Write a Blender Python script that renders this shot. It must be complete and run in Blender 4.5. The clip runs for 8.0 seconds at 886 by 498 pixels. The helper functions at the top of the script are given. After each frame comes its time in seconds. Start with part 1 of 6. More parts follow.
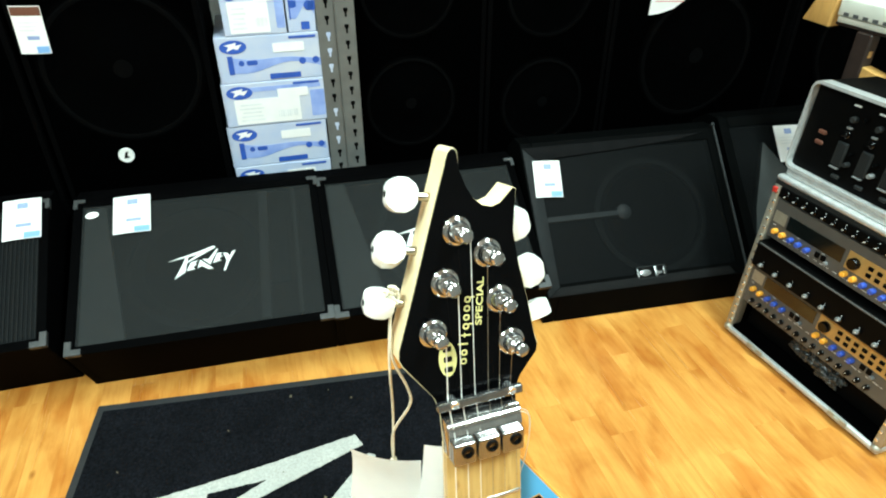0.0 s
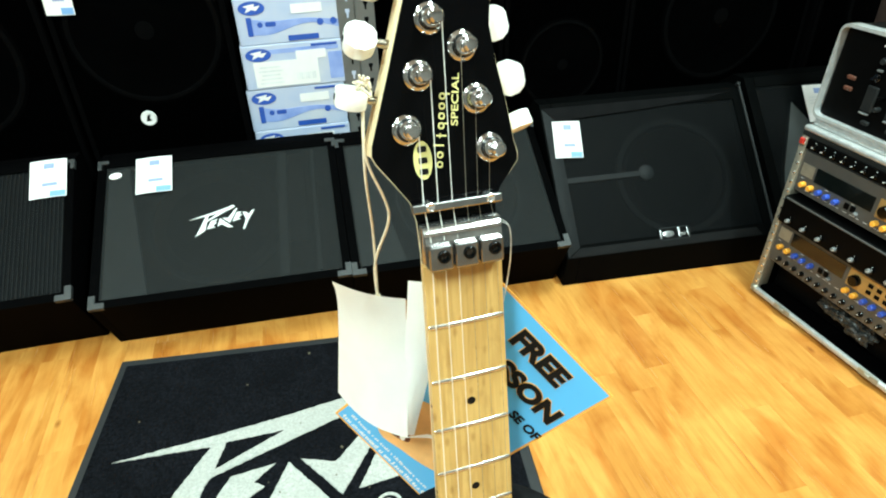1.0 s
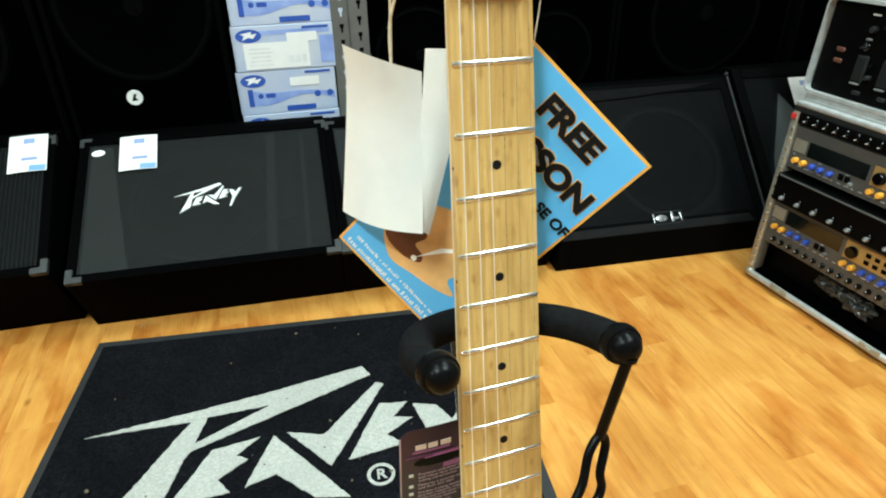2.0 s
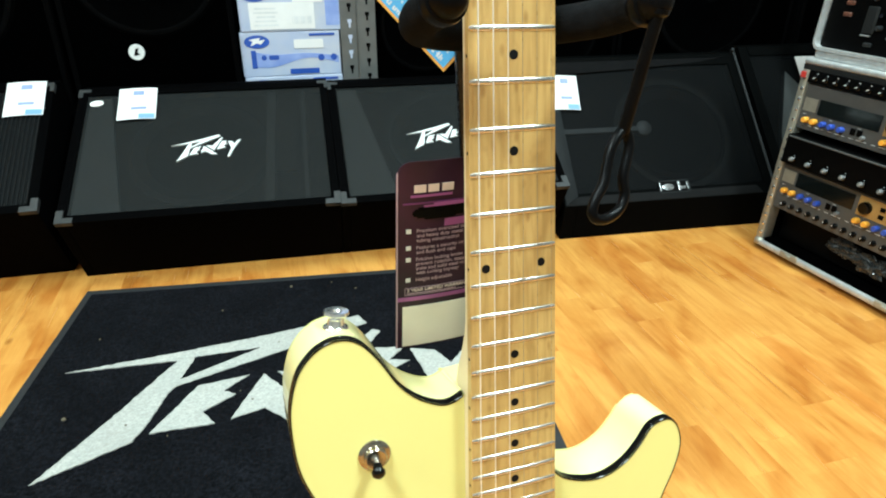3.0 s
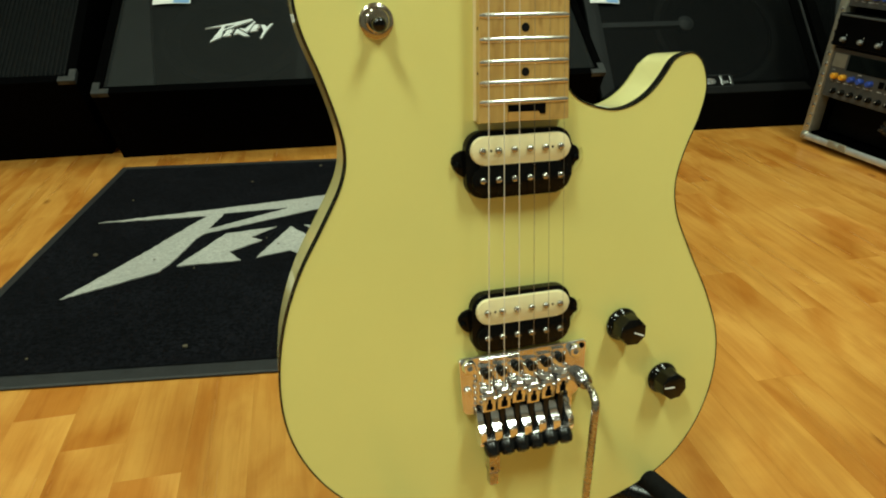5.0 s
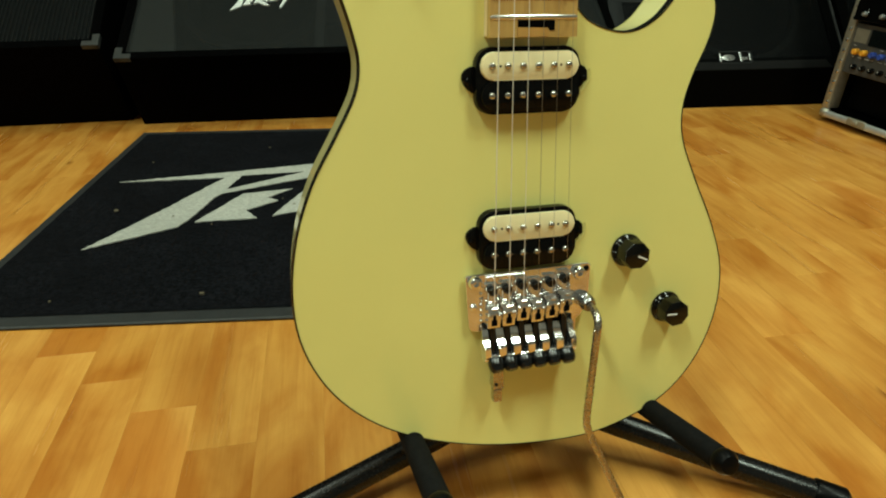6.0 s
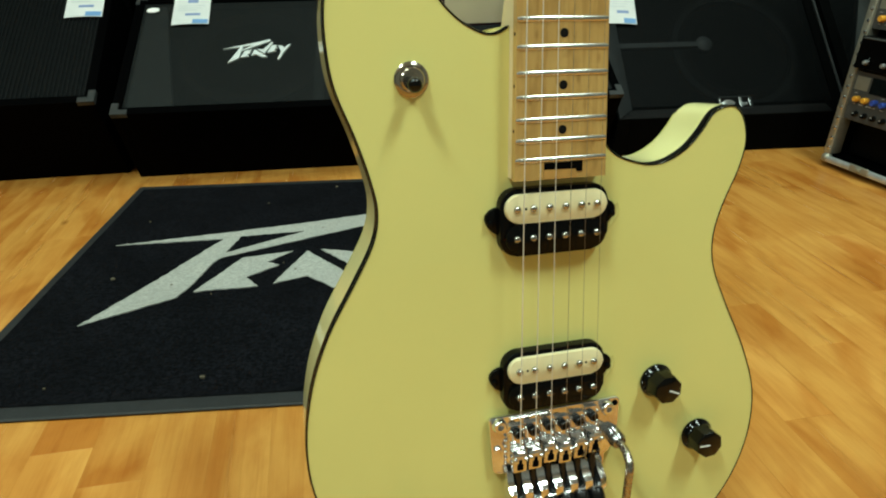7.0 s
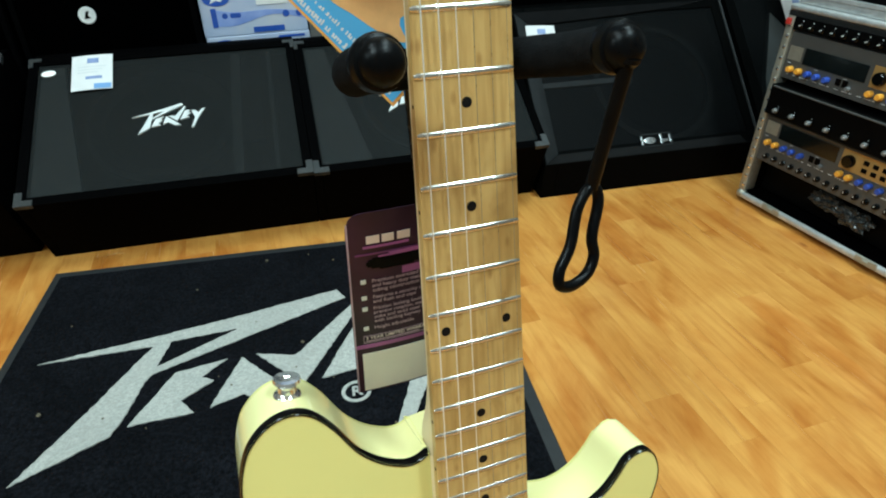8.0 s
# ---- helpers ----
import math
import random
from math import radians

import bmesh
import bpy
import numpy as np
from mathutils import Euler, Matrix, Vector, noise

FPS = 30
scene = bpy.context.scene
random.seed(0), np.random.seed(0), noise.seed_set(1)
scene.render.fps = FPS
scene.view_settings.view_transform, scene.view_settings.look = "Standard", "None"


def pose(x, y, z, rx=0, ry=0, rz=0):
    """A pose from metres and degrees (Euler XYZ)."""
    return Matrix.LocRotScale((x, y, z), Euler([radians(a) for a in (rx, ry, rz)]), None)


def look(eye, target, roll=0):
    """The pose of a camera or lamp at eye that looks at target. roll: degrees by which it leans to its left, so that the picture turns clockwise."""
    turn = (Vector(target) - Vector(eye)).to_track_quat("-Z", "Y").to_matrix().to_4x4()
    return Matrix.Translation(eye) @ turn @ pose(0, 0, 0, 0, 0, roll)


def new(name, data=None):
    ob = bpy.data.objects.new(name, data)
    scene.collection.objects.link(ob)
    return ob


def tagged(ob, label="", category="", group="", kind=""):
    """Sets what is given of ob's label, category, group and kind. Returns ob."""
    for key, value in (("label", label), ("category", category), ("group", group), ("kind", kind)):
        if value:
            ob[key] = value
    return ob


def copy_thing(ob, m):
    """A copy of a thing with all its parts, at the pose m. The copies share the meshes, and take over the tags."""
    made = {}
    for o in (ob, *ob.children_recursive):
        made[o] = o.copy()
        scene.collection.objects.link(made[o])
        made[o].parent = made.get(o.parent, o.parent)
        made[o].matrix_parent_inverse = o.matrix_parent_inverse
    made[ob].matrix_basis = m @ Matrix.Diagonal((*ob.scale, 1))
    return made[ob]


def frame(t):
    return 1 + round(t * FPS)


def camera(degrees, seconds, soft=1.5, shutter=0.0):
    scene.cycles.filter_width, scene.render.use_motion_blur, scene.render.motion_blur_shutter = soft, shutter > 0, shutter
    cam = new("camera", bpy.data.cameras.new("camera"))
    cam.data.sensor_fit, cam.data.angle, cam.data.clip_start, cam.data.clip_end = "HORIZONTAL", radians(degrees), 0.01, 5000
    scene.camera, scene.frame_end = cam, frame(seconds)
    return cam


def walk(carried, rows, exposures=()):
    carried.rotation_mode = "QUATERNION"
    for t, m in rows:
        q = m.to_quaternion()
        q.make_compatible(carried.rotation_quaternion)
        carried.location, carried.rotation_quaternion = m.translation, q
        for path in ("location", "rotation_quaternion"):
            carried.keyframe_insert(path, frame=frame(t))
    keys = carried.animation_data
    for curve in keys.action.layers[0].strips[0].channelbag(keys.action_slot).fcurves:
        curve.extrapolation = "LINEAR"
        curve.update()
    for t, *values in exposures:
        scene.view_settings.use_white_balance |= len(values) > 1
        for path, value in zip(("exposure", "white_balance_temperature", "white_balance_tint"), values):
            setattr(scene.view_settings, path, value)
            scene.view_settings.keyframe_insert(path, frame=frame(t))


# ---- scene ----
cam = camera(69.9, 8.0, soft=2.0)
PATH = [
    (0, (0.054, 0.096, 1.13), (-0.02, 1.771, 0.041), -0.1),
    (0.5, (0.063, 0.077, 1.093), (-0.052, 1.746, -0.003), -0.7),
    (1, (0.082, 0.051, 1.042), (-0.081, 1.718, -0.051), -2.0),
    (1.5, (0.078, 0.024, 0.983), (-0.059, 1.701, -0.098), -1.7),
    (1.7, (0.068, 0.011, 0.952), (-0.046, 1.71, -0.097), -1.1),
    (2.8, (0.058, -0.03, 0.741), (-0.056, 1.763, -0.136), -0.9),
    (3, (0.062, -0.051, 0.713), (-0.056, 1.738, -0.173), 0.1),
    (3.5, (0.061, -0.078, 0.645), (-0.025, 1.72, -0.225), 0.8),
    (4, (0.067, -0.105, 0.587), (-0.064, 1.691, -0.283), 1.0),
    (4.5, (0.078, -0.119, 0.528), (-0.143, 1.653, -0.373), -0.7),
    (5, (0.088, -0.139, 0.495), (-0.146, 1.619, -0.429), -0.7),
    (5.2, (0.089, -0.147, 0.491), (-0.165, 1.604, -0.442), 0.0),
    (6.3, (0.098, -0.174, 0.452), (-0.192, 1.563, -0.497), -0.6),
    (6.5, (0.098, -0.167, 0.465), (-0.191, 1.58, -0.465), -0.9),
    (7, (0.072, -0.119, 0.517), (-0.194, 1.647, -0.381), -0.7),
    (7.5, (0.065, -0.027, 0.608), (-0.127, 1.735, -0.319), -0.8),
    (8, (0.075, 0.007, 0.753), (0.005, 1.705, -0.301), -1.3),
]
walk(cam, [(t, look(eye, target, roll)) for t, eye, target, roll in PATH],
     exposures=[(0, 1.08, 6050, 0), (0.5, 1.12, 6050, 0), (1, 1.10, 6050, -1), (1.5, 0.74, 6150, 3), (3, 0.96, 5920, 5), (3.5, 0.70, 6130, 4), (4, 0.33, 6780, 1), (4.5, 0.13, 7250, -3), (5, -0.03, 7400, -6),
                (6.5, -0.05, 7100, -5), (7, 0.03, 6500, -6), (7.5, 0.05, 6080, -2), (8, 0.32, 5660, 2)])

# ---- world and lights ----
walls_axis = 18.0  # the shop's walls, planks and wedges stand at this turn
AX = Vector((math.cos(radians(walls_axis)), math.sin(radians(walls_axis)), 0))
BX = Vector((-AX.y, AX.x, 0))


def shop(a, b, z=0.0):
    """A place from the shop's own axes: along the back wall, towards it, up."""
    return AX * a + BX * b + Vector((0, 0, z))


def at_shop(a, b, z=0.0, turn=0.0):
    p = shop(a, b, z)
    return pose(p.x, p.y, p.z, 0, 0, walls_axis + turn)


world = bpy.data.worlds.new("shop_air")
world.use_nodes = True
world.node_tree.nodes["Background"].inputs[0].default_value = (0.9, 1.0, 0.95, 1)
world.node_tree.nodes["Background"].inputs[1].default_value = 0.004
scene.world = world
CEILING = 2.85
# The last lamp, far left, is an added fill for the guitar's left side.
LAMPS = [(-0.90, -0.55), (1.15, -0.55), (-0.80, 0.70), (1.10, 0.70), (-3.00, -0.20)]
for a, b in LAMPS:
    lamp = bpy.data.lights.new("ceiling_lamp", "AREA")
    lamp.shape, lamp.size, lamp.size_y = "RECTANGLE", 0.30, 0.86
    lamp.energy, lamp.color = (28.0 if a < -2 else 39.5 if b < 0 else 9.5 if a < 0 else 23.0), (0.835, 1.0, 0.965)
    ob = new("ceiling_lamp", lamp)
    ob.matrix_world = at_shop(a, b, CEILING - 0.05)


# ---- materials ----
def nodes_of(name):
    m = bpy.data.materials.new(name)
    m.use_nodes = True
    t = m.node_tree
    return m, t, t.nodes, t.links, t.nodes["Principled BSDF"]


def surface(name, col, rough=0.5, metal=0.0, var=0.15, scale=30.0, bump=0.1, fine=400.0, coat=0.0, stretch=(1, 1, 1), col2=None, spec=0.5, rvar=0.12, shift=False, depth=0.001):
    """A painted, moulded or grown surface: colour drifting at one scale, grain and gloss at another."""
    m, t, n, l, p = nodes_of(name)
    co = n.new("ShaderNodeTexCoord")
    mp = n.new("ShaderNodeMapping")
    mp.inputs["Scale"].default_value = stretch
    if shift:
        info, mul = n.new("ShaderNodeObjectInfo"), n.new("ShaderNodeMath")
        mul.operation, mul.inputs[1].default_value = "MULTIPLY", 37.0
        l.new(info.outputs["Random"], mul.inputs[0])
        l.new(mul.outputs[0], mp.inputs["Location"])
    l.new(co.outputs["Object"], mp.inputs["Vector"])
    big, small = n.new("ShaderNodeTexNoise"), n.new("ShaderNodeTexNoise")
    big.inputs["Scale"].default_value, big.inputs["Detail"].default_value = scale, 5
    small.inputs["Scale"].default_value, small.inputs["Detail"].default_value = fine, 3
    l.new(mp.outputs[0], big.inputs["Vector"])
    l.new(mp.outputs[0], small.inputs["Vector"])
    mix = n.new("ShaderNodeMix")
    mix.data_type = "RGBA"
    lo = [c * (1 - var) for c in col] if col2 is None else col2
    mix.inputs[6].default_value = (*lo, 1)
    mix.inputs[7].default_value = (*[min(1, c * (1 + var)) if col2 is None else c for c in col], 1)
    ramp = n.new("ShaderNodeMapRange")
    ramp.inputs[1].default_value, ramp.inputs[2].default_value = 0.3, 0.7
    l.new(big.outputs["Fac"], ramp.inputs[0])
    l.new(ramp.outputs[0], mix.inputs[0])
    l.new(mix.outputs[2], p.inputs["Base Color"])
    rr = n.new("ShaderNodeMapRange")
    rr.inputs[3].default_value, rr.inputs[4].default_value = max(0.02, rough - rvar), min(1, rough + rvar)
    l.new(small.outputs["Fac"], rr.inputs[0])
    l.new(rr.outputs[0], p.inputs["Roughness"])
    p.inputs["Metallic"].default_value = metal
    p.inputs["Coat Weight"].default_value = coat
    p.inputs["Coat Roughness"].default_value = 0.06
    p.inputs["Specular IOR Level"].default_value = spec
    if bump:
        bp = n.new("ShaderNodeBump")
        bp.inputs["Strength"].default_value, bp.inputs["Distance"].default_value = bump, depth
        l.new(small.outputs["Fac"], bp.inputs["Height"])
        l.new(bp.outputs[0], p.inputs["Normal"])
    return m


def glow(name, col, strength):
    m, t, n, l, p = nodes_of(name)
    p.inputs["Base Color"].default_value = (*col, 1)
    p.inputs["Emission Color"].default_value = (*col, 1)
    p.inputs["Emission Strength"].default_value = strength
    return m


def plank_wood(name):
    """Oiled strip flooring: every strip its own tone, streaked grain, cloudy figure, a few knots."""
    m, t, n, l, p = nodes_of(name)
    co, info = n.new("ShaderNodeTexCoord"), n.new("ShaderNodeObjectInfo")
    mul = n.new("ShaderNodeMath")
    mul.operation, mul.inputs[1].default_value = "MULTIPLY", 91.0
    l.new(info.outputs["Random"], mul.inputs[0])

    def field(kind, stretch, scale, detail, warp):
        mp, tx = n.new("ShaderNodeMapping"), n.new(kind)
        mp.inputs["Scale"].default_value = stretch
        l.new(mul.outputs[0], mp.inputs["Location"])
        l.new(co.outputs["Object"], mp.inputs["Vector"])
        l.new(mp.outputs[0], tx.inputs["Vector"])
        tx.inputs["Scale"].default_value = scale
        if kind == "ShaderNodeTexNoise":
            tx.inputs["Detail"].default_value, tx.inputs["Distortion"].default_value = detail, warp
            return tx.outputs["Fac"]
        return tx.outputs["Distance"]

    def tint(fac, lo, hi, most, col, under):
        rg, mx = n.new("ShaderNodeMapRange"), n.new("ShaderNodeMix")
        rg.inputs[1].default_value, rg.inputs[2].default_value, rg.inputs[4].default_value = lo, hi, most
        mx.data_type, mx.blend_type = "RGBA", "MULTIPLY"
        mx.inputs[7].default_value = (*col, 1)
        l.new(fac, rg.inputs[0])
        l.new(rg.outputs[0], mx.inputs[0])
        l.new(under, mx.inputs[6])
        return mx.outputs[2]

    tone = n.new("ShaderNodeValToRGB")
    e = tone.color_ramp.elements
    e[0].position, e[0].color = 0.0, (0.580, 0.270, 0.057, 1)
    e[1].position, e[1].color = 1.0, (0.705, 0.352, 0.086, 1)
    e.new(0.25).color = (0.615, 0.298, 0.066, 1)
    e.new(0.8).color = (0.650, 0.320, 0.073, 1)
    l.new(info.outputs["Random"], tone.inputs[0])
    cloud = field("ShaderNodeTexNoise", (7, 2.8, 1), 1.35, 5, 0.9)
    streak = field("ShaderNodeTexNoise", (34, 2.0, 1), 2.2, 5, 0.4)
    fleck = field("ShaderNodeTexNoise", (14, 4.0, 1), 2.0, 3, 0.5)
    hair = field("ShaderNodeTexNoise", (130, 5.0, 1), 3.0, 4, 0.3)
    knot = field("ShaderNodeTexVoronoi", (2.2, 1.1, 0.0), 3.0, 0, 0)
    geo, drift = n.new("ShaderNodeNewGeometry"), n.new("ShaderNodeTexNoise")
    drift.inputs["Scale"].default_value, drift.inputs["Detail"].default_value, drift.inputs["Distortion"].default_value = 5.5, 5, 0.7
    l.new(geo.outputs["Position"], drift.inputs["Vector"])
    c = tint(drift.outputs["Fac"], 0.42, 0.66, 0.60, (0.78, 0.64, 0.48), tone.outputs[0])
    c = tint(cloud, 0.44, 0.64, 0.85, (0.71, 0.52, 0.36), c)
    c = tint(streak, 0.46, 0.70, 0.42, (0.70, 0.56, 0.40), c)
    c = tint(hair, 0.48, 0.74, 0.26, (0.74, 0.62, 0.46), c)
    c = tint(fleck, 0.50, 0.70, 0.36, (0.70, 0.54, 0.38), c)
    c = tint(knot, 0.055, 0.012, 0.8, (0.30, 0.18, 0.10), c)
    l.new(c, p.inputs["Base Color"])
    rr = n.new("ShaderNodeMapRange")
    rr.inputs[3].default_value, rr.inputs[4].default_value = 0.14, 0.34
    l.new(streak, rr.inputs[0])
    l.new(rr.outputs[0], p.inputs["Roughness"])
    bp = n.new("ShaderNodeBump")
    bp.inputs["Strength"].default_value, bp.inputs["Distance"].default_value = 0.12, 0.001
    l.new(hair, bp.inputs["Height"])
    l.new(bp.outputs[0], p.inputs["Normal"])
    return m


def mesh_grille(name, col, clear, spec=0.08):
    """Perforated sheet or grille cloth that lets a little of what is behind it through."""
    m, t, n, l, p = nodes_of(name)
    p.inputs["Base Color"].default_value = (*col, 1)
    p.inputs["Roughness"].default_value = 0.55
    p.inputs["Specular IOR Level"].default_value = spec
    co, ns = n.new("ShaderNodeTexCoord"), n.new("ShaderNodeTexNoise")
    ns.inputs["Scale"].default_value, ns.inputs["Detail"].default_value = 700, 2
    l.new(co.outputs["Object"], ns.inputs["Vector"])
    bp = n.new("ShaderNodeBump")
    bp.inputs["Strength"].default_value, bp.inputs["Distance"].default_value = 0.4, 0.001
    l.new(ns.outputs["Fac"], bp.inputs["Height"])
    l.new(bp.outputs[0], p.inputs["Normal"])
    tr, mx = n.new("ShaderNodeBsdfTransparent"), n.new("ShaderNodeMixShader")
    mx.inputs[0].default_value = clear
    l.new(p.outputs[0], mx.inputs[1])
    l.new(tr.outputs[0], mx.inputs[2])
    l.new(mx.outputs[0], n["Material Output"].inputs["Surface"])
    return m


def board_wood(name):
    """Lacquered maple: fine straight grain, small bird's eyes and cloudy wear."""
    m, t, n, l, p = nodes_of(name)
    co = n.new("ShaderNodeTexCoord")

    def field(kind, stretch, scale, detail=4):
        mp, tx = n.new("ShaderNodeMapping"), n.new(kind)
        mp.inputs["Scale"].default_value = stretch
        l.new(co.outputs["Object"], mp.inputs["Vector"])
        l.new(mp.outputs[0], tx.inputs["Vector"])
        tx.inputs["Scale"].default_value = scale
        if kind == "ShaderNodeTexNoise":
            tx.inputs["Detail"].default_value, tx.inputs["Distortion"].default_value = detail, 0.5
            return tx.outputs["Fac"]
        return tx.outputs["Distance"]

    def tint(fac, lo, hi, most, col, under):
        rg, mx = n.new("ShaderNodeMapRange"), n.new("ShaderNodeMix")
        rg.inputs[1].default_value, rg.inputs[2].default_value, rg.inputs[4].default_value = lo, hi, most
        mx.data_type, mx.blend_type = "RGBA", "MULTIPLY"
        mx.inputs[7].default_value = (*col, 1)
        l.new(fac, rg.inputs[0])
        l.new(rg.outputs[0], mx.inputs[0])
        l.new(under, mx.inputs[6])
        return mx.outputs[2]

    base = n.new("ShaderNodeRGB")
    base.outputs[0].default_value = (0.575, 0.372, 0.126, 1)
    grain = field("ShaderNodeTexNoise", (1, 0.06, 1), 300)
    cloud = field("ShaderNodeTexNoise", (1, 0.40, 1), 38)
    eyes = field("ShaderNodeTexVoronoi", (1, 0.45, 0.4), 130)
    grime = field("ShaderNodeTexNoise", (1, 0.5, 1), 95)
    c = tint(cloud, 0.40, 0.68, 0.60, (0.74, 0.66, 0.54), base.outputs[0])
    c = tint(grain, 0.46, 0.68, 0.58, (0.66, 0.58, 0.46), c)
    c = tint(grime, 0.54, 0.74, 0.55, (0.60, 0.52, 0.42), c)
    c = tint(eyes, 0.24, 0.08, 0.70, (0.62, 0.52, 0.40), c)
    l.new(c, p.inputs["Base Color"])
    p.inputs["Roughness"].default_value = 0.42
    p.inputs["Coat Weight"].default_value = 0.15
    p.inputs["Coat Roughness"].default_value = 0.10
    return m


def carpet(name, low, high):
    """Short looped pile: dark and light tufts, flattened patches, a fuzzy relief."""
    m, t, n, l, p = nodes_of(name)
    co = n.new("ShaderNodeTexCoord")
    tuft, worn = n.new("ShaderNodeTexNoise"), n.new("ShaderNodeTexNoise")
    tuft.inputs["Scale"].default_value, tuft.inputs["Detail"].default_value, tuft.inputs["Roughness"].default_value = 190, 4, 0.75
    worn.inputs["Scale"].default_value, worn.inputs["Detail"].default_value = 9, 4
    l.new(co.outputs["Object"], tuft.inputs["Vector"])
    l.new(co.outputs["Object"], worn.inputs["Vector"])
    r1, r2, add = n.new("ShaderNodeMapRange"), n.new("ShaderNodeMapRange"), n.new("ShaderNodeMath")
    r1.inputs[1].default_value, r1.inputs[2].default_value = 0.40, 0.74
    r2.inputs[1].default_value, r2.inputs[2].default_value, r2.inputs[3].default_value, r2.inputs[4].default_value = 0.35, 0.65, 0.55, 1.0
    l.new(tuft.outputs["Fac"], r1.inputs[0])
    l.new(worn.outputs["Fac"], r2.inputs[0])
    add.operation = "MULTIPLY"
    l.new(r1.outputs[0], add.inputs[0])
    l.new(r2.outputs[0], add.inputs[1])
    mx = n.new("ShaderNodeMix")
    mx.data_type = "RGBA"
    mx.inputs[6].default_value, mx.inputs[7].default_value = (*low, 1), (*high, 1)
    l.new(add.outputs[0], mx.inputs[0])
    l.new(mx.outputs[2], p.inputs["Base Color"])
    p.inputs["Roughness"].default_value = 0.95
    p.inputs["Specular IOR Level"].default_value = 0.08
    bp = n.new("ShaderNodeBump")
    bp.inputs["Strength"].default_value, bp.inputs["Distance"].default_value = 0.9, 0.003
    l.new(tuft.outputs["Fac"], bp.inputs["Height"])
    l.new(bp.outputs[0], p.inputs["Normal"])
    return m


PLANK = plank_wood("strip_wood")
SUBFLOOR = surface("subfloor", (0.10, 0.05, 0.02), 0.8)
PLASTER = surface("painted_wall", (0.22, 0.215, 0.20), 0.8, var=0.05, scale=3, bump=0.2, fine=120)
CEIL = surface("ceiling_tile", (0.55, 0.55, 0.52), 0.9, var=0.05, scale=8, bump=0.3, fine=90)
TUBE_GLOW = glow("lamp_diffuser", (1.0, 0.97, 0.9), 6.0)
LAMP_METAL = surface("lamp_metal", (0.75, 0.75, 0.74), 0.4, var=0.04)
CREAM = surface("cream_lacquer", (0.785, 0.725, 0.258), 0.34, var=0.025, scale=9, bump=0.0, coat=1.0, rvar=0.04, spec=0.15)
# Same lacquer as CREAM, lightened for the light falling on the body's sides.
CREAM_LIT = surface("lit_cream_lacquer", (0.87, 0.80, 0.375), 0.34, var=0.025, scale=9, bump=0.0, coat=1.0, rvar=0.04, spec=0.15)
BINDING = surface("black_binding", (0.0025, 0.0025, 0.0025), 0.16, var=0.2, bump=0, spec=0.28, rvar=0.05)
BLACK_GLOSS = surface("black_gloss", (0.0012, 0.0012, 0.0014), 0.10, var=0.2, bump=0, spec=0.10, rvar=0.04)
MAPLE = board_wood("maple")
MAPLE_SIDE = surface("maple_raw", (0.80, 0.655, 0.40), 0.5, var=0.0, col2=(0.70, 0.55, 0.33), scale=40, fine=300, bump=0.05, stretch=(1, 0.1, 1))
CHROME = surface("chrome", (0.90, 0.90, 0.89), 0.14, metal=0.93, var=0.05, scale=60, bump=0.02, rvar=0.05)
TUNER_CHROME = surface("tuner_chrome", (0.50, 0.49, 0.48), 0.12, metal=0.95, var=0.15, scale=200, bump=0.0, rvar=0.04)
BRIDGE_CHROME = surface("bridge_chrome", (0.82, 0.82, 0.82), 0.09, metal=0.95, var=0.12, scale=120, bump=0.02, rvar=0.05)
DARK_CHROME = surface("dark_chrome", (0.30, 0.30, 0.30), 0.18, metal=0.95, var=0.15, scale=90, bump=0.02, rvar=0.05)
AGED_CHROME = surface("aged_chrome", (0.42, 0.38, 0.31), 0.16, metal=0.95, var=0.15, scale=90, bump=0.0, rvar=0.05)
NICKEL = surface("fret_nickel", (0.66, 0.64, 0.58), 0.24, metal=0.90, var=0.05, scale=90, bump=0, rvar=0.04)
STRING = surface("string_steel", (0.80, 0.78, 0.72), 0.40, metal=0.45, var=0.1, bump=0)
STRING_PLAIN = surface("plain_string_steel", (0.30, 0.27, 0.22), 0.30, metal=0.8, var=0.1, bump=0)
POLE_STEEL = surface("pole_steel", (0.44, 0.42, 0.39), 0.20, metal=0.95, var=0.12, scale=200, bump=0.0, rvar=0.04)
WARM_STEEL = surface("worn_steel", (0.46, 0.43, 0.38), 0.26, metal=1.0, var=0.2, scale=50, bump=0.03)
PEARL = surface("pearl_button", (0.82, 0.82, 0.78), 0.30, var=0.05, scale=120, coat=0.4, bump=0)
PICKUP_BLACK = surface("pickup_black", (0.0022, 0.0022, 0.0022), 0.22, var=0.2, bump=0.02, spec=0.16)
PICKUP_CREAM = surface("pickup_cream", (0.80, 0.70, 0.42), 0.40, var=0.04, bump=0.02)
KNOB_BLACK = surface("knob_black", (0.0015, 0.0015, 0.0015), 0.07, var=0.2, bump=0, spec=0.34)
SCREW_BLACK = surface("black_oxide", (0.004, 0.004, 0.004), 0.20, var=0.2, bump=0, spec=0.45, rvar=0.05)
WHITE_LINE = surface("white_mark", (0.8, 0.8, 0.78), 0.5, var=0.04)
GOLD_INK = surface("gold_ink", (0.62, 0.56, 0.22), 0.4, var=0.05)
DARK_INK = surface("dark_ink", (0.004, 0.004, 0.004), 0.6, var=0.2, spec=0.15)
PAPER = surface("paper", (0.70, 0.69, 0.68), 0.8, var=0.03, scale=30, bump=0.1, fine=150)
PAPER_CREAM = surface("tag_card", (0.95, 0.935, 0.90), 0.8, var=0.03, scale=40, bump=0.15, fine=180)
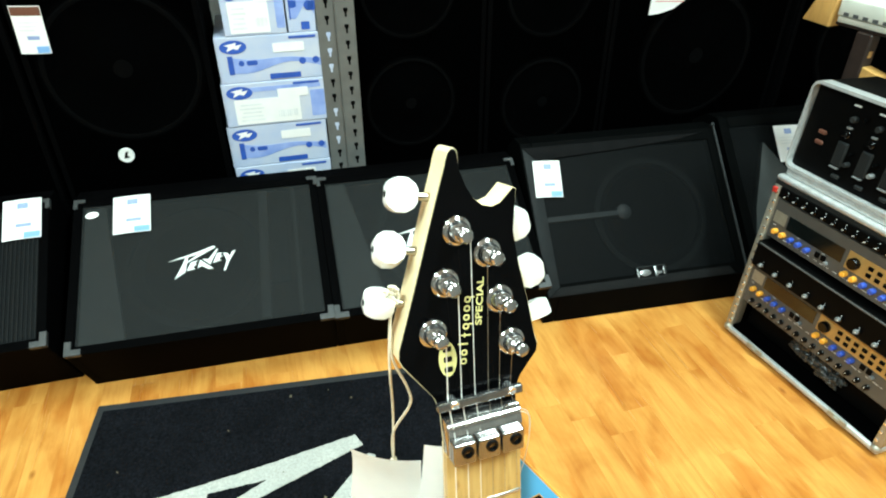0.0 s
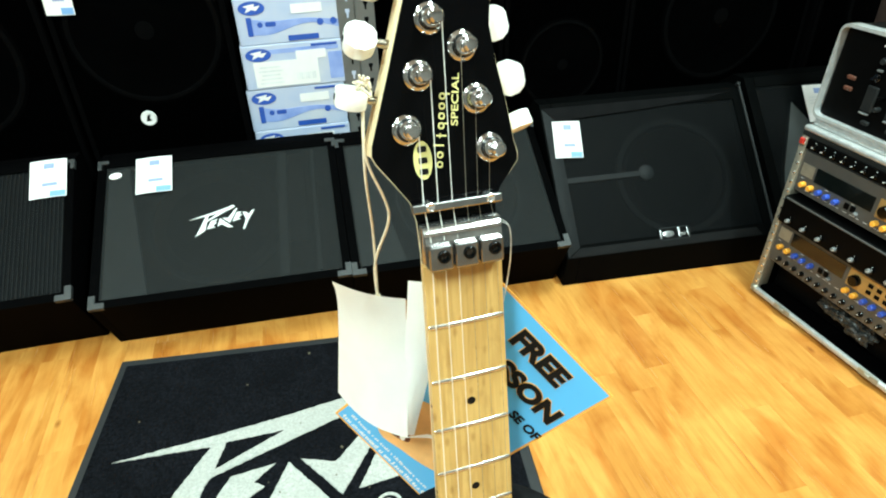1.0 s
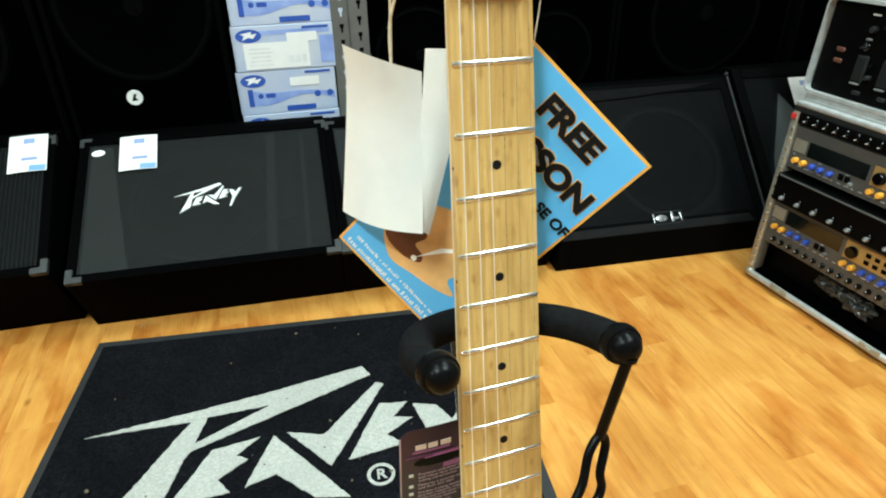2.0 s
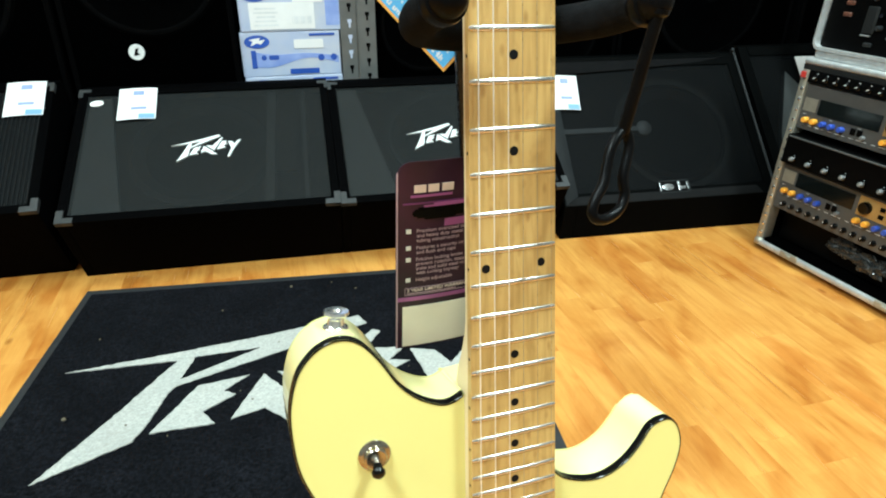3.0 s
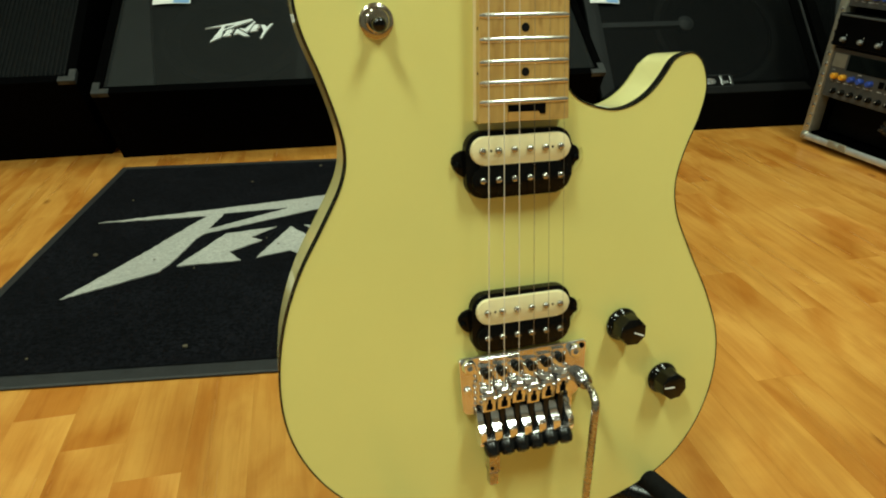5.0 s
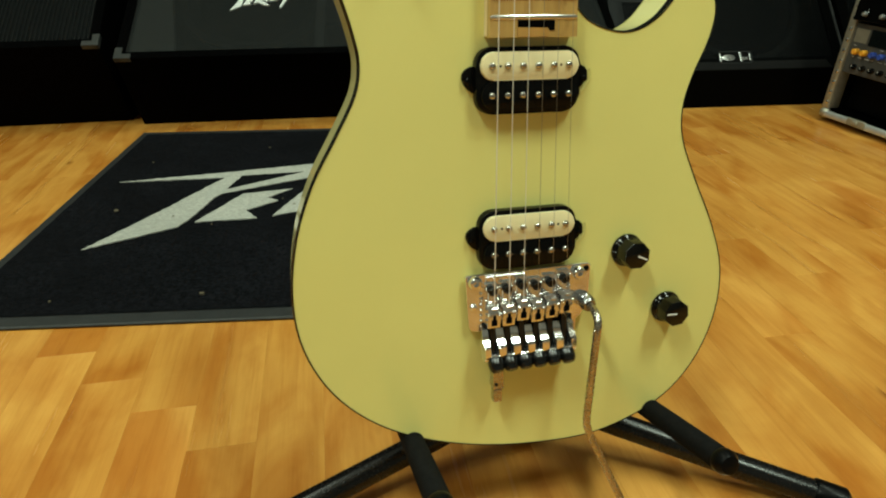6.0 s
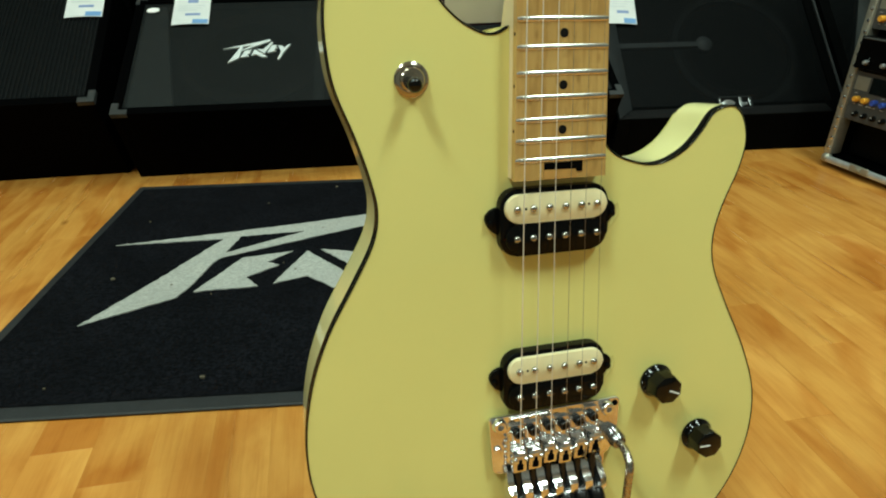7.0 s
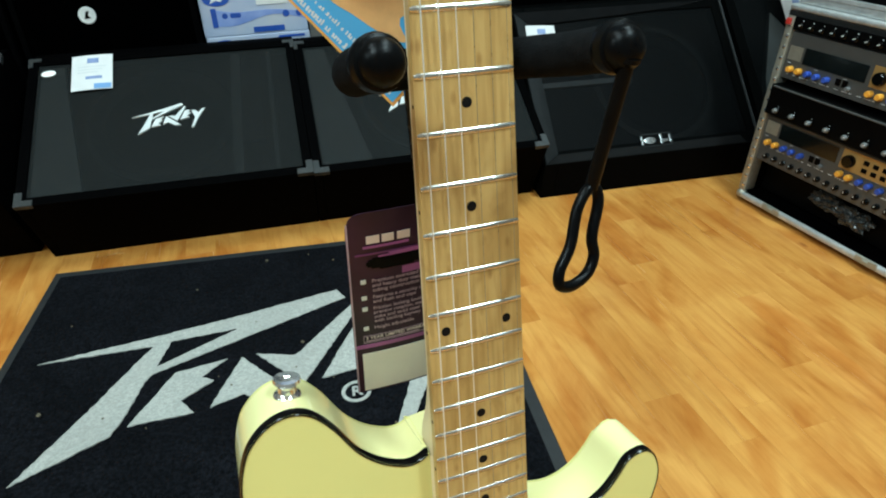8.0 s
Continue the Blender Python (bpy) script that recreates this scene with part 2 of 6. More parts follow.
STRING_COTTON = surface("cotton_string", (0.72, 0.64, 0.48), 0.9, var=0.15, scale=300, bump=0.4, fine=900)
SIGN_BLUE = surface("sign_blue", (0.10, 0.39, 0.72), 0.55, var=0.04, scale=25, bump=0.03)
SIGN_ORANGE = surface("sign_orange", (0.78, 0.36, 0.06), 0.55, var=0.05)
SIGN_SKIN = surface("sign_tan", (0.72, 0.40, 0.15), 0.55, var=0.15, scale=60)
SIGN_BROWN = surface("sign_brown", (0.12, 0.035, 0.015), 0.5, var=0.25, scale=60)
FOAM = surface("black_foam", (0.0075, 0.0075, 0.0078), 0.8, var=0.25, scale=200, bump=0.5, fine=900, spec=0.03)
RUBBER = surface("black_rubber", (0.0020, 0.0020, 0.0022), 0.32, var=0.2, scale=80, bump=0.1, spec=0.09)
STAND_TUBE = surface("stand_tube", (0.004, 0.004, 0.0045), 0.25, var=0.2, bump=0.03, spec=0.35)
CARD_PLUM = surface("card_plum", (0.046, 0.014, 0.038), 0.35, var=0.0, col2=(0.010, 0.004, 0.012), scale=16, spec=0.25, bump=0)
CARD_PINK = surface("card_mauve", (0.30, 0.08, 0.26), 0.4, var=0.15, scale=40)
CARD_VIOLET = surface("card_violet", (0.170, 0.045, 0.150), 0.35, var=0.0, col2=(0.045, 0.010, 0.044), scale=22, spec=0.25, bump=0)
CARD_WHITE = surface("card_panel", (0.82, 0.79, 0.71), 0.55, var=0.05)
CARD_TEXT = surface("card_ink", (0.42, 0.30, 0.36), 0.5, var=0.1)
TITLE_INK = surface("card_title_ink", (0.72, 0.60, 0.55), 0.5, var=0.1)
MAT_FIBRE = carpet("mat_pile", (0.0010, 0.0011, 0.0017), (0.0135, 0.0140, 0.0185))
MAT_WHITE = carpet("mat_white_pile", (0.36, 0.355, 0.325), (0.58, 0.575, 0.52))
MAT_EDGE = surface("mat_rubber_edge", (0.016, 0.017, 0.0175), 0.6, var=0.2, scale=60, bump=0.2)
LINT = surface("lint", (0.10, 0.08, 0.05), 0.9)
TOLEX = surface("black_tolex", (0.0008, 0.0008, 0.0009), 0.7, var=0.3, scale=90, bump=0.5, fine=600, spec=0.012)
GRILLE = mesh_grille("steel_grille", (0.0195, 0.0212, 0.0208), 0.55)
BORDER = surface("grille_border", (0.014, 0.0155, 0.016), 0.6, var=0.15, spec=0.2)
GRILLE_DARK = mesh_grille("moulded_grille", (0.0025, 0.0030, 0.0032), 0.50)
BORDER_DARK = surface("moulded_bar", (0.0102, 0.0114, 0.0120), 0.6, var=0.15, spec=0.12)
RIB = surface("rib_wire", (0.0036, 0.0042, 0.0044), 0.6, var=0.15, spec=0.15)
GRILLE_RIB = mesh_grille("ribbed_grille", (0.0050, 0.0058, 0.0062), 0.25)
GRILLE_CAB = mesh_grille("cab_grille", (0.0004, 0.0004, 0.0004), 0.50, 0.0)
BAFFLE = surface("baffle", (0.005, 0.005, 0.005), 0.7, var=0.2, spec=0.1)
BAFFLE_GREY = surface("baffle_grey", (0.075, 0.082, 0.080), 0.6, var=0.1, scale=20, spec=0.2)
BAFFLE_RIB = surface("baffle_rib_grey", (0.032, 0.035, 0.034), 0.6, var=0.1, scale=20, spec=0.2)
BAFFLE_DIM = surface("ring_grey", (0.020, 0.022, 0.021), 0.6, var=0.1, spec=0.15)
CONE = surface("cone_paper", (0.0048, 0.0048, 0.0050), 0.7, var=0.2, spec=0.03)
PLASTIC_DARK = surface("moulded_black", (0.0014, 0.0016, 0.0016), 0.6, var=0.2, scale=70, bump=0.4, fine=500, spec=0.015)
CORNER = surface("corner_steel", (0.033, 0.035, 0.035), 0.5, metal=0.3, var=0.2)
BADGE = surface("badge_white", (0.66, 0.68, 0.67), 0.4, var=0.05)
BADGE_STEEL = surface("badge_steel", (0.42, 0.43, 0.43), 0.25, metal=0.8, var=0.2, scale=200)
TAG_BLUE = surface("tag_blue", (0.17, 0.33, 0.60), 0.5, var=0.06)
TAG_BROWN = surface("tag_brown", (0.10, 0.035, 0.02), 0.5, var=0.1)
INK_BLUE = surface("ink_blue", (0.22, 0.28, 0.48), 0.6, var=0.1)
INK_GREY = surface("ink_grey", (0.60, 0.61, 0.62), 0.6, var=0.1)
CARTON_WHITE = surface("carton_white", (0.48, 0.50, 0.56), 0.5, var=0.0, col2=(0.34, 0.41, 0.60), scale=9)
CARTON_BLUE = surface("carton_blue", (0.16, 0.24, 0.55), 0.5, var=0.0, col2=(0.30, 0.38, 0.66), scale=18)
CARTON_DEEP = surface("carton_deep_blue", (0.022, 0.075, 0.36), 0.45, var=0.15)
UPRIGHT = surface("grey_steel", (0.10, 0.10, 0.095), 0.45, var=0.12, scale=25, bump=0.05, spec=0.5)
SLOT = surface("slot_shadow", (0.002, 0.002, 0.002), 0.9, spec=0.02)
ALU = surface("aluminium", (0.58, 0.59, 0.58), 0.35, metal=0.5, var=0.12, scale=60, bump=0.06)
ALU_WARM = surface("aluminium_dull", (0.40, 0.38, 0.31), 0.42, metal=0.6, var=0.12, scale=50)
PANEL_GREY = surface("panel_grey", (0.095, 0.095, 0.092), 0.38, metal=0.3, var=0.08, scale=30)
PANEL_TAN = surface("panel_tan", (0.46, 0.28, 0.09), 0.42, metal=0.3, var=0.1)
PANEL_BLACK = surface("panel_black", (0.0014, 0.0014, 0.0014), 0.45, var=0.2, spec=0.06)
DISPLAY = surface("display_glass", (0.004, 0.006, 0.006), 0.10, var=0.2, bump=0, coat=0.6)
KNOB_ORANGE = surface("knob_orange", (0.85, 0.40, 0.04), 0.4, var=0.05)
KNOB_BLUE = surface("knob_blue", (0.035, 0.08, 0.42), 0.4, var=0.05)
KNOB_GREY = surface("knob_grey", (0.17, 0.175, 0.175), 0.35, var=0.05)
RED = surface("red_switch", (0.5, 0.03, 0.02), 0.4)
WOOD_TAN = surface("tan_wood", (0.50, 0.28, 0.08), 0.45, var=0.12, scale=20, stretch=(6, 1, 1))
POST_BROWN = surface("post_brown", (0.020, 0.011, 0.008), 0.5, var=0.25, scale=60)
WHITE_PLASTIC = surface("white_plastic", (0.66, 0.66, 0.58), 0.4, var=0.04)
FABRIC = surface("grey_film", (0.020, 0.022, 0.022), 0.28, var=0.6, scale=60, spec=0.7)


# ---- mesh helpers ----
def part(name, bm, material, parent, label="", smooth=False):
    me = bpy.data.meshes.new(name)
    bmesh.ops.recalc_face_normals(bm, faces=bm.faces)
    bm.to_mesh(me)
    bm.free()
    me.materials.append(material)
    if smooth:
        me.set_sharp_from_angle(angle=radians(38))
        me.polygons.foreach_set("use_smooth", [True] * len(me.polygons))
    ob = new(name, me)
    ob.parent = parent
    if label:
        ob["label"] = label
    return ob


def solo(name, bm, material, m, label, category, group="", kind="", smooth=False):
    ob = part(name, bm, material, None, smooth=smooth)
    ob.matrix_world = m
    return tagged(ob, label, category, group, kind)


def thing(name, m, label, category, group="", kind=""):
    ob = new(name)
    ob.empty_display_size = 0.05
    ob.matrix_world = m
    return tagged(ob, label, category, group, kind)


def BM():
    return bmesh.new()


def block(bm, x0, x1, y0, y1, z0, z1, bevel=0.0, m=None, seg=1):
    r = bmesh.ops.create_cube(bm, size=1.0)
    t = Matrix.Translation(((x0 + x1) / 2, (y0 + y1) / 2, (z0 + z1) / 2)) @ Matrix.Diagonal((abs(x1 - x0), abs(y1 - y0), abs(z1 - z0), 1))
    bmesh.ops.transform(bm, matrix=t, verts=r["verts"])
    vs = r["verts"]
    if bevel:
        es = list({e for v in vs for e in v.link_edges})
        out = bmesh.ops.bevel(bm, geom=es, offset=bevel, segments=seg, affect="EDGES", profile=0.5)
        vs = list({v for f in out["faces"] for v in f.verts} | {v for v in vs if v.is_valid})
    if m is not None:
        bmesh.ops.transform(bm, matrix=m, verts=vs)
    return bm


def prism(bm, pts, z0, z1, bevel=0.0, m=None, seg=2):
    """A flat outline, raised from z0 to z1; bevel rounds its upper rim."""
    lo = [bm.verts.new((x, y, z0)) for x, y in pts]
    hi = [bm.verts.new((x, y, z1)) for x, y in pts]
    k = len(pts)
    for i in range(k):
        bm.faces.new((lo[i], lo[(i + 1) % k], hi[(i + 1) % k], hi[i]))
    bm.faces.new(lo[::-1])
    top = bm.faces.new(hi)
    vs = lo + hi
    if bevel:
        out = bmesh.ops.bevel(bm, geom=list(top.edges), offset=bevel, segments=seg, affect="EDGES", profile=0.5)
        vs = list({v for v in vs if v.is_valid} | {v for f in out["faces"] for v in f.verts})
    if m is not None:
        bmesh.ops.transform(bm, matrix=m, verts=vs)
    return bm


def band(bm, inner, outer, z0, z1):
    """A ring between two outlines of the same count."""
    k = len(inner)
    rows = [[bm.verts.new((x, y, z)) for x, y in pts] for pts, z in ((inner, z0), (outer, z0), (outer, z1), (inner, z1))]
    for j in range(4):
        a, b = rows[j], rows[(j + 1) % 4]
        for i in range(k):
            bm.faces.new((a[i], a[(i + 1) % k], b[(i + 1) % k], b[i]))
    return bm


def lathe(bm, prof, m=None, seg=24):
    """Turns (radius, height) pairs about z."""
    rings, vs = [], []
    for r, z in prof:
        ring = [bm.verts.new((0, 0, z))] if r < 1e-6 else [bm.verts.new((r * math.cos(2 * math.pi * i / seg), r * math.sin(2 * math.pi * i / seg), z)) for i in range(seg)]
        rings.append(ring)
        vs += ring
    for a, b in zip(rings, rings[1:]):
        for i in range(seg):
            j = (i + 1) % seg
            if len(a) > 1 and len(b) > 1:
                bm.faces.new((a[i], a[j], b[j], b[i]))
            elif len(a) > 1:
                bm.faces.new((a[i], a[j], b[0]))
            elif len(b) > 1:
                bm.faces.new((a[0], b[j], b[i]))
    if m is not None:
        bmesh.ops.transform(bm, matrix=m, verts=vs)
    return bm


def aim(p, q):
    """A pose at p whose z points to q."""
    p, q = Vector(p), Vector(q)
    return Matrix.Translation(p) @ (q - p).to_track_quat("Z", "Y").to_matrix().to_4x4()


def rod(bm, p, q, r, r2=None, seg=16):
    d = (Vector(q) - Vector(p)).length
    r2 = r if r2 is None else r2
    return lathe(bm, [(0, 0), (r, 0), (r2, d), (0, d)], aim(p, q), seg)


def smooth_line(pts, n=8, closed=False):
    """Catmull-Rom through the given points."""
    k, out = len(pts), []
    P = [Vector(p) for p in pts]
    for i in range(k if closed else k - 1):
        if closed:
            a, b, c, d = P[i - 1], P[i], P[(i + 1) % k], P[(i + 2) % k]
        else:
            a, b, c, d = P[max(i - 1, 0)], P[i], P[i + 1], P[min(i + 2, k - 1)]
        for j in range(n):
            s = j / n
            out.append(0.5 * ((2 * b) + (c - a) * s + (2 * a - 5 * b + 4 * c - d) * s * s + (3 * b - a - 3 * c + d) * s ** 3))
    if not closed:
        out.append(P[-1])
    return out


def tube(bm, pts, r, seg=12, closed=False):
    P = [Vector(p) for p in pts]
    rad = r if isinstance(r, (list, tuple)) else [r] * len(P)
    side, rings = None, []
    for i, p in enumerate(P):
        if closed:
            d = P[(i + 1) % len(P)] - P[i - 1]
        else:
            d = P[min(i + 1, len(P) - 1)] - P[max(i - 1, 0)]
        d.normalize()
        if side is None:
            side = d.orthogonal()
        side = (side - d * side.dot(d)).normalized()
        other = d.cross(side)
        rings.append([bm.verts.new(p + (side * math.cos(2 * math.pi * j / seg) + other * math.sin(2 * math.pi * j / seg)) * rad[i]) for j in range(seg)])
    pairs = list(zip(rings, rings[1:])) + ([(rings[-1], rings[0])] if closed else [])
    for a, b in pairs:
        for j in range(seg):
            bm.faces.new((a[j], a[(j + 1) % seg], b[(j + 1) % seg], b[j]))
    if not closed:
        bm.faces.new(rings[0][::-1])
        bm.faces.new(rings[-1])
    return bm


def stadium(w, h, cx=0.0, cy=0.0, r=None, n=6):
    """The outline of a rectangle with rounded corners."""
    r = min(w, h) / 2 - 1e-5 if r is None else r
    out = []
    for sx, sy, a0 in ((1, 1, 0), (-1, 1, 90), (-1, -1, 180), (1, -1, 270)):
        for i in range(n + 1):
            a = radians(a0 + 90 * i / n)
            out.append((cx + sx * (w / 2 - r) + r * math.cos(a), cy + sy * (h / 2 - r) + r * math.sin(a)))
    return out


def disc(r, cx=0.0, cy=0.0, n=20, ry=None):
    ry = r if ry is None else ry
    return [(cx + r * math.cos(2 * math.pi * i / n), cy + ry * math.sin(2 * math.pi * i / n)) for i in range(n)]


def words(name, text, size, material, parent, m, depth=0.0002, bold=0.0):
    """Lettering in the built-in font, as a mesh."""
    cu = bpy.data.curves.new(name, "FONT")
    cu.body, cu.size, cu.extrude, cu.align_x, cu.align_y = text, size, depth, "CENTER", "CENTER"
    cu.offset = bold
    tmp = bpy.data.objects.new("lettering_source", cu)
    scene.collection.objects.link(tmp)
    me = bpy.data.meshes.new_from_object(tmp.evaluated_get(bpy.context.evaluated_depsgraph_get()))
    bpy.data.objects.remove(tmp)
    bm = BM()
    bm.from_mesh(me)
    todo, made = set(bm.verts), []
    while todo:
        seed = todo.pop()
        island, stack = {seed}, [seed]
        while stack:
            for ed in stack.pop().link_edges:
                for v in ed.verts:
                    if v not in island:
                        island.add(v)
                        stack.append(v)
        todo -= island
        one = BM()
        twin = {v: one.verts.new(v.co) for v in island}
        for f in {f for v in island for f in v.link_faces}:
            one.faces.new([twin[v] for v in f.verts])
        ob = part(name, one, material, parent)
        ob.matrix_local = m
        made.append(ob)
    bm.free()
    return made


def frame_of(origin, u, v):
    """A pose from an origin and two directions."""
    u = Vector(u).normalized()
    w = u.cross(Vector(v)).normalized()
    v = w.cross(u)
    m = Matrix((u, v, w)).transposed().to_4x4()
    return Matrix.Translation(origin) @ m


# ---- the shop's shell ----
A0, A1, B0_, B1_ = -4.0, 2.9, -2.6, 2.45
bm = BM()
block(bm, A0 - 0.1, A1 + 0.1, B0_ - 0.1, B1_ + 0.1, -0.06, -0.012)
floor = solo("floor", bm, SUBFLOOR, at_shop(0, 0), "orange-brown strip wood floor with long grain", "floor", kind="structure")
for nm, box in (("wall_north", (A0, A1, B1_, B1_ + 0.1)), ("wall_south", (A0, A1, B0_ - 0.1, B0_)), ("wall_west", (A0 - 0.1, A0, B0_ - 0.1, B1_ + 0.1)), ("wall_east", (A1, A1 + 0.1, B0_ - 0.1, B1_ + 0.1))):
    bm = BM()
    block(bm, *box, -0.012, CEILING)
    solo(nm, bm, PLASTER, at_shop(0, 0), "plain painted shop wall", "wall", kind="structure")
bm = BM()
block(bm, A0, A1, B0_, B1_, CEILING, CEILING + 0.06)
solo("ceiling", bm, CEIL, at_shop(0, 0), "white tiled shop ceiling", "ceiling", kind="structure")
first = None
# One fixture per lamp; the fifth only houses the added fill.
for a, b in LAMPS:
    if first is None:
        first = thing("ceiling_light", at_shop(a, b, CEILING), "white recessed fluorescent ceiling light", "ceiling light", "shop ceiling lights")
        bm = BM()
        band(bm, [(x, y) for x, y in stadium(0.32, 0.90, r=0.004, n=1)], [(x, y) for x, y in stadium(0.38, 0.98, r=0.004, n=1)], -0.03, -0.001)
        part("frame", bm, LAMP_METAL, first)
        bm = BM()
        block(bm, -0.159, 0.159, -0.449, 0.449, -0.018, -0.002)
        part("diffuser", bm, TUBE_GLOW, first)
    else:
        copy_thing(first, at_shop(a, b, CEILING))

# ---- the electric guitar ----
# its own axes: x to the treble side, y up the neck from the nut, z off the fingerboard; millimetres until scaled
GUITAR = frame_of((0.06624, 0.32175, 0.85833), (0.92036, 0.38983, -0.03109), (-0.04705, 0.18931, 0.98079))
MM = 0.001


def mm(*pts):
    return [tuple(c * MM for c in p) for p in pts]


guitar = thing("electric_guitar", GUITAR, "cream yellow electric guitar with black binding leaning on a stand", "guitar")

BODY_EDGE = mm(
    (-27.4, -394.3), (-34, -397.7), (-41, -398), (-49.5, -394.6), (-58, -389), (-67, -379.5), (-77, -363), (-87, -351.5), (-97, -347.6), (-107.5, -349.7), (-116.6, -356.6),
    (-123.3, -367), (-127.8, -385), (-127.9, -406), (-125, -426), (-116, -451), (-109, -475), (-106.3, -493), (-110, -511), (-123, -535), (-139, -563),
    (-151, -595), (-157, -631), (-155, -665), (-144, -695), (-126, -720), (-100, -741), (-66, -757), (-25, -768), (20, -773), (60, -772),
    (97, -761), (126, -743), (147, -715), (158.5, -680), (158.5, -645), (147, -611), (130, -577), (117, -548), (114.6, -526), (120, -505),
    (129, -484), (133, -466), (130, -452), (124, -444.5), (117, -443), (107.2, -446.6), (98.8, -457.8), (89.5, -467.4), (77.5, -474), (65.5, -476),
    (52.5, -473.5), (41, -468.5), (33, -461), (28, -455), (-5, -455), (-26.5, -448), (-27.0, -420))
edge = [(p.x, p.y) for p in smooth_line([(x, y, 0) for x, y in BODY_EDGE[:-4]], 4)] + BODY_EDGE[-4:]


def grown(pts, d):
    """The outline moved outwards by d."""
    out, k = [], len(pts)
    area = sum(pts[i][0] * pts[(i + 1) % k][1] - pts[(i + 1) % k][0] * pts[i][1] for i in range(k))
    s = 1 if area > 0 else -1
    for i in range(k):
        t = Vector(pts[(i + 1) % k]) - Vector(pts[i - 1])
        t.normalize()
        out.append((pts[i][0] + s * t.y * d, pts[i][1] - s * t.x * d))
    return out


TOP, BACK = -0.012, -0.0505
bm = BM()
prism(bm, edge, BACK, TOP)
es = [e for e in bm.edges if all(abs(v.co.z - BACK) < 1e-5 for v in e.verts)]
bmesh.ops.bevel(bm, geom=es, offset=0.0025, segments=2, affect="EDGES", profile=0.5)
part("body", bm, CREAM, guitar, "cream yellow lacquered body", smooth=True)
rim = edge[:-4]
bm = BM()
k = len(rim)
inner, outer = grown(edge, -0.0009)[:k], grown(edge, 0.0004)[:k]
rows = [[bm.verts.new((x, y, z)) for x, y in pts] for pts, z in ((outer, TOP - 0.0054), (outer, TOP - 0.0006), (grown(edge, -0.0003)[:k], TOP + 0.0004), (inner, TOP + 0.0004), (inner, TOP - 0.0054))]
for j in range(5):
    ra, rb = rows[j], rows[(j + 1) % 5]
    for i in range(k - 1):
        bm.faces.new((ra[i], ra[i + 1], rb[i + 1], rb[i]))
part("binding", bm, BINDING, guitar, "glossy black edge binding", smooth=True)
# Thin shell over the body's side in the lightened lacquer.
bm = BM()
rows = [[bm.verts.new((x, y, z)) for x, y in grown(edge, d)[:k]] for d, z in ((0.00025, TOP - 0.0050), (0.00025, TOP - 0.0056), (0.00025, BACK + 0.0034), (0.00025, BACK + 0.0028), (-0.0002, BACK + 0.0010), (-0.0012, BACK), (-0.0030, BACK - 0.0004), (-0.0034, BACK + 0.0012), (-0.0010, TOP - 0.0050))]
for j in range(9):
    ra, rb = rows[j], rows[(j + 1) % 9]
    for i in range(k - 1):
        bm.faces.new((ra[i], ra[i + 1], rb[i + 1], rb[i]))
part("body_side", bm, CREAM_LIT, guitar, "cream lacquer round the side, painted paler for its light", smooth=True)

SCALE = 650.0


def fret_at(n):
    return -SCALE * (1 - 2 ** (-n / 12))


def half_width(y):
    """Half the fingerboard's width at y millimetres."""
    return 21.3 + (28.2 - 21.3) * (-y / 467.0)


# neck: a fingerboard on a rounded back
bm = BM()
END = -479.0
for y0, y1 in ((-1.0, END),):
    secs = []
    for i in range(13):
        y = y0 + (y1 - y0) * i / 12
        h = half_width(y)
        prof = [(-h, -1.2), (-h * 0.6, -0.45), (0, -0.1), (h * 0.6, -0.45), (h, -1.2), (h, -6.2), (-h, -6.2)]
        secs.append([bm.verts.new((x * MM, y * MM, z * MM)) for x, z in prof])
    for a, b in zip(secs, secs[1:]):
        for j in range(7):
            bm.faces.new((a[j], a[(j + 1) % 7], b[(j + 1) % 7], b[j]))
    bm.faces.new(secs[0])
    bm.faces.new(secs[-1][::-1])
fingerboard = part("fingerboard", bm, MAPLE, guitar, "pale maple fingerboard with grain")
bm = BM()
secs = []
for i in range(49):
    y = 2.0 - 430.0 * i / 48
    h = half_width(y) - 0.2
    swell = min(1.0, max(0.0, (-y - 346.0) / 56.0))  # the shaft deepens into the heel
    deep = 19.5 + 3.5 * i / 48 + 19.0 * swell ** 1.4
    ring = [(-h, -6.25), (h, -6.25)] + [(h * math.cos(radians(t)), -6.25 - (deep - 6.25) * math.sin(radians(t)) ** (0.8 - 0.55 * min(1.0, 1.6 * swell))) for t in range(15, 180, 15)]
    secs.append([bm.verts.new((x * MM, y * MM, z * MM)) for x, z in ring])
for a, b in zip(secs, secs[1:]):
    for j in range(len(a)):
        bm.faces.new((a[j], a[(j + 1) % len(a)], b[(j + 1) % len(a)], b[j]))
bm.faces.new(secs[0])
bm.faces.new(secs[-1][::-1])
part("neck_shaft", bm, MAPLE_SIDE, guitar, "pale maple neck back", smooth=True)
bm = BM()
prism(bm, mm((-27.2, -396), (-28.4, -478), (28.4, -478), (27.9, -452)), -0.0119, -0.0063)
part("neck_heel", bm, MAPLE_SIDE, guitar)
# Shares the lightened lacquer of the body's sides.
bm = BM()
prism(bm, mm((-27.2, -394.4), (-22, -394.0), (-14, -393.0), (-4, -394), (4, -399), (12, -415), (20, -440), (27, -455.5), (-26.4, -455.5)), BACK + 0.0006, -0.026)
part("heel_block", bm, CREAM_LIT, guitar, "cream body wood behind the neck joint")
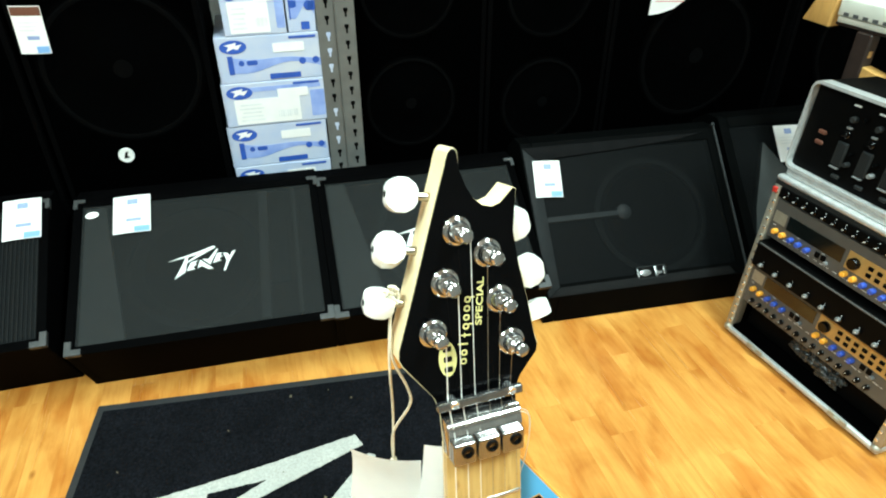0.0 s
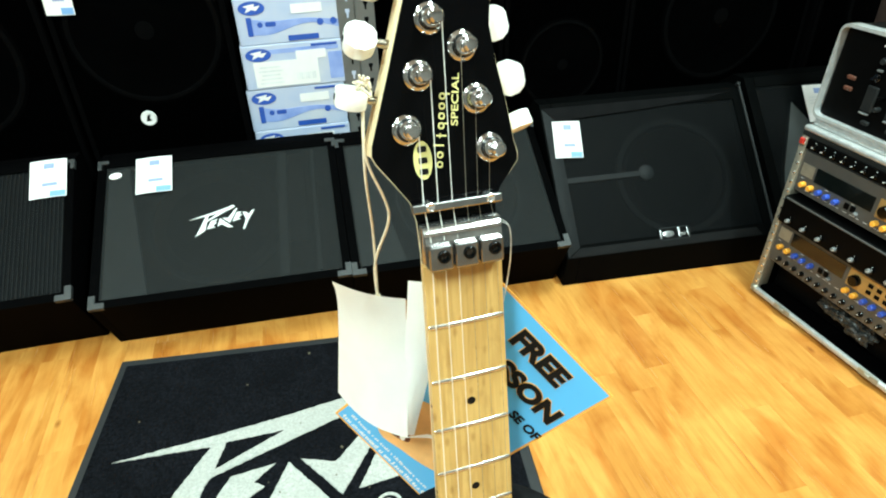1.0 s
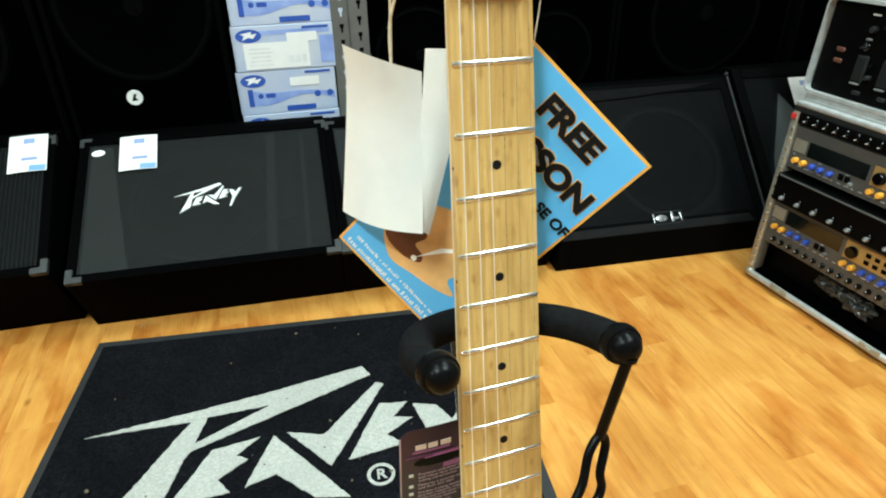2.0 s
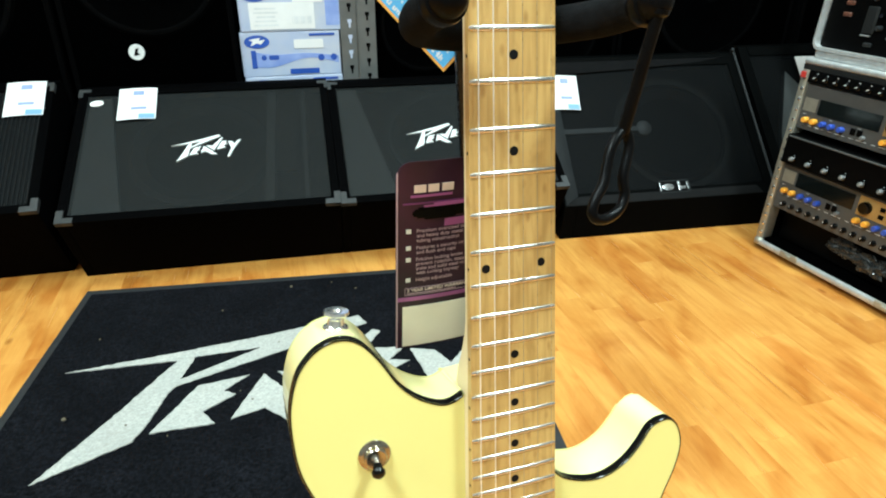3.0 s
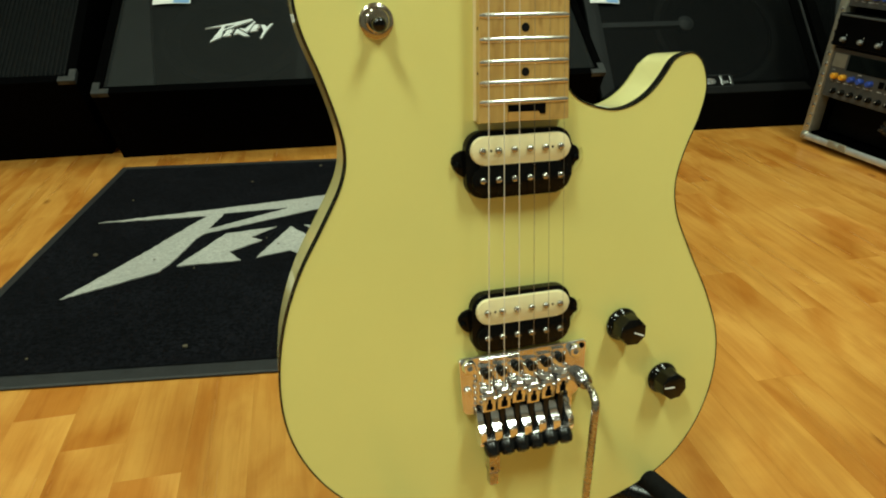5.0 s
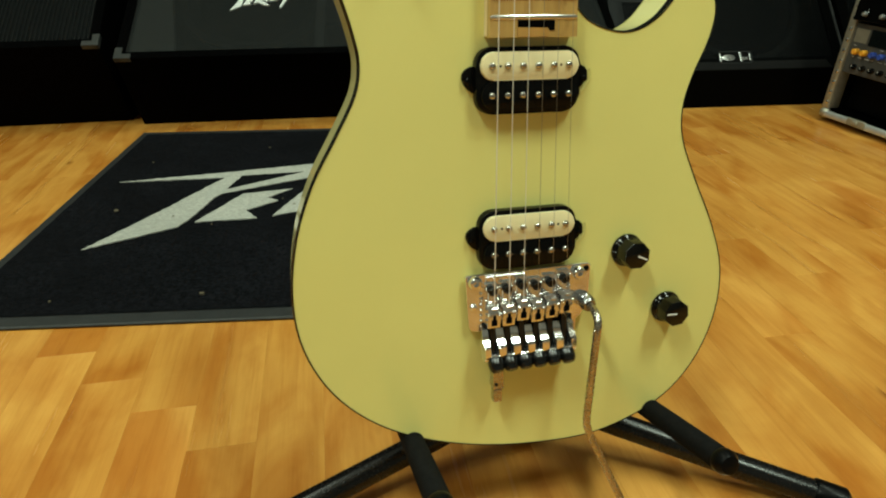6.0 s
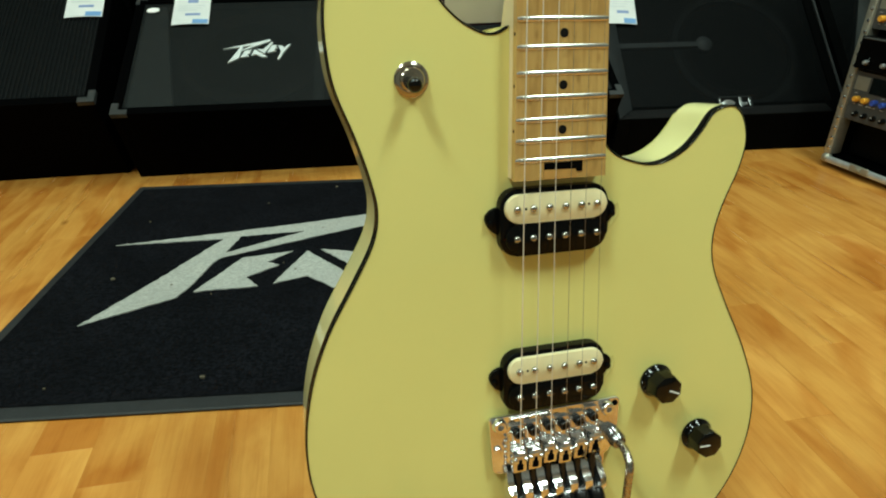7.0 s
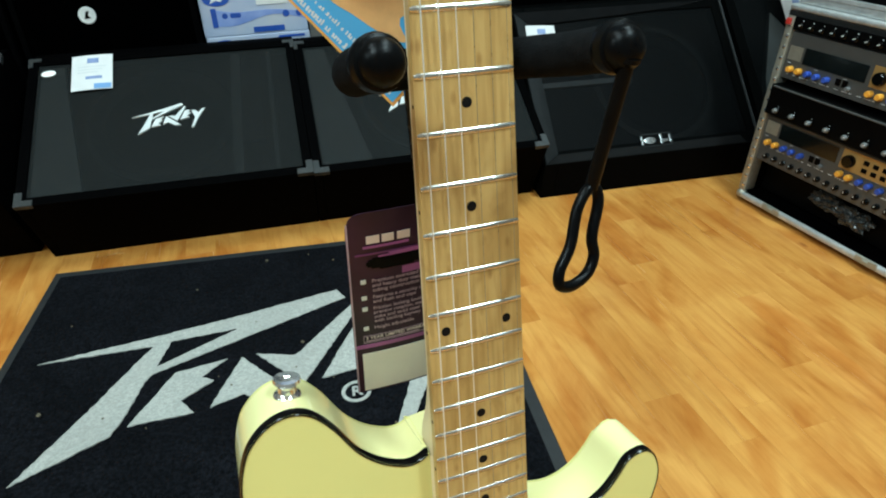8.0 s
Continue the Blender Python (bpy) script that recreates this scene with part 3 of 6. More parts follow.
# frets, markers, truss wheel slot
for n in range(1, 23):
    y, h = fret_at(n), half_width(fret_at(n)) - 0.3
    bm = BM()
    pts = [(x * h * MM, y * MM, (-0.35 - 0.8 * (abs(x) ** 2)) * MM) for x in (-1, -0.93, -0.5, 0, 0.5, 0.93, 1)]
    tube(bm, pts, [0.0009, 0.0015, 0.0015, 0.0015, 0.0015, 0.0015, 0.0009], 12)
    for v in bm.verts:  # a low, broad crown
        mid_z = (-0.35 - 0.8 * (v.co.x / (h * MM)) ** 2) * MM
        v.co.z = mid_z + (v.co.z - mid_z) * 0.62
    part("fret", bm, NICKEL, fingerboard, smooth=True)
for n in (3, 5, 7, 9, 12, 15, 17, 19, 21):
    y = (fret_at(n) + fret_at(n - 1)) / 2
    for x in ((-16.8, 16.6) if n == 12 else (0.0,)):
        bm = BM()
        lathe(bm, [(0, -0.0008), (0.0025, -0.0008), (0.0025, 0.00012), (0, 0.00015)], Matrix.Translation((x * MM, y * MM, (-0.0001 if x == 0 else -0.00055))), 20)
        part("position_dot", bm, DARK_INK, fingerboard, "round black marker dot")
    bm = BM()
    rod(bm, ((-half_width(y) - 0.15) * MM, y * MM, -0.0036), ((-half_width(y) + 1) * MM, y * MM, -0.0036), 0.001, seg=10)
    part("side_dot", bm, DARK_INK, fingerboard)
bm = BM()
prism(bm, mm((-10.8, -473.2), (8.4, -473.6), (9.6, -475.2), (12.9, -475.2), (12.9, -469.3), (-10.8, -469.4)), -0.004, 0.0001)
part("truss_slot", bm, SLOT, guitar, "dark truss rod slot")
# Flush patch browner than the board: the slot's inner shade as colour.
bm = BM()
prism(bm, mm((-10.8, -478.6), (9.4, -478.6), (9.4, -475.2), (8.3, -473.7), (-10.8, -473.3)), -0.004, 0.00005)
part("slot_floor_shade", bm, WOOD_TAN, guitar, "wood inside the truss rod slot, painted brown for its shade")

# headstock, leaning back from the nut
HEAD = Matrix.Translation((0, 0, -0.005)) @ Matrix.Rotation(-math.atan(0.115), 4, "X")
HEAD_EDGE = mm((-21.2, -1), (-21.8, 22), (-24, 32), (-39, 53), (-40.6, 57), (-40.0, 62), (-28.2, 95), (-18.8, 122.2), (-9.4, 148.5), (-8.0, 153.0), (-6.6, 156.2), (-4.6, 158.0), (-2.8, 157.9), (-1.6, 156.0),
               (-1.4, 148), (1.4, 139.3), (5, 132.8), (9.5, 128.8), (14.5, 127.4), (19.0, 128.8), (23, 132.4), (26.2, 135.4), (28.2, 134.4), (27.0, 125), (25.2, 113), (27.8, 95), (31.8, 75),
               (34.6, 56), (36.4, 49.5), (35.6, 45), (25, 33.5), (21.8, 27), (21.2, -1))
headstock = None
bm = BM()
prism(bm, HEAD_EDGE, -0.0180, -0.0008)
for v in bm.verts:  # the back narrows into the shaft
    if v.co.z < -0.01 and v.co.y < 0.054:
        v.co.x *= 0.62 + 0.30 * max(0.0, v.co.y - 0.020) / 0.034
headstock = part("headstock", bm, MAPLE_SIDE, guitar, "pale maple headstock with black face")
headstock.matrix_local = HEAD
bm = BM()
prism(bm, grown(HEAD_EDGE, -0.0005), -0.0008, 0.0002, 0.0003)
part("face_veneer", bm, BLACK_GLOSS, headstock, "glossy black headstock face")
# tuning machines: base on the face, button at the edge
TUNERS = [(-5.1, 118.1, -28.4, 137.4, 10), (-13.3, 92.8, -37.2, 111.4, 35), (-21.7, 67.9, -44.9, 85.4, 72), (10.1, 104.5, 30.4, 114.2, 5), (15.3, 79.1, 37.8, 87.0, 12), (20.6, 54.3, 40.4, 64.2, 72)]
for i, (x, y, bx, by, roll_) in enumerate(TUNERS):
    at = Matrix.Translation((x * MM, y * MM, 0.0002))
    bm = BM()
    lathe(bm, [(0, 0), (0.0072, 0), (0.0074, 0.0009), (0.0066, 0.0018), (0.0058, 0.002), (0.0054, 0.0042), (0.0046, 0.0058), (0.0036, 0.0062), (0, 0.0062)], at, 28)
    base = part("tuner_base", bm, TUNER_CHROME, headstock, "chrome tuner bushing", smooth=True)
    bm = BM()
    lathe(bm, [(0.0034, 0.0050), (0.0034, 0.0086), (0.0027, 0.0094), (0.0027, 0.0106), (0.0035, 0.0114), (0.0036, 0.0134), (0.0027, 0.0146), (0, 0.0150)], at, 20)
    for kk in range(3):
        tube(bm, [(x * MM + 0.0034 * math.cos(a), y * MM + 0.0034 * math.sin(a), 0.0070 + 0.0010 * kk) for a in [2 * math.pi * j / 14 for j in range(14)]], 0.00035, 6, closed=True)
    part("tuner_post", bm, TUNER_CHROME, base, smooth=True)
    bm = BM()
    sgn = 1 if bx > 0 else -1
    dirv = Vector((sgn, 0.22, 0)).normalized()
    c = Vector((bx * MM, by * MM, -0.0105))
    mb = frame_of(c, dirv, Vector((0, 0, 1)) * math.sin(radians(roll_)) + Vector((-dirv.y, dirv.x, 0)) * math.cos(radians(roll_)))
    prof = [(-0.0080, 0.0030), (-0.0064, 0.0060), (-0.0022, 0.0087), (0.0030, 0.0086), (0.0066, 0.0062), (0.0078, 0.0036)]
    outline = [(px, r) for px, r in prof] + [(px, -r) for px, r in prof[::-1]]
    prism(bm, outline, -0.0044, 0.0044, 0.0, mb)
    bmesh.ops.bevel(bm, geom=list(bm.edges), offset=0.0017, segments=2, affect="EDGES", profile=0.6)
    button = part("tuner_button", bm, PEARL, base, "white pearl tuner button", smooth=True)
    bm = BM()
    rod(bm, c - dirv * 0.0072, c - dirv * 0.017, 0.0020, 0.0026)
    block(bm, -0.019, -0.0165, -0.004, 0.004, -0.004, 0.004, 0.0008, mb)
    part("tuner_shaft", bm, AGED_CHROME, base, smooth=True)
    bm = BM()
    lathe(bm, [(0, 0.0), (0.0018, 0.0), (0.0016, 0.0009), (0, 0.001)], aim(c + dirv * 0.0072, c + dirv * 0.02), 12)
    part("button_screw", bm, DARK_INK, base)
# logo shapes on the face, plain
bm = BM()
prism(bm, disc(0.0048, -0.0151, 0.0522, 28, 0.0096), 0.0002, 0.0004)
badge = part("oval_badge", bm, GOLD_INK, headstock, "pale yellow oval badge")
bm = BM()
for yy in (0.0466, 0.0522, 0.0578):
    prism(bm, stadium(0.0046, 0.0030, -0.0151, yy, 0.0006, 2), 0.0004, 0.00055)
part("badge_bar", bm, DARK_INK, badge)
tilt = Matrix.Translation((-0.0043, 0.0655, 0)) @ Matrix.Rotation(radians(-8), 4, "Z")
bm = BM()
for i in range(8):
    cy_ = -0.0166 + 0.00475 * i
    if i in (2, 3):
        prism(bm, stadium(0.0056, 0.0008, -0.0010 if i == 2 else 0.0002, cy_, 0.0003, 2), 0.0002, 0.00035, 0, tilt)
        if i == 3:
            prism(bm, stadium(0.0007, 0.0024, -0.0004, cy_, 0.0003, 2), 0.00022, 0.00037, 0, tilt)
    else:
        band(ring := BM(), stadium(0.0018, 0.0018, 0, cy_, 0.0008, 3), stadium(0.0034, 0.0034, 0, cy_, 0.0014, 3), 0.0002, 0.00035)
        if i in (4, 7):
            prism(ring, stadium(0.0024, 0.0008, 0.0026, cy_ + 0.0012, 0.0003, 2), 0.0002, 0.00034)
        bmesh.ops.transform(ring, matrix=tilt, verts=ring.verts)
        tmp_me = bpy.data.meshes.new("mark")
        ring.to_mesh(tmp_me)
        ring.free()
        bm.from_mesh(tmp_me)
        bpy.data.meshes.remove(tmp_me)
part("gold_mark", bm, GOLD_INK, headstock, "row of gold marks")
tilt = Matrix.Translation((0.0052, 0.0790, 0)) @ Matrix.Rotation(radians(-7), 4, "Z")
words("gold_letter", "SPECIAL", 0.0050, GOLD_INK, headstock, tilt @ Matrix.Translation((-0.0008, 0.0006, 0.0003)) @ Matrix.Rotation(radians(90), 4, "Z") @ Matrix.Diagonal((1.42, 1, 1, 1)), 0.0001, 0.00008)
# string retainer bar
bm = BM()
block(bm, -0.0248, 0.0228, 0.0270, 0.0318, 0.0035, 0.0075, 0.0009, HEAD, 2)
bar = part("retainer_bar", bm, DARK_CHROME, guitar, "chrome string retainer bar")
for x in (-0.0155, 0.0165):
    bm = BM()
    lathe(bm, [(0.0024, -0.003), (0.0024, 0.0056), (0.0018, 0.0062), (0.0010, 0.0058), (0, 0.0058)], HEAD @ Matrix.Translation((x, 0.0298, 0.002)), 16)
    part("retainer_screw", bm, CHROME, bar, smooth=True)
# locking nut
bm = BM()
block(bm, -0.0212, 0.0212, 0.0, 0.0205, -0.0075, -0.0005, 0.0008, None, 2)
prism(bm, mm((-0.5, -2.0), (20.8, -4.0), (20.6, -2.4), (19.2, -0.4), (17.0, 1.2), (14.4, 2.2), (11.6, 2.7), (-0.5, 2.8)), -0.0205, 0.0205, 0.0, Matrix(((0, 0, 1, 0), (1, 0, 0, 0), (0, 1, 0, 0), (0, 0, 0, 1))))
nut = part("locking_nut", bm, TUNER_CHROME, guitar, "chrome locking nut", smooth=True)
for x in (-0.0141, -0.0005, 0.0131):
    bm = BM()
    block(bm, x - 0.0063, x + 0.0063, -0.0012, 0.0125, -0.0004, 0.0080, 0.0014, None, 3)
    clamp = part("nut_clamp", bm, DARK_CHROME, nut, "chrome string clamp")
    bm = BM()
    lathe(bm, [(0.0034, 0.0), (0.0034, 0.0012), (0.0029, 0.0016), (0.0020, 0.0015), (0.0020, 0.0004), (0, 0.0004)], Matrix.Translation((x + 0.0012, 0.0068, 0.0076)), 18)
    part("clamp_screw", bm, PICKUP_BLACK, clamp, "dark hex clamp screw", smooth=True)

# strings
GAUGE = (0.00036, 0.00030, 0.00024, 0.00016, 0.00013, 0.00011)
for i in range(6):
    xn, xb = (-17.6 + 7.04 * i) * MM, (-26.0 + 10.4 * i) * MM
    tx, ty = TUNERS[[2, 1, 0, 3, 4, 5][i]][:2]
    post = HEAD @ Vector((tx * MM + (0.0036 if i < 3 else -0.0036), ty * MM, 0.0092))
    mid = HEAD @ Vector(((xn * 0.6 + tx * MM * 0.4 + (0.0014 if i < 3 else -0.0014)), 0.030, 0.0030))
    bm = BM()
    tube(bm, [(xb, -0.664, 0.0012), (xb, -0.648, 0.0030), (xn, 0.0, 0.0016), (xn, 0.014, 0.0022), mid, post], GAUGE[i], 6)
    part("guitar_string", bm, STRING if i < 3 else STRING_PLAIN, guitar, smooth=True)
# spare string ends curling by the nut
bm = BM()
tube(bm, smooth_line([(0.0200, 0.018, 0.001), (0.0250, 0.014, 0.002), (0.0262, 0.0, 0.0), (0.0248, -0.016, -0.002), (0.0236, -0.026, -0.004)], 6), 0.00018, 5)
tube(bm, smooth_line([(0.0205, 0.019, 0.0), (0.0262, 0.013, -0.001), (0.0275, -0.004, -0.003), (0.0256, -0.022, -0.005), (0.0238, -0.034, -0.007)], 6), 0.00018, 5)
part("string_end", bm, STRING, guitar)


# pickups
def pickup(name, yc, xc):
    body = BM()
    prism(body, stadium(0.0690, 0.0405, xc, yc, 0.0105, 6), TOP - 0.002, -0.0050, 0.0015)
    pk = part(name, body, PICKUP_BLACK, guitar, "black and cream humbucker pickup", smooth=True)
    for s in (-1, 1):
        bm = BM()
        ear = [(xc + s * x, yc + y) for x, y in mm((32, 9.2), (36.5, 8.8), (39.8, 7.2), (41.8, 4.8), (42.2, 2.0), (41.0, -1.6), (38.4, -4.8), (35, -7.2), (32, -8.4))]
        prism(bm, ear[::s], TOP - 0.002, -0.0096, 0.0008)
        part("mounting_ear", bm, PICKUP_BLACK, pk, smooth=True)
        if s < 0:
            continue
        # Raised cream lip, sloped so the cavity edge shows its glint.
        bm = BM()
        rim_ = [(xc + s * x, yc + y) for x, y in mm((44.0, 6.0), (45.0, 2.6), (43.8, -2.4), (41.0, -6.4), (37.4, -9.4), (34.6, -11.0))]
        in_ = [(xc + s * x, yc + y) for x, y in mm((43.0, 5.2), (43.2, 2.2), (42.0, -1.8), (39.4, -5.2), (36.0, -7.8), (34.0, -9.0))]
        vz = [bm.verts.new((x, y, TOP - 0.0004)) for x, y in rim_]
        va = [bm.verts.new((x, y, TOP + 0.0013)) for x, y in rim_]
        vb = [bm.verts.new((x, y, TOP + 0.0001)) for x, y in in_]
        for lo_, hi_ in ((vz, va), (va, vb)):
            for a_, b_, c_, d_ in zip(lo_, lo_[1:], hi_[1:], hi_):
                bm.faces.new((a_, b_, c_, d_))
        part("route_glint_lip", bm, CREAM, pk, "cream lip at the pickup cavity, tilted to catch a glint", smooth=True)
    for s in (-1, 1):
        bm = BM()
        lathe(bm, [(0.0022, -0.0099), (0.0022, -0.0086), (0.0012, -0.0080), (0, -0.0080)], Matrix.Translation((xc + s * 0.0392, yc, 0)), 12)
        part("ear_screw", bm, PICKUP_BLACK, pk, smooth=True)
    for dy, mat, nm in ((0.0088, PICKUP_CREAM, "cream_bobbin"), (-0.0088, PICKUP_BLACK, "black_bobbin")):
        bm = BM()
        prism(bm, stadium(0.0640, 0.0170, xc, yc + dy, 0.0083, 8), -0.0055, -0.0018, 0.0008)
        bob = part(nm, bm, mat, pk, smooth=True)
        for i in range(6):
            bm = BM()
            x = xc + (-25.2 + 10.08 * i) * MM
            lathe(bm, [(0.0022, -0.0020), (0.0022, -0.0011), (0.0019, -0.0004), (0.0012, 0.0001), (0.0005, 0.0003), (0, 0.0003)], Matrix.Translation((x, yc + dy, 0)), 14)
            if dy < 0:
                block(bm, x - 0.0022, x + 0.0022, yc + dy - 0.0003, yc + dy + 0.0003, -0.0012, 0.00034)
            part("pole_piece", bm, POLE_STEEL, bob, smooth=True)
        if dy > 0:
            for x in (xc - 0.0198, xc + 0.0199):
                bm = BM()
                lathe(bm, [(0, -0.0030), (0.0008, -0.0030), (0.0008, -0.00175), (0, -0.0017)], Matrix.Translation((x, yc + dy, 0)), 8)
                part("bobbin_hole", bm, SLOT, bob)


pickup("neck_pickup", -0.5043, -0.0012)
pickup("bridge_pickup", -0.6070, 0.0004)

# toggle switch and knobs
bm = BM()
at = Matrix.Translation((-0.0834, -0.4213, TOP))
lathe(bm, [(0, 0), (0.0094, 0), (0.0096, 0.0010), (0.0082, 0.0022), (0.0068, 0.0024), (0.0066, 0.0052), (0.0058, 0.0060), (0.0034, 0.0058), (0, 0.0050)], at, 30)
toggle = part("toggle_switch", bm, AGED_CHROME, guitar, "chrome toggle switch with black tip", smooth=True)
bm = BM()
sp, sq = Vector((-0.0834, -0.4213, TOP + 0.005)), Vector((-0.0846, -0.4248, TOP + 0.0165))
d = (sq - sp).length
lathe(bm, [(0.0016, 0), (0.0016, 0.006)], aim(sp, sq), 14)
part("lever", bm, CHROME, toggle, smooth=True)
bm = BM()
lathe(bm, [(0, 0.004), (0.0024, 0.004), (0.0032, 0.008), (0.0040, 0.009), (0.0038, d - 0.0014), (0.0024, d), (0, d + 0.0004)], aim(sp, sq), 18)
part("lever_tip", bm, KNOB_BLACK, toggle, smooth=True)
for x, y, turn in ((0.0781, -0.6246, 200), (0.1137, -0.6723, 165)):
    bm = BM()
    at = Matrix.Translation((x, y, TOP)) @ Matrix.Rotation(radians(turn), 4, "Z")
    lathe(bm, [(0, 0.0003), (0.0118, 0.0003), (0.0121, 0.0012), (0.0118, 0.0022), (0.0110, 0.0032), (0.0101, 0.0042), (0.0096, 0.0056)], at, 36)
    prism(bm, disc(0.0101, 0, 0, 8), 0.0050, 0.0165, 0.0012, at, 2)
    kn = part("volume_knob", bm, KNOB_BLACK, guitar, "glossy black eight-sided control knob", smooth=True)
    bm = BM()
    block(bm, -0.0005, 0.0005, 0.0004, 0.0082, 0.0164, 0.0168, 0, at @ Matrix.Rotation(radians(46 if turn == 200 else 283), 4, "Z"))
    part("pointer", bm, WHITE_LINE, kn)

# locking tremolo
def arc(cx, cy, r, a0, a1, n=5):
    return [(cx + r * math.cos(radians(a0 + (a1 - a0) * i / n)), cy + r * math.sin(radians(a0 + (a1 - a0) * i / n))) for i in range(n + 1)]


bm = BM()
plate = [(-43.4, -632), (-42, -630.5), (46.5, -629.5), (48.5, -631.5), (47.5, -650), (44.5, -664), (42, -669), (38, -670), (38, -684), (-30, -686), (-31.5, -673)]
prism(bm, mm(*(plate + arc(-36.3, -667, 5.0, -60, -180))), -0.0095, -0.0068, 0.0007)
bridge = part("tremolo_plate", bm, BRIDGE_CHROME, guitar, "chrome locking tremolo bridge")
bm = BM()
rod(bm, (-0.0290, -0.6325, -0.0062), (-0.0020, -0.6321, -0.0062), 0.0008, seg=12)
part("plate_edge_rail", bm, BRIDGE_CHROME, bridge, smooth=True)
for x in (-0.0370, 0.0385):
    bm = BM()
    lathe(bm, [(0.0040, TOP - 0.001), (0.0040, -0.0068), (0.0048, -0.0066), (0.0048, -0.0040), (0.0038, -0.0026), (0.0020, -0.0024), (0.0020, -0.0050), (0, -0.0050)], Matrix.Translation((x, -0.6355, 0)), 20)
    part("pivot_stud", bm, BRIDGE_CHROME, bridge, smooth=True)
bm = BM()
lathe(bm, [(0.0026, -0.0070), (0.0026, -0.0058), (0.0018, -0.0048), (0, -0.0044)], Matrix.Translation((-0.0378, -0.6535, 0)), 16)
part("plate_screw", bm, BRIDGE_CHROME, bridge, smooth=True)
bm = BM()
lathe(bm, [(0, -0.0074), (0.0022, -0.0074), (0.0022, -0.0066), (0, -0.0065)], Matrix.Translation((0.0448, -0.6335, 0)), 14)
part("plate_hole", bm, SLOT, bridge)
for i in range(7):
    bm = BM()
    lathe(bm, [(0.0011, -0.0070), (0.0011, -0.0058), (0.0006, -0.0050), (0, -0.0048)], Matrix.Translation((-0.0325, -0.6440 - 0.0040 * i, 0)), 10)
    part("scale_stud", bm, BRIDGE_CHROME, bridge, smooth=True)
side_on = Matrix(((0, 0, 1, 0), (1, 0, 0, 0), (0, 1, 0, 0), (0, 0, 0, 1)))
OFFS = (-2.4, -1.8, 0.9, -1.4, 0.2, 2.4)
for i in range(6):
    x, oy = (-25.8 + 10.5 * i) * MM, OFFS[i] * MM
    bm = BM()
    tail = mm((-634.5, -6.8), (-664, -6.8), (-664, 2.2), (-652.5, 3.6), (-650.4, 2.8), (-649.8, -3.7), (-634.5, -4.4))
    prism(bm, [(a + oy, b) for a, b in tail], x - 0.0046, x + 0.0046, 0.0009, side_on, 2)
    sd = part("saddle", bm, BRIDGE_CHROME, bridge, smooth=True)
    bm = BM()
    rod(bm, (x - 0.0019, -0.6500 + oy, 0.0026), (x + 0.0019, -0.6500 + oy, 0.0026), 0.0011, seg=12)
    for dx in (-0.0034, 0.0034):
        lathe(bm, [(0.0017, 0), (0.0016, 0.0008), (0.0010, 0.0017), (0.0004, 0.0020), (0, 0.00205)], Matrix.Translation((x + dx * 1.1, -0.6540 + oy, 0.0030)), 12)
        lathe(bm, [(0.0014, 0), (0.0014, 0.0008), (0.0009, 0.0015), (0, 0.0018)], Matrix.Translation((x + dx * 1.15, -0.6462 + oy, -0.0040)), 10)
        lathe(bm, [(0.0010, 0), (0.0010, 0.0010), (0.0006, 0.0015), (0, 0.0017)], Matrix.Translation((x + dx * 1.2, -0.6380 + oy, -0.0046)), 10)
    part("string_rest", bm, BRIDGE_CHROME, sd, smooth=True)
    bm = BM()
    tip = Matrix.Translation((x, -0.6590 + oy, 0.0030)) @ Matrix.Rotation(math.atan2(1.4, 11.5), 4, "X")
    prism(bm, mm((-1.9, -3.3), (1.9, -3.3), (1.9, 0.9), (0.9, 1.5), (0.9, 4.4), (-0.9, 4.4), (-0.9, 1.5), (-1.9, 0.9)), -0.0010, 0.0004, 0, tip)
    part("saddle_slot", bm, SLOT, sd)
    bm = BM()
    lathe(bm, [(0, -0.0050), (0.0031, -0.0050), (0.0032, -0.0004), (0.0026, 0.0004), (0.0014, 0.0004), (0.0012, -0.0014), (0, -0.0014)], Matrix.Translation((x, -0.6395 + oy * 0.7, 0)), 16)
    part("saddle_screw", bm, SCREW_BLACK, sd, "black saddle screw", smooth=True)
    bm = BM()
    rod(bm, (x, -0.6635 + oy, -0.0025), (x, -0.6900, -0.0005), 0.0024, seg=12)
    part("lock_screw", bm, SCREW_BLACK, sd, smooth=True)
# fine tuner housing
bm = BM()
block(bm, -0.0320, 0.0345, -0.6885, -0.6660, -0.0067, -0.0050, 0.0003)
housing = part("fine_tuner_block", bm, PICKUP_BLACK, bridge, "dark tuner block between bright fins")
for i in range(7):
    x = (-31.2 + 10.5 * i) * MM
    bm = BM()
    hw = 0.0027 if 0 < i < 6 else 0.0021
    prism(bm, mm(*([(-668.5, -5.0), (-669, -2.2)] + arc(-667.5, 11.0, 13.2, -97, -160, 9)[1:] + [(-685.5, 7.0), (-688.0, 5.6), (-688.5, -5.0)])), x - hw, x + hw, 0.0004, side_on, 1)
    part("block_fin", bm, BRIDGE_CHROME, housing, smooth=True)
bm = BM()
block(bm, -0.0335, 0.0340, -0.6905, -0.6860, -0.0040, 0.0052, 0.0010, None, 3)
part("block_rail", bm, BRIDGE_CHROME, housing, smooth=True)
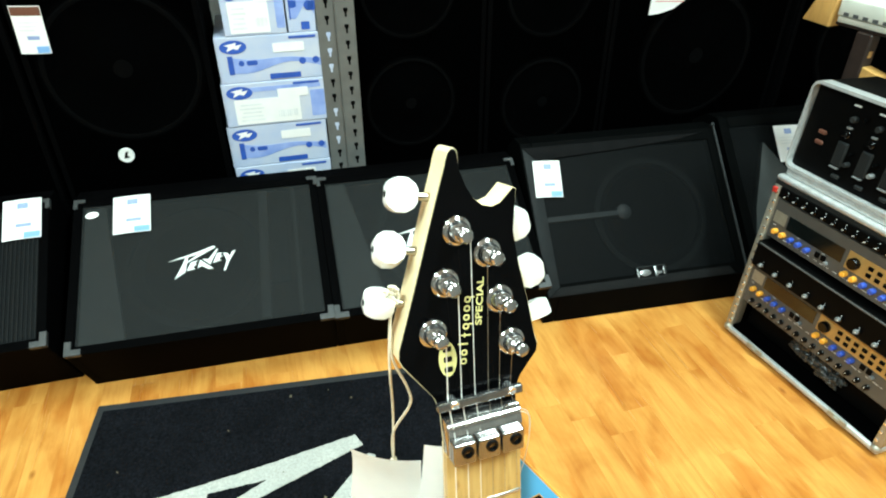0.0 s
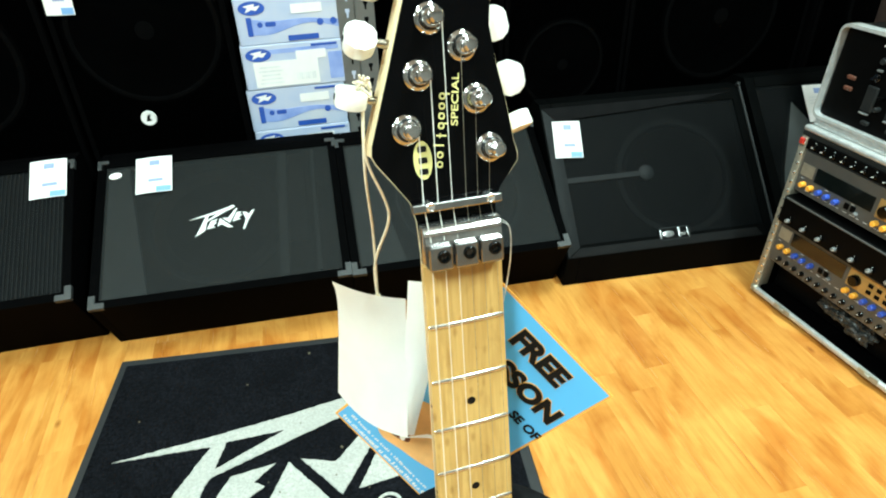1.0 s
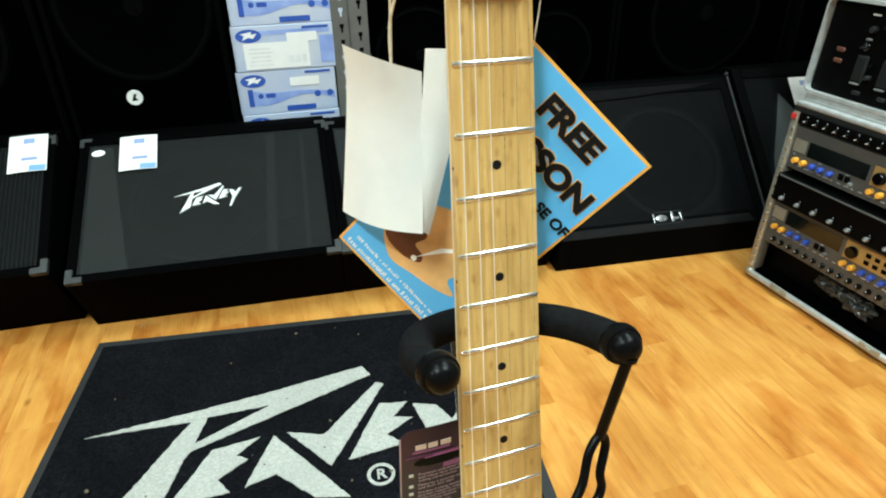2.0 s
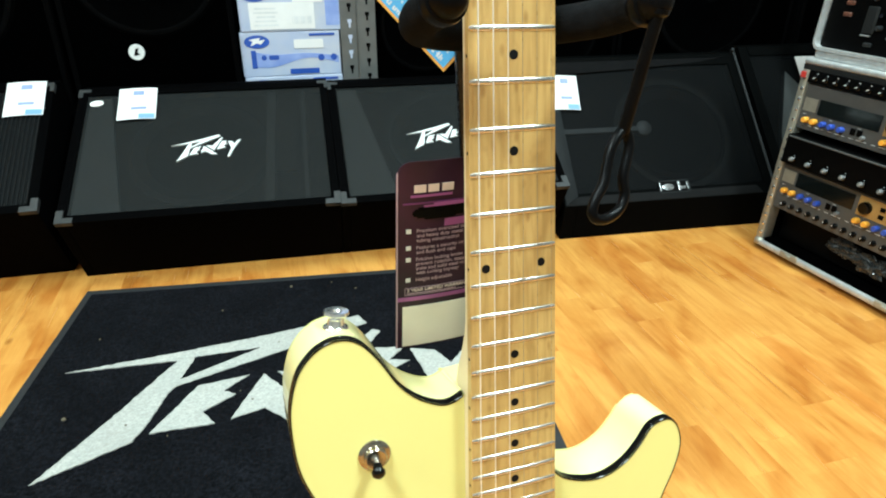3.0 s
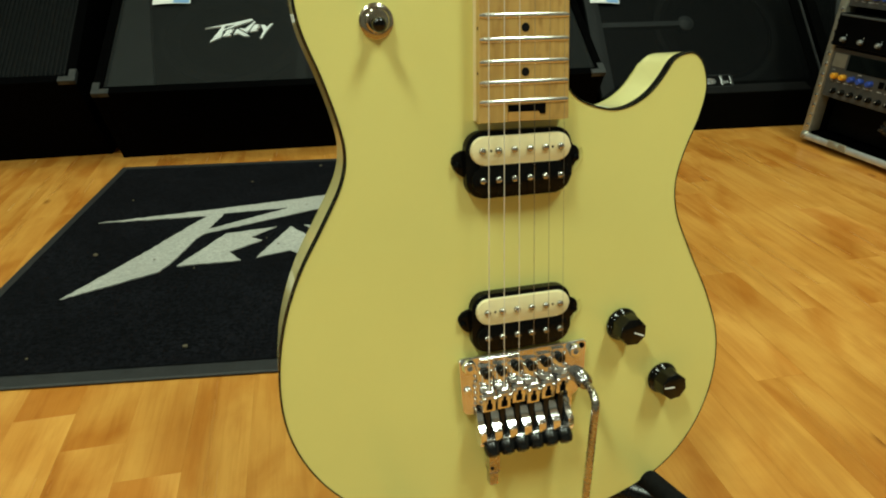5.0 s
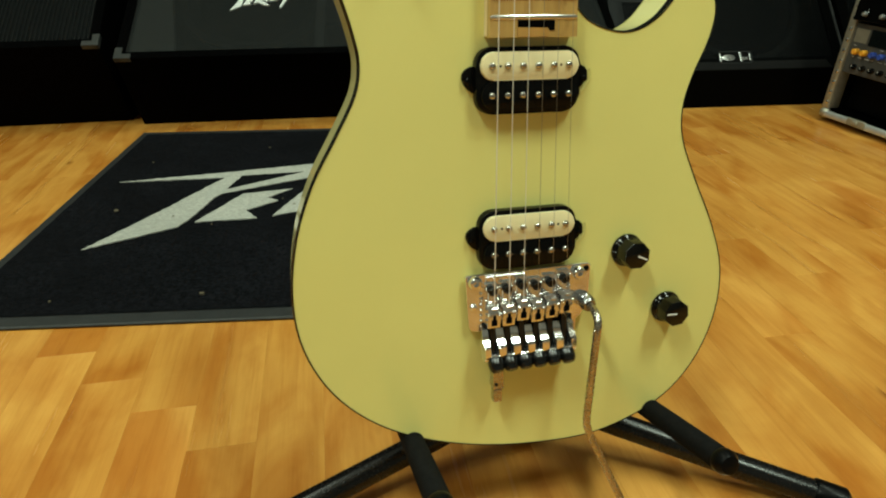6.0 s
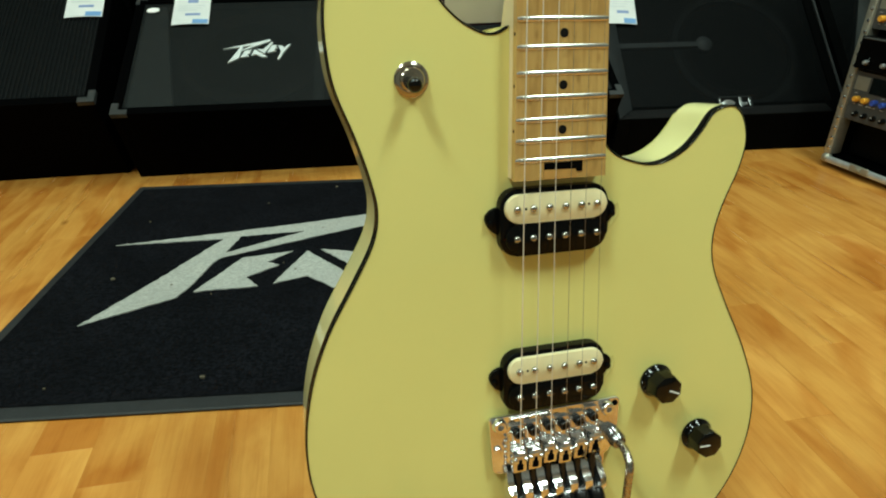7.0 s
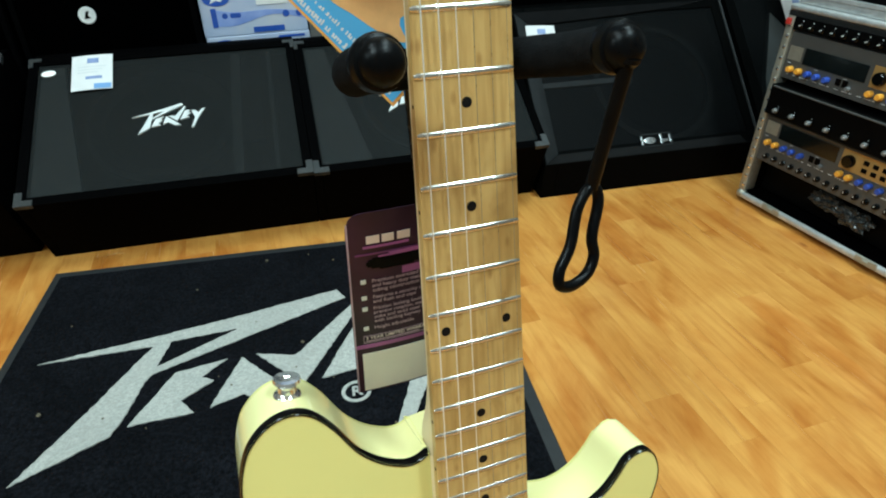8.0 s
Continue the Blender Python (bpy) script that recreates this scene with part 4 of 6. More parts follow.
for i in range(6):
    x = (-25.6 + 10.5 * i) * MM
    bm = BM()
    lathe(bm, [(0, 0), (0.0040, 0.0), (0.0054, 0.001), (0.0056, 0.004), (0.0052, 0.007), (0.0038, 0.0092), (0, 0.0100)], aim((x, -0.6890, 0.0035), (x, -0.7010, 0.0150)), 18)
    part("fine_tuner", bm, SCREW_BLACK, housing, "black knurled fine tuner", smooth=True)
    bm = BM()
    rod(bm, (x + 0.004, -0.6900, -0.0035), (x + 0.004, -0.6990 - 0.002 * (i % 2), -0.0015), 0.0038, 0.0034, 14)
    part("string_lock", bm, SCREW_BLACK, housing, smooth=True)
bm = BM()
block(bm, -0.0272, -0.0192, -0.7125, -0.6980, -0.0040, 0.0045, 0.0008, None, 2)
block(bm, -0.0262, -0.0196, -0.7240, -0.7135, -0.0045, 0.0022, 0.0010, None, 2)
drop = part("drop_tuner", bm, WARM_STEEL, bridge, "brass-toned drop tuning slide")
bm = BM()
lathe(bm, [(0.0012, 0.0), (0.0012, 0.0006), (0, 0.0007)], Matrix.Translation((-0.0250, -0.7085, 0.0044)), 10)
block(bm, -0.0262, -0.0196, -0.7138, -0.7120, -0.0030, 0.0026)
part("slide_screw", bm, DARK_INK, drop)
bm = BM()
lathe(bm, [(0, 0), (0.0054, 0), (0.0058, 0.003), (0.0058, 0.009), (0.0046, 0.0115), (0, 0.0118)], aim((0.0438, -0.6560, -0.0085), (0.0446, -0.6600, 0.0100)), 20)
part("arm_collar", bm, DARK_CHROME, bridge, smooth=True)
bm = BM()
tube(bm, smooth_line(mm((44.2, -658, 0), (44.4, -659, 8), (43.2, -660.5, 15), (42.4, -665, 19.5), (41.2, -675, 20.5), (38.6, -715, 20), (37.2, -737, 20), (39.4, -748, 20.5), (44.5, -760, 22), (60, -795, 27), (78, -834, 33)), 6), 0.0027, 12)
rod(bm, mm((74, -825, 31.6))[0], mm((82, -843, 34.3))[0], 0.0034, 0.003, 12)
part("tremolo_arm", bm, WARM_STEEL, bridge, "long bent steel tremolo arm", smooth=True)
# strap button
for c, d in (((-0.0965, -0.3495, -0.033), (-0.0945, -0.332, -0.033)),):
    bm = BM()
    lathe(bm, [(0.0070, -0.0006), (0.0074, 0.0010), (0.0070, 0.0020), (0.0050, 0.0032), (0.0046, 0.0060), (0.0064, 0.0080), (0.0074, 0.0094), (0.0070, 0.0110), (0.0032, 0.0106), (0.0022, 0.0096), (0, 0.0096)], aim(c, d), 22)
    part("strap_button", bm, CHROME, guitar, "chrome strap button", smooth=True)

# ---- guitar stand ----
g = GUITAR


def gw(x, y, z):
    """A place in the world from the guitar's axes in millimetres."""
    return g @ Vector((x * MM, y * MM, z * MM))


HUB = Vector((0.097, 0.302, 0.0))
stand = thing("guitar_stand", Matrix.Translation(HUB), "black tubular guitar stand with foam padded arms", "guitar stand")


def sp_(p):
    return Vector(p) - HUB


neck_back = gw(-3, -192, -44)
bm = BM()
rod(bm, sp_((0.097, 0.302, 0.055)), sp_(neck_back), 0.0125, seg=20)
part("post", bm, STAND_TUBE, stand, smooth=True)
bm = BM()
rod(bm, sp_((0.097, 0.302, 0.035)), sp_((0.0955, 0.303, 0.135)), 0.0175, seg=20)
part("hub", bm, RUBBER, stand, smooth=True)
for tip in ((0.372, 0.249, 0.0115), (-0.118, 0.137, 0.0115), (0.16, 0.58, 0.0115)):
    bm = BM()
    tp = sp_(tip)
    rod(bm, sp_((0.097, 0.302, 0.052)), tp, 0.0112, seg=18)
    leg = part("leg", bm, STAND_TUBE, stand, smooth=True)
    bm = BM()
    back = (sp_((0.097, 0.302, 0.052)) - tp).normalized()
    lathe(bm, [(0, 0), (0.0100, 0), (0.0128, 0.003), (0.0128, 0.026), (0.0114, 0.028)], aim(tp - back * 0.003, tp + back), 18)
    part("rubber_foot", bm, RUBBER, leg, smooth=True)
cross = [sp_(gw(-81, -766, -78)), sp_(gw(0, -772, -84)), sp_(gw(111, -768, -78))]
bm = BM()
tube(bm, smooth_line(cross, 6), 0.0085, 14)
part("crossbar", bm, STAND_TUBE, stand, smooth=True)
for pa, pb in (((-81, -768, -80), (-84, -738, 78)), ((112, -772, -80), (105, -744, 78))):
    a, b = sp_(gw(*pa)), sp_(gw(*pb))
    bm = BM()
    rod(bm, a, b, 0.0082, seg=20)
    arm = part("support_arm", bm, FOAM, stand, "foam covered support arm", smooth=True)
    bm = BM()
    lathe(bm, [(0.0078, -0.0015), (0.0087, 0.0), (0.0085, 0.005), (0.0062, 0.0088), (0, 0.0102)], aim(b, b + (b - a)), 20)
    part("end_cap", bm, RUBBER, arm, smooth=True)
# the yoke about the neck
yoke_pts = [gw(-47.5, -181, 28), gw(-49.5, -186, 2), gw(-41, -188.5, -23), gw(-19, -190, -37), gw(10, -190, -36), gw(35, -188, -17), gw(49, -186, 8), gw(52, -182.5, 37)]
bm = BM()
tube(bm, [sp_(p) for p in smooth_line(yoke_pts, 6)], 0.0098, 18)
yoke = part("yoke", bm, FOAM, stand, "foam padded neck yoke", smooth=True)
for p, q in ((yoke_pts[0], gw(-46.5, -180.0, 40)), (yoke_pts[-1], gw(50.5, -182, 55))):
    bm = BM()
    lathe(bm, [(0.0097, -0.004), (0.0110, -0.002), (0.0113, 0.002), (0.0106, 0.0052), (0.0092, 0.0058), (0.0089, 0.0080), (0.0074, 0.0108), (0.0046, 0.0126), (0, 0.0134)], aim(sp_(p), sp_(q)), 24)
    part("yoke_cap", bm, RUBBER, yoke, "round rubber end cap", smooth=True)
# rubber strap hanging from the yoke's end
s0, s1, s2 = gw(52, -186, 46), gw(45.5, -243, 31), gw(32, -283, 39)
across = Vector((0.80, 0.60, 0)).normalized()
bm = BM()
tube(bm, [sp_(p) for p in smooth_line([s0, s0.lerp(s1, 0.15), s0.lerp(s1, 0.6), s1], 5)], [0.0050] * 3 + [0.0031] * 13, 12)
down = (s2 - s1).normalized()
loop = [s1 + Vector((0, 0, 0.001)), s1 + across * 0.0066 + down * 0.007, s1 + across * 0.0068 + down * 0.024, s1 + across * 0.0108 + down * 0.034, s1 + across * 0.0088 + down * 0.0415, s1 + down * 0.0445,
        s1 - across * 0.0088 + down * 0.0415, s1 - across * 0.0108 + down * 0.034, s1 - across * 0.0068 + down * 0.024, s1 - across * 0.0066 + down * 0.007]
tube(bm, [sp_(p) for p in smooth_line(loop, 5, True)], 0.0027, 10, closed=True)
part("retaining_strap", bm, RUBBER, stand, "black rubber strap with a loop", smooth=True)


# ---- card hanging on the stand's post ----
def bent_card(w, h, bow, n=10, round_top=0.0, t=0.0006):
    """A thin card bowed across its width, from (0, -h) to (w, 0)."""
    bm = BM()
    cols = []
    for i in range(n + 1):
        x = w * i / n
        z = -bow * (1 - (2 * i / n - 1) ** 2)
        top = 0.0
        if round_top:
            dx = min(x, w - x)
            top = -round_top * (1 - math.sqrt(max(0, 1 - (1 - min(1, dx / round_top)) ** 2)))
        cols.append([bm.verts.new(p) for p in ((x, -h, z), (x, top, z), (x, top, z - t), (x, -h, z - t))])
    for a, b in zip(cols, cols[1:]):
        for j in range(4):
            bm.faces.new((a[j], a[(j + 1) % 4], b[(j + 1) % 4], b[j]))
    bm.faces.new(cols[0])
    bm.faces.new(cols[-1][::-1])
    return bm


CARD = frame_of((0.0130, 0.2885, 0.5980), (0.90, 0.435, 0.0), (0.099, -0.066, 1.0))
card = thing("hang_card", CARD, "plum coloured product card hanging on the stand post", "card")
part("card_sheet", bent_card(0.088, 0.1365, -0.0035, 44, 0.009), CARD_PLUM, card)


def patch(x0, x1, y0, y1, w, bow, lift, n=4):
    """A printed strip that follows the bowed card."""
    bm = BM()
    prev = None
    for i in range(n + 1):
        x = x0 + (x1 - x0) * i / n
        z = -bow * (1 - (2 * x / w - 1) ** 2) + lift
        cur = [bm.verts.new(p) for p in ((x, y0, z), (x, y1, z), (x, y1, z - 0.0002), (x, y0, z - 0.0002))]
        if prev:
            for j in range(4):
                bm.faces.new((prev[j], prev[(j + 1) % 4], cur[(j + 1) % 4], cur[j]))
        else:
            bm.faces.new(cur)
        prev = cur
    bm.faces.new(prev[::-1])
    return bm


W_, BOW = 0.088, -0.0035


def card_line(text, size, x, y, material, bold=0.0):
    """A line of print from x rightwards, bent with the card."""
    made = words("print_line", text, size, material, card, Matrix.Identity(4), 0.00004, bold)
    joined = BM()
    for ob in made:
        joined.from_mesh(ob.data)
        old = ob.data
        bpy.data.objects.remove(ob)
        bpy.data.meshes.remove(old)
    left = min(v.co.x for v in joined.verts)
    for v in joined.verts:
        px = v.co.x - left + x
        v.co = Vector((px, v.co.y + y, v.co.z + 0.0005 - BOW * (1 - (2 * px / W_ - 1) ** 2)))
    part("print_line", joined, material, card)


part("blank_panel", patch(0.0042, 0.085, -0.1350, -0.1020, W_, BOW, 0.0004, 8), CARD_WHITE, card, "pale blank panel")
part("mauve_stripe", patch(0.001, 0.087, -0.0975, -0.0945, W_, BOW, 0.0004, 8), CARD_PINK, card)
part("violet_panel", patch(0.048, 0.0865, -0.0900, -0.0040, W_, BOW, 0.0002, 8), CARD_VIOLET, card, "violet printed glow")
for i, wdt in enumerate((0.0072, 0.0066, 0.0072)):
    part("title_shape", patch(0.0105 + 0.0085 * i, 0.0105 + 0.0085 * i + wdt, -0.0197, -0.0147, W_, BOW, 0.0005), TITLE_INK, card)
# Pale strip for the bare card core, its rim light put into the colour.
part("card_edge", patch(0.0001, 0.0010, -0.1364, -0.0060, W_, BOW, 0.0003, 1), CARD_TEXT, card, "pale card edge, bare core with painted rim light")
part("subtitle_bar", patch(0.0085, 0.034, -0.0228, -0.0212, W_, BOW, 0.0005), CARD_PINK, card)
for k_ in range(9):  # a dark oval picture with a pale sheen over it
    yy = -0.0380 + 0.0012 * k_
    half = 0.020 * math.sqrt(max(0.05, 1 - ((k_ - 4) / 4.6) ** 2))
    part("picture_shape", patch(0.027 - half + 0.0007 * k_, 0.027 + half + 0.0007 * k_, yy, yy + 0.00125, W_, BOW, 0.0005), PANEL_BLACK if k_ < 7 else CARD_PINK, card)
# Two coloured bands stand in for the gloss reflection across the card.
part("sheen_band", patch(0.004, 0.046, -0.0274, -0.0262, W_, BOW, 0.0004, 6), CARD_VIOLET, card)
part("sheen_band", patch(0.030, 0.0865, -0.0440, -0.0390, W_, BOW, 0.0003, 6), CARD_PINK, card, "mauve band painted as the card's gloss reflection")
y = -0.0455
for lines in (("Premium oversized tubing", "and heavy duty metal", "tubing construction"), ("Features a security strap", "and flush end caps"), ("Friction locking knobs to", "prevent rotation, stepped", "yoke and solid steel rod", "with locking keyway"), ("Height adjustable",)):
    part("tick_box", patch(0.0060, 0.0090, y - 0.0014, y + 0.0016, W_, BOW, 0.0005), PAPER, card)
    for line in lines:
        card_line(line, 0.0035, 0.0125, y, CARD_TEXT, 0.00003)
        y -= 0.0034
    y -= 0.0017
for x0, x1, y0, y1 in ((0.0055, 0.0500, -0.0875, -0.0872), (0.0055, 0.0500, -0.0930, -0.0927), (0.0055, 0.0058, -0.0930, -0.0872), (0.0497, 0.0500, -0.0930, -0.0872)):
    part("frame_rule", patch(x0, x1, y0, y1, W_, BOW, 0.0005), CARD_TEXT, card)
card_line("3 YEAR LIMITED WARRANTY", 0.0034, 0.0070, -0.0893, TITLE_INK, 0.00004)
part("text_bar", patch(0.0070, 0.040, -0.0920, -0.0914, W_, BOW, 0.0005), CARD_TEXT, card)

# ---- cream price tag on its string ----
TAG = Matrix.Translation((-0.015, 0.357, 0.820))
tag = thing("hang_tag", TAG, "blank cream paper hang tag tied to a tuner with string", "price tag")


def leaf(tl, tr, br, bl, bow, curl, n=10):
    """A paper leaf between four corners, bowed out and with a curled upper edge."""
    bm = BM()
    tl, tr, br, bl = (Vector(p) for p in (tl, tr, br, bl))
    out = (tr - tl).cross(bl - tl).normalized() * -1
    if out.y > 0:
        out = -out
    net = []
    for i in range(n + 1):
        s = i / n
        col = []
        for j in range(n + 1):
            t = j / n
            p = tl.lerp(tr, s).lerp(bl.lerp(br, s), t)
            p = p + out * (bow * math.sin(math.pi * s) * (0.5 + 0.5 * t) + curl * (1 - t) ** 6 * (1 - s))
            col.append(bm.verts.new(p))
        net.append(col)
    for a, b in zip(net, net[1:]):
        for j in range(n):
            bm.faces.new((a[j], a[j + 1], b[j + 1], b[j]))
    bmesh.ops.solidify(bm, geom=list(bm.faces), thickness=0.0004)
    return bm


part("tag_card", leaf((0.004, 0, 0.005), (0.044, -0.006, -0.011), (0.045, -0.042, -0.093), (-0.010, 0.002, -0.101), 0.007, 0.012), PAPER_CREAM, tag, smooth=True)
part("second_leaf", leaf((0.046, -0.004, 0.001), (0.073, -0.003, 0.000), (0.048, -0.036, -0.097), (0.040, -0.037, -0.090), 0.003, 0.0), PAPER_CREAM, tag, "second paper leaf behind", smooth=True)
HOLE = Vector((0.0285, -0.0075, -0.0105))
bm = BM()
lathe(bm, [(0, 0.0), (0.0013, 0.0), (0.0013, 0.0006), (0, 0.0006)], aim(HOLE, HOLE + Vector((0.05, -0.9, 0.35))), 12)
part("punched_hole", bm, SIGN_BROWN, tag)
inv = TAG.inverted()
knot = gw(-39, 88, -22)
hole = TAG @ (HOLE + Vector((-0.001, -0.0008, 0.002)))
bm = BM()
tube(bm, [inv @ p for p in smooth_line([knot, gw(-41, 60, -26), gw(-41.5, 40, -28), hole.lerp(knot, 0.35), hole], 6)], 0.0008, 6)
tube(bm, [inv @ p for p in smooth_line([knot, gw(-41.5, 56, -22), gw(-33, 30, -26), gw(-31.5, 16, -30), hole.lerp(knot, 0.2), hole], 6)], 0.0008, 6)
tube(bm, [inv @ (hole + Vector((0.0012 * math.cos(a), 0.001 * math.sin(a), 0.0016 * math.sin(2 * a)))) for a in [2 * math.pi * i / 12 for i in range(12)]], 0.0009, 6, closed=True)
for i in range(9):
    a = i * 0.9
    tube(bm, [inv @ (knot + Vector((0.0035 * math.cos(a + s), 0.0035 * math.sin(a + s) * 0.6, 0.004 * math.sin(2 * a + s)))) for s in (0, 0.6, 1.2, 1.8)], 0.0009, 5)
for i in range(5):
    tube(bm, [inv @ knot, inv @ (knot + Vector((0.004 * math.cos(i * 1.7), -0.003, 0.006 + 0.002 * math.sin(i * 2.3))))], 0.0006, 5)
part("tag_string", bm, STRING_COTTON, tag, "knotted cotton string")

# ---- blue flyer behind the neck ----
cR, cL, cB = Vector((0.1518, 0.3175, 0.7675)), Vector((-0.0283, 0.355, 0.7026)), Vector((0.037, 0.330, 0.641))
FLY = frame_of(cL, cR - cB, cL - cB)
fw, fh = (cR - cB).length, (cL - cB).length
FLY = FLY @ Matrix.Translation((0, -fh, 0))
flyer = thing("flyer", FLY, "blue cardboard flyer with orange edge tucked behind the guitar neck", "flyer")
bm = BM()
prism(bm, [(0, 0), (fw, 0), (fw, fh), (0, fh)], -0.0006, 0.0)
part("flyer_border", bm, SIGN_ORANGE, flyer, "orange printed edge")
bm = BM()
e = 0.0016
prism(bm, [(e, e), (fw - e, e), (fw - e, fh - e), (e, fh - e)], 0.0001, 0.0003)
part("flyer_sheet", bm, SIGN_BLUE, flyer, "sky blue printed sheet")
def along(x, y, z=0.0004):
    """A pose for lettering that runs down the flyer's short side."""
    return frame_of((x, y, z), (0, -1, 0), (1, 0, 0))


wide_ = Matrix.Diagonal((1.08, 1, 1, 1))
for text, size, x, y, heavy in (("FREE", 0.0182, 0.1535, 0.0437, 0.0009), ("SSON", 0.0182, 0.1303, 0.0300, 0.0009), ("SE OF", 0.0088, 0.1112, 0.0128, 0.0003)):
    for z, grow, ink in ((0.0004, heavy + 0.0004, SIGN_ORANGE), (0.0009, heavy, DARK_INK)) if size > 0.015 else ((0.0006, heavy, DARK_INK),):
        words("letter", text, size, ink, flyer, along(x, y, z) @ wide_, bold=grow)
ink_rng = random.Random(3)
for off, tall, last in ((0.0050, 0.0034, 0.088), (0.0106, 0.0024, 0.086)):
    bm = BM()
    y = 0.006
    while y < last:
        thick = ink_rng.uniform(0.0007, 0.0012)
        high = tall * ink_rng.choice((0.65, 0.65, 0.8, 1.0))
        prism(bm, stadium(high, thick, off - (tall - high) / 2, y, 0.0002, 1), 0.0003, 0.0005)
        if ink_rng.random() < 0.55:
            prism(bm, stadium(tall * 0.18, 0.0016, off - tall / 2 + ink_rng.choice((0.12, 0.5)) * tall, y + 0.0006, 0.0002, 1), 0.0003, 0.00048)
        y += thick + ink_rng.choice((0.0006, 0.0008, 0.0010, 0.0022))
    part("text_bar", bm, PAPER, flyer, "row of small white marks")
bm = BM()
prism(bm, [(p.x, p.y) for p in smooth_line([(0.0175, 0.063, 0), (0.020, 0.045, 0), (0.024, 0.028, 0), (0.030, 0.016, 0), (0.036, 0.026, 0), (0.056, 0.020, 0), (0.074, 0.042, 0), (0.062, 0.068, 0), (0.036, 0.080, 0)], 4, True)], 0.0003, 0.0005)
part("picture_shape", bm, SIGN_SKIN, flyer, "tan printed guitar shape")
bm = BM()
prism(bm, [(p.x, p.y) for p in smooth_line([(0.025, 0.068, 0), (0.0255, 0.055, 0), (0.030, 0.046, 0), (0.035, 0.048, 0), (0.037, 0.056, 0), (0.046, 0.054, 0), (0.050, 0.062, 0), (0.040, 0.073, 0), (0.030, 0.076, 0)], 4, True)], 0.0005, 0.0007)
part("picture_spot", bm, SIGN_BROWN, flyer, "brown printed instrument")
bm = BM()
prism(bm, [(0.029, 0.051), (0.031, 0.050), (0.047, 0.040), (0.058, 0.030), (0.059, 0.032), (0.048, 0.043)], 0.0005, 0.00075)
prism(bm, disc(0.0020, 0.0295, 0.0505, 12), 0.0007, 0.0009)
part("picture_highlight", bm, PAPER_CREAM, flyer, "pale printed neck")

# ---- floor mat ----
EMBLEM = [
    [(0.069, -0.312), (0.267, -0.275), (0.400, -0.246), (0.595, -0.197), (0.612, -0.227), (0.413, -0.317), (0.274, -0.381), (0.264, -0.399), (0.252, -0.466), (0.236, -0.512), (0.115, -0.582), (0.188, -0.450), (0.240, -0.345), (0.262, -0.303)],
    [(0.312, -0.385), (0.398, -0.366), (0.358, -0.404), (0.380, -0.418), (0.332, -0.455), (0.356, -0.488), (0.258, -0.497)],
    [(0.380, -0.482), (0.422, -0.367), (0.560, -0.532), (0.500, -0.523), (0.432, -0.461)],
    [(0.447, -0.364), (0.516, -0.382), (0.622, -0.252), (0.637, -0.261), (0.528, -0.460)],
    [(0.560, -0.451), (0.623, -0.318), (0.679, -0.322), (0.648, -0.358), (0.686, -0.366), (0.632, -0.402), (0.661, -0.430)],
    [(0.690, -0.330), (0.735, -0.340), (0.760, -0.385), (0.800, -0.330), (0.835, -0.322), (0.745, -0.470), (0.690, -0.590), (0.668, -0.590), (0.718, -0.450)],
]
MATM = frame_of((-0.811, 1.112, 0.0), (0.9755, 0.219, 0), (-0.219, 0.9755, 0))
mat_ = thing("floor_mat", MATM, "black carpet mat with grey-white angular emblem and rubber edge", "mat")
bm = BM()
block(bm, 0.005, 0.902, -0.778, 0, 0.0, 0.0055, 0.002)
part("rubber_edge", bm, MAT_EDGE, mat_, "dark grey rubber border")
bm = BM()
nx, ny = 60, 52
gridv = [[bm.verts.new((0.022 + 0.858 * i / nx, -0.022 - 0.734 * j / ny, 0.0068 + 0.0009 * noise.noise((i * 0.35, j * 0.35, 3.0)) + 0.0005 * random.random())) for j in range(ny + 1)] for i in range(nx + 1)]
for i in range(nx):
    for j in range(ny):
        bm.faces.new((gridv[i][j], gridv[i][j + 1], gridv[i + 1][j + 1], gridv[i + 1][j]))
part("carpet_top", bm, MAT_FIBRE, mat_, "black pile", smooth=True)


def ragged(pts, step=0.006, amount=0.0011):
    """The same outline with a slightly uneven, woven edge."""
    out, k = [], len(pts)
    for i in range(k):
        a, b = Vector(pts[i]), Vector(pts[(i + 1) % k])
        m = max(1, int((b - a).length / step))
        for j in range(m):
            p = a.lerp(b, j / m)
            out.append((p.x + random.uniform(-amount, amount), p.y + random.uniform(-amount, amount)))
    return out


for pts in EMBLEM:
    bm = BM()
    prism(bm, ragged(pts), 0.0055, 0.0086, 0.0)
    part("emblem_patch", bm, MAT_WHITE, mat_, "grey-white pile shape")
bm = BM()
prism(bm, ragged([(0.292, -0.297), (0.408, -0.284), (0.278, -0.362)]), 0.0060, 0.0089)
part("emblem_gap", bm, MAT_FIBRE, mat_)
bm = BM()
band(bm, disc(0.0185, 0.614, -0.494, 28), disc(0.0245, 0.614, -0.494, 28), 0.0058, 0.0086)
part("emblem_ring", bm, MAT_WHITE, mat_)
words("emblem_letter", "R", 0.030, MAT_WHITE, mat_, pose(0.6145, -0.494, 0.0072), 0.0012, 0.0006)
bm = BM()
for i in range(26):
    x, y = random.uniform(0.04, 0.85), -random.uniform(0.04, 0.74)
    r = random.choice((0.0012, 0.0016, 0.002, 0.0036))
    prism(bm, ragged(disc(r, x, y, 6), 0.01, r * 0.3), 0.0072, 0.0092)
tagged(part("lint", bm, LINT, mat_, "scattered specks of lint"), kind="stuff")


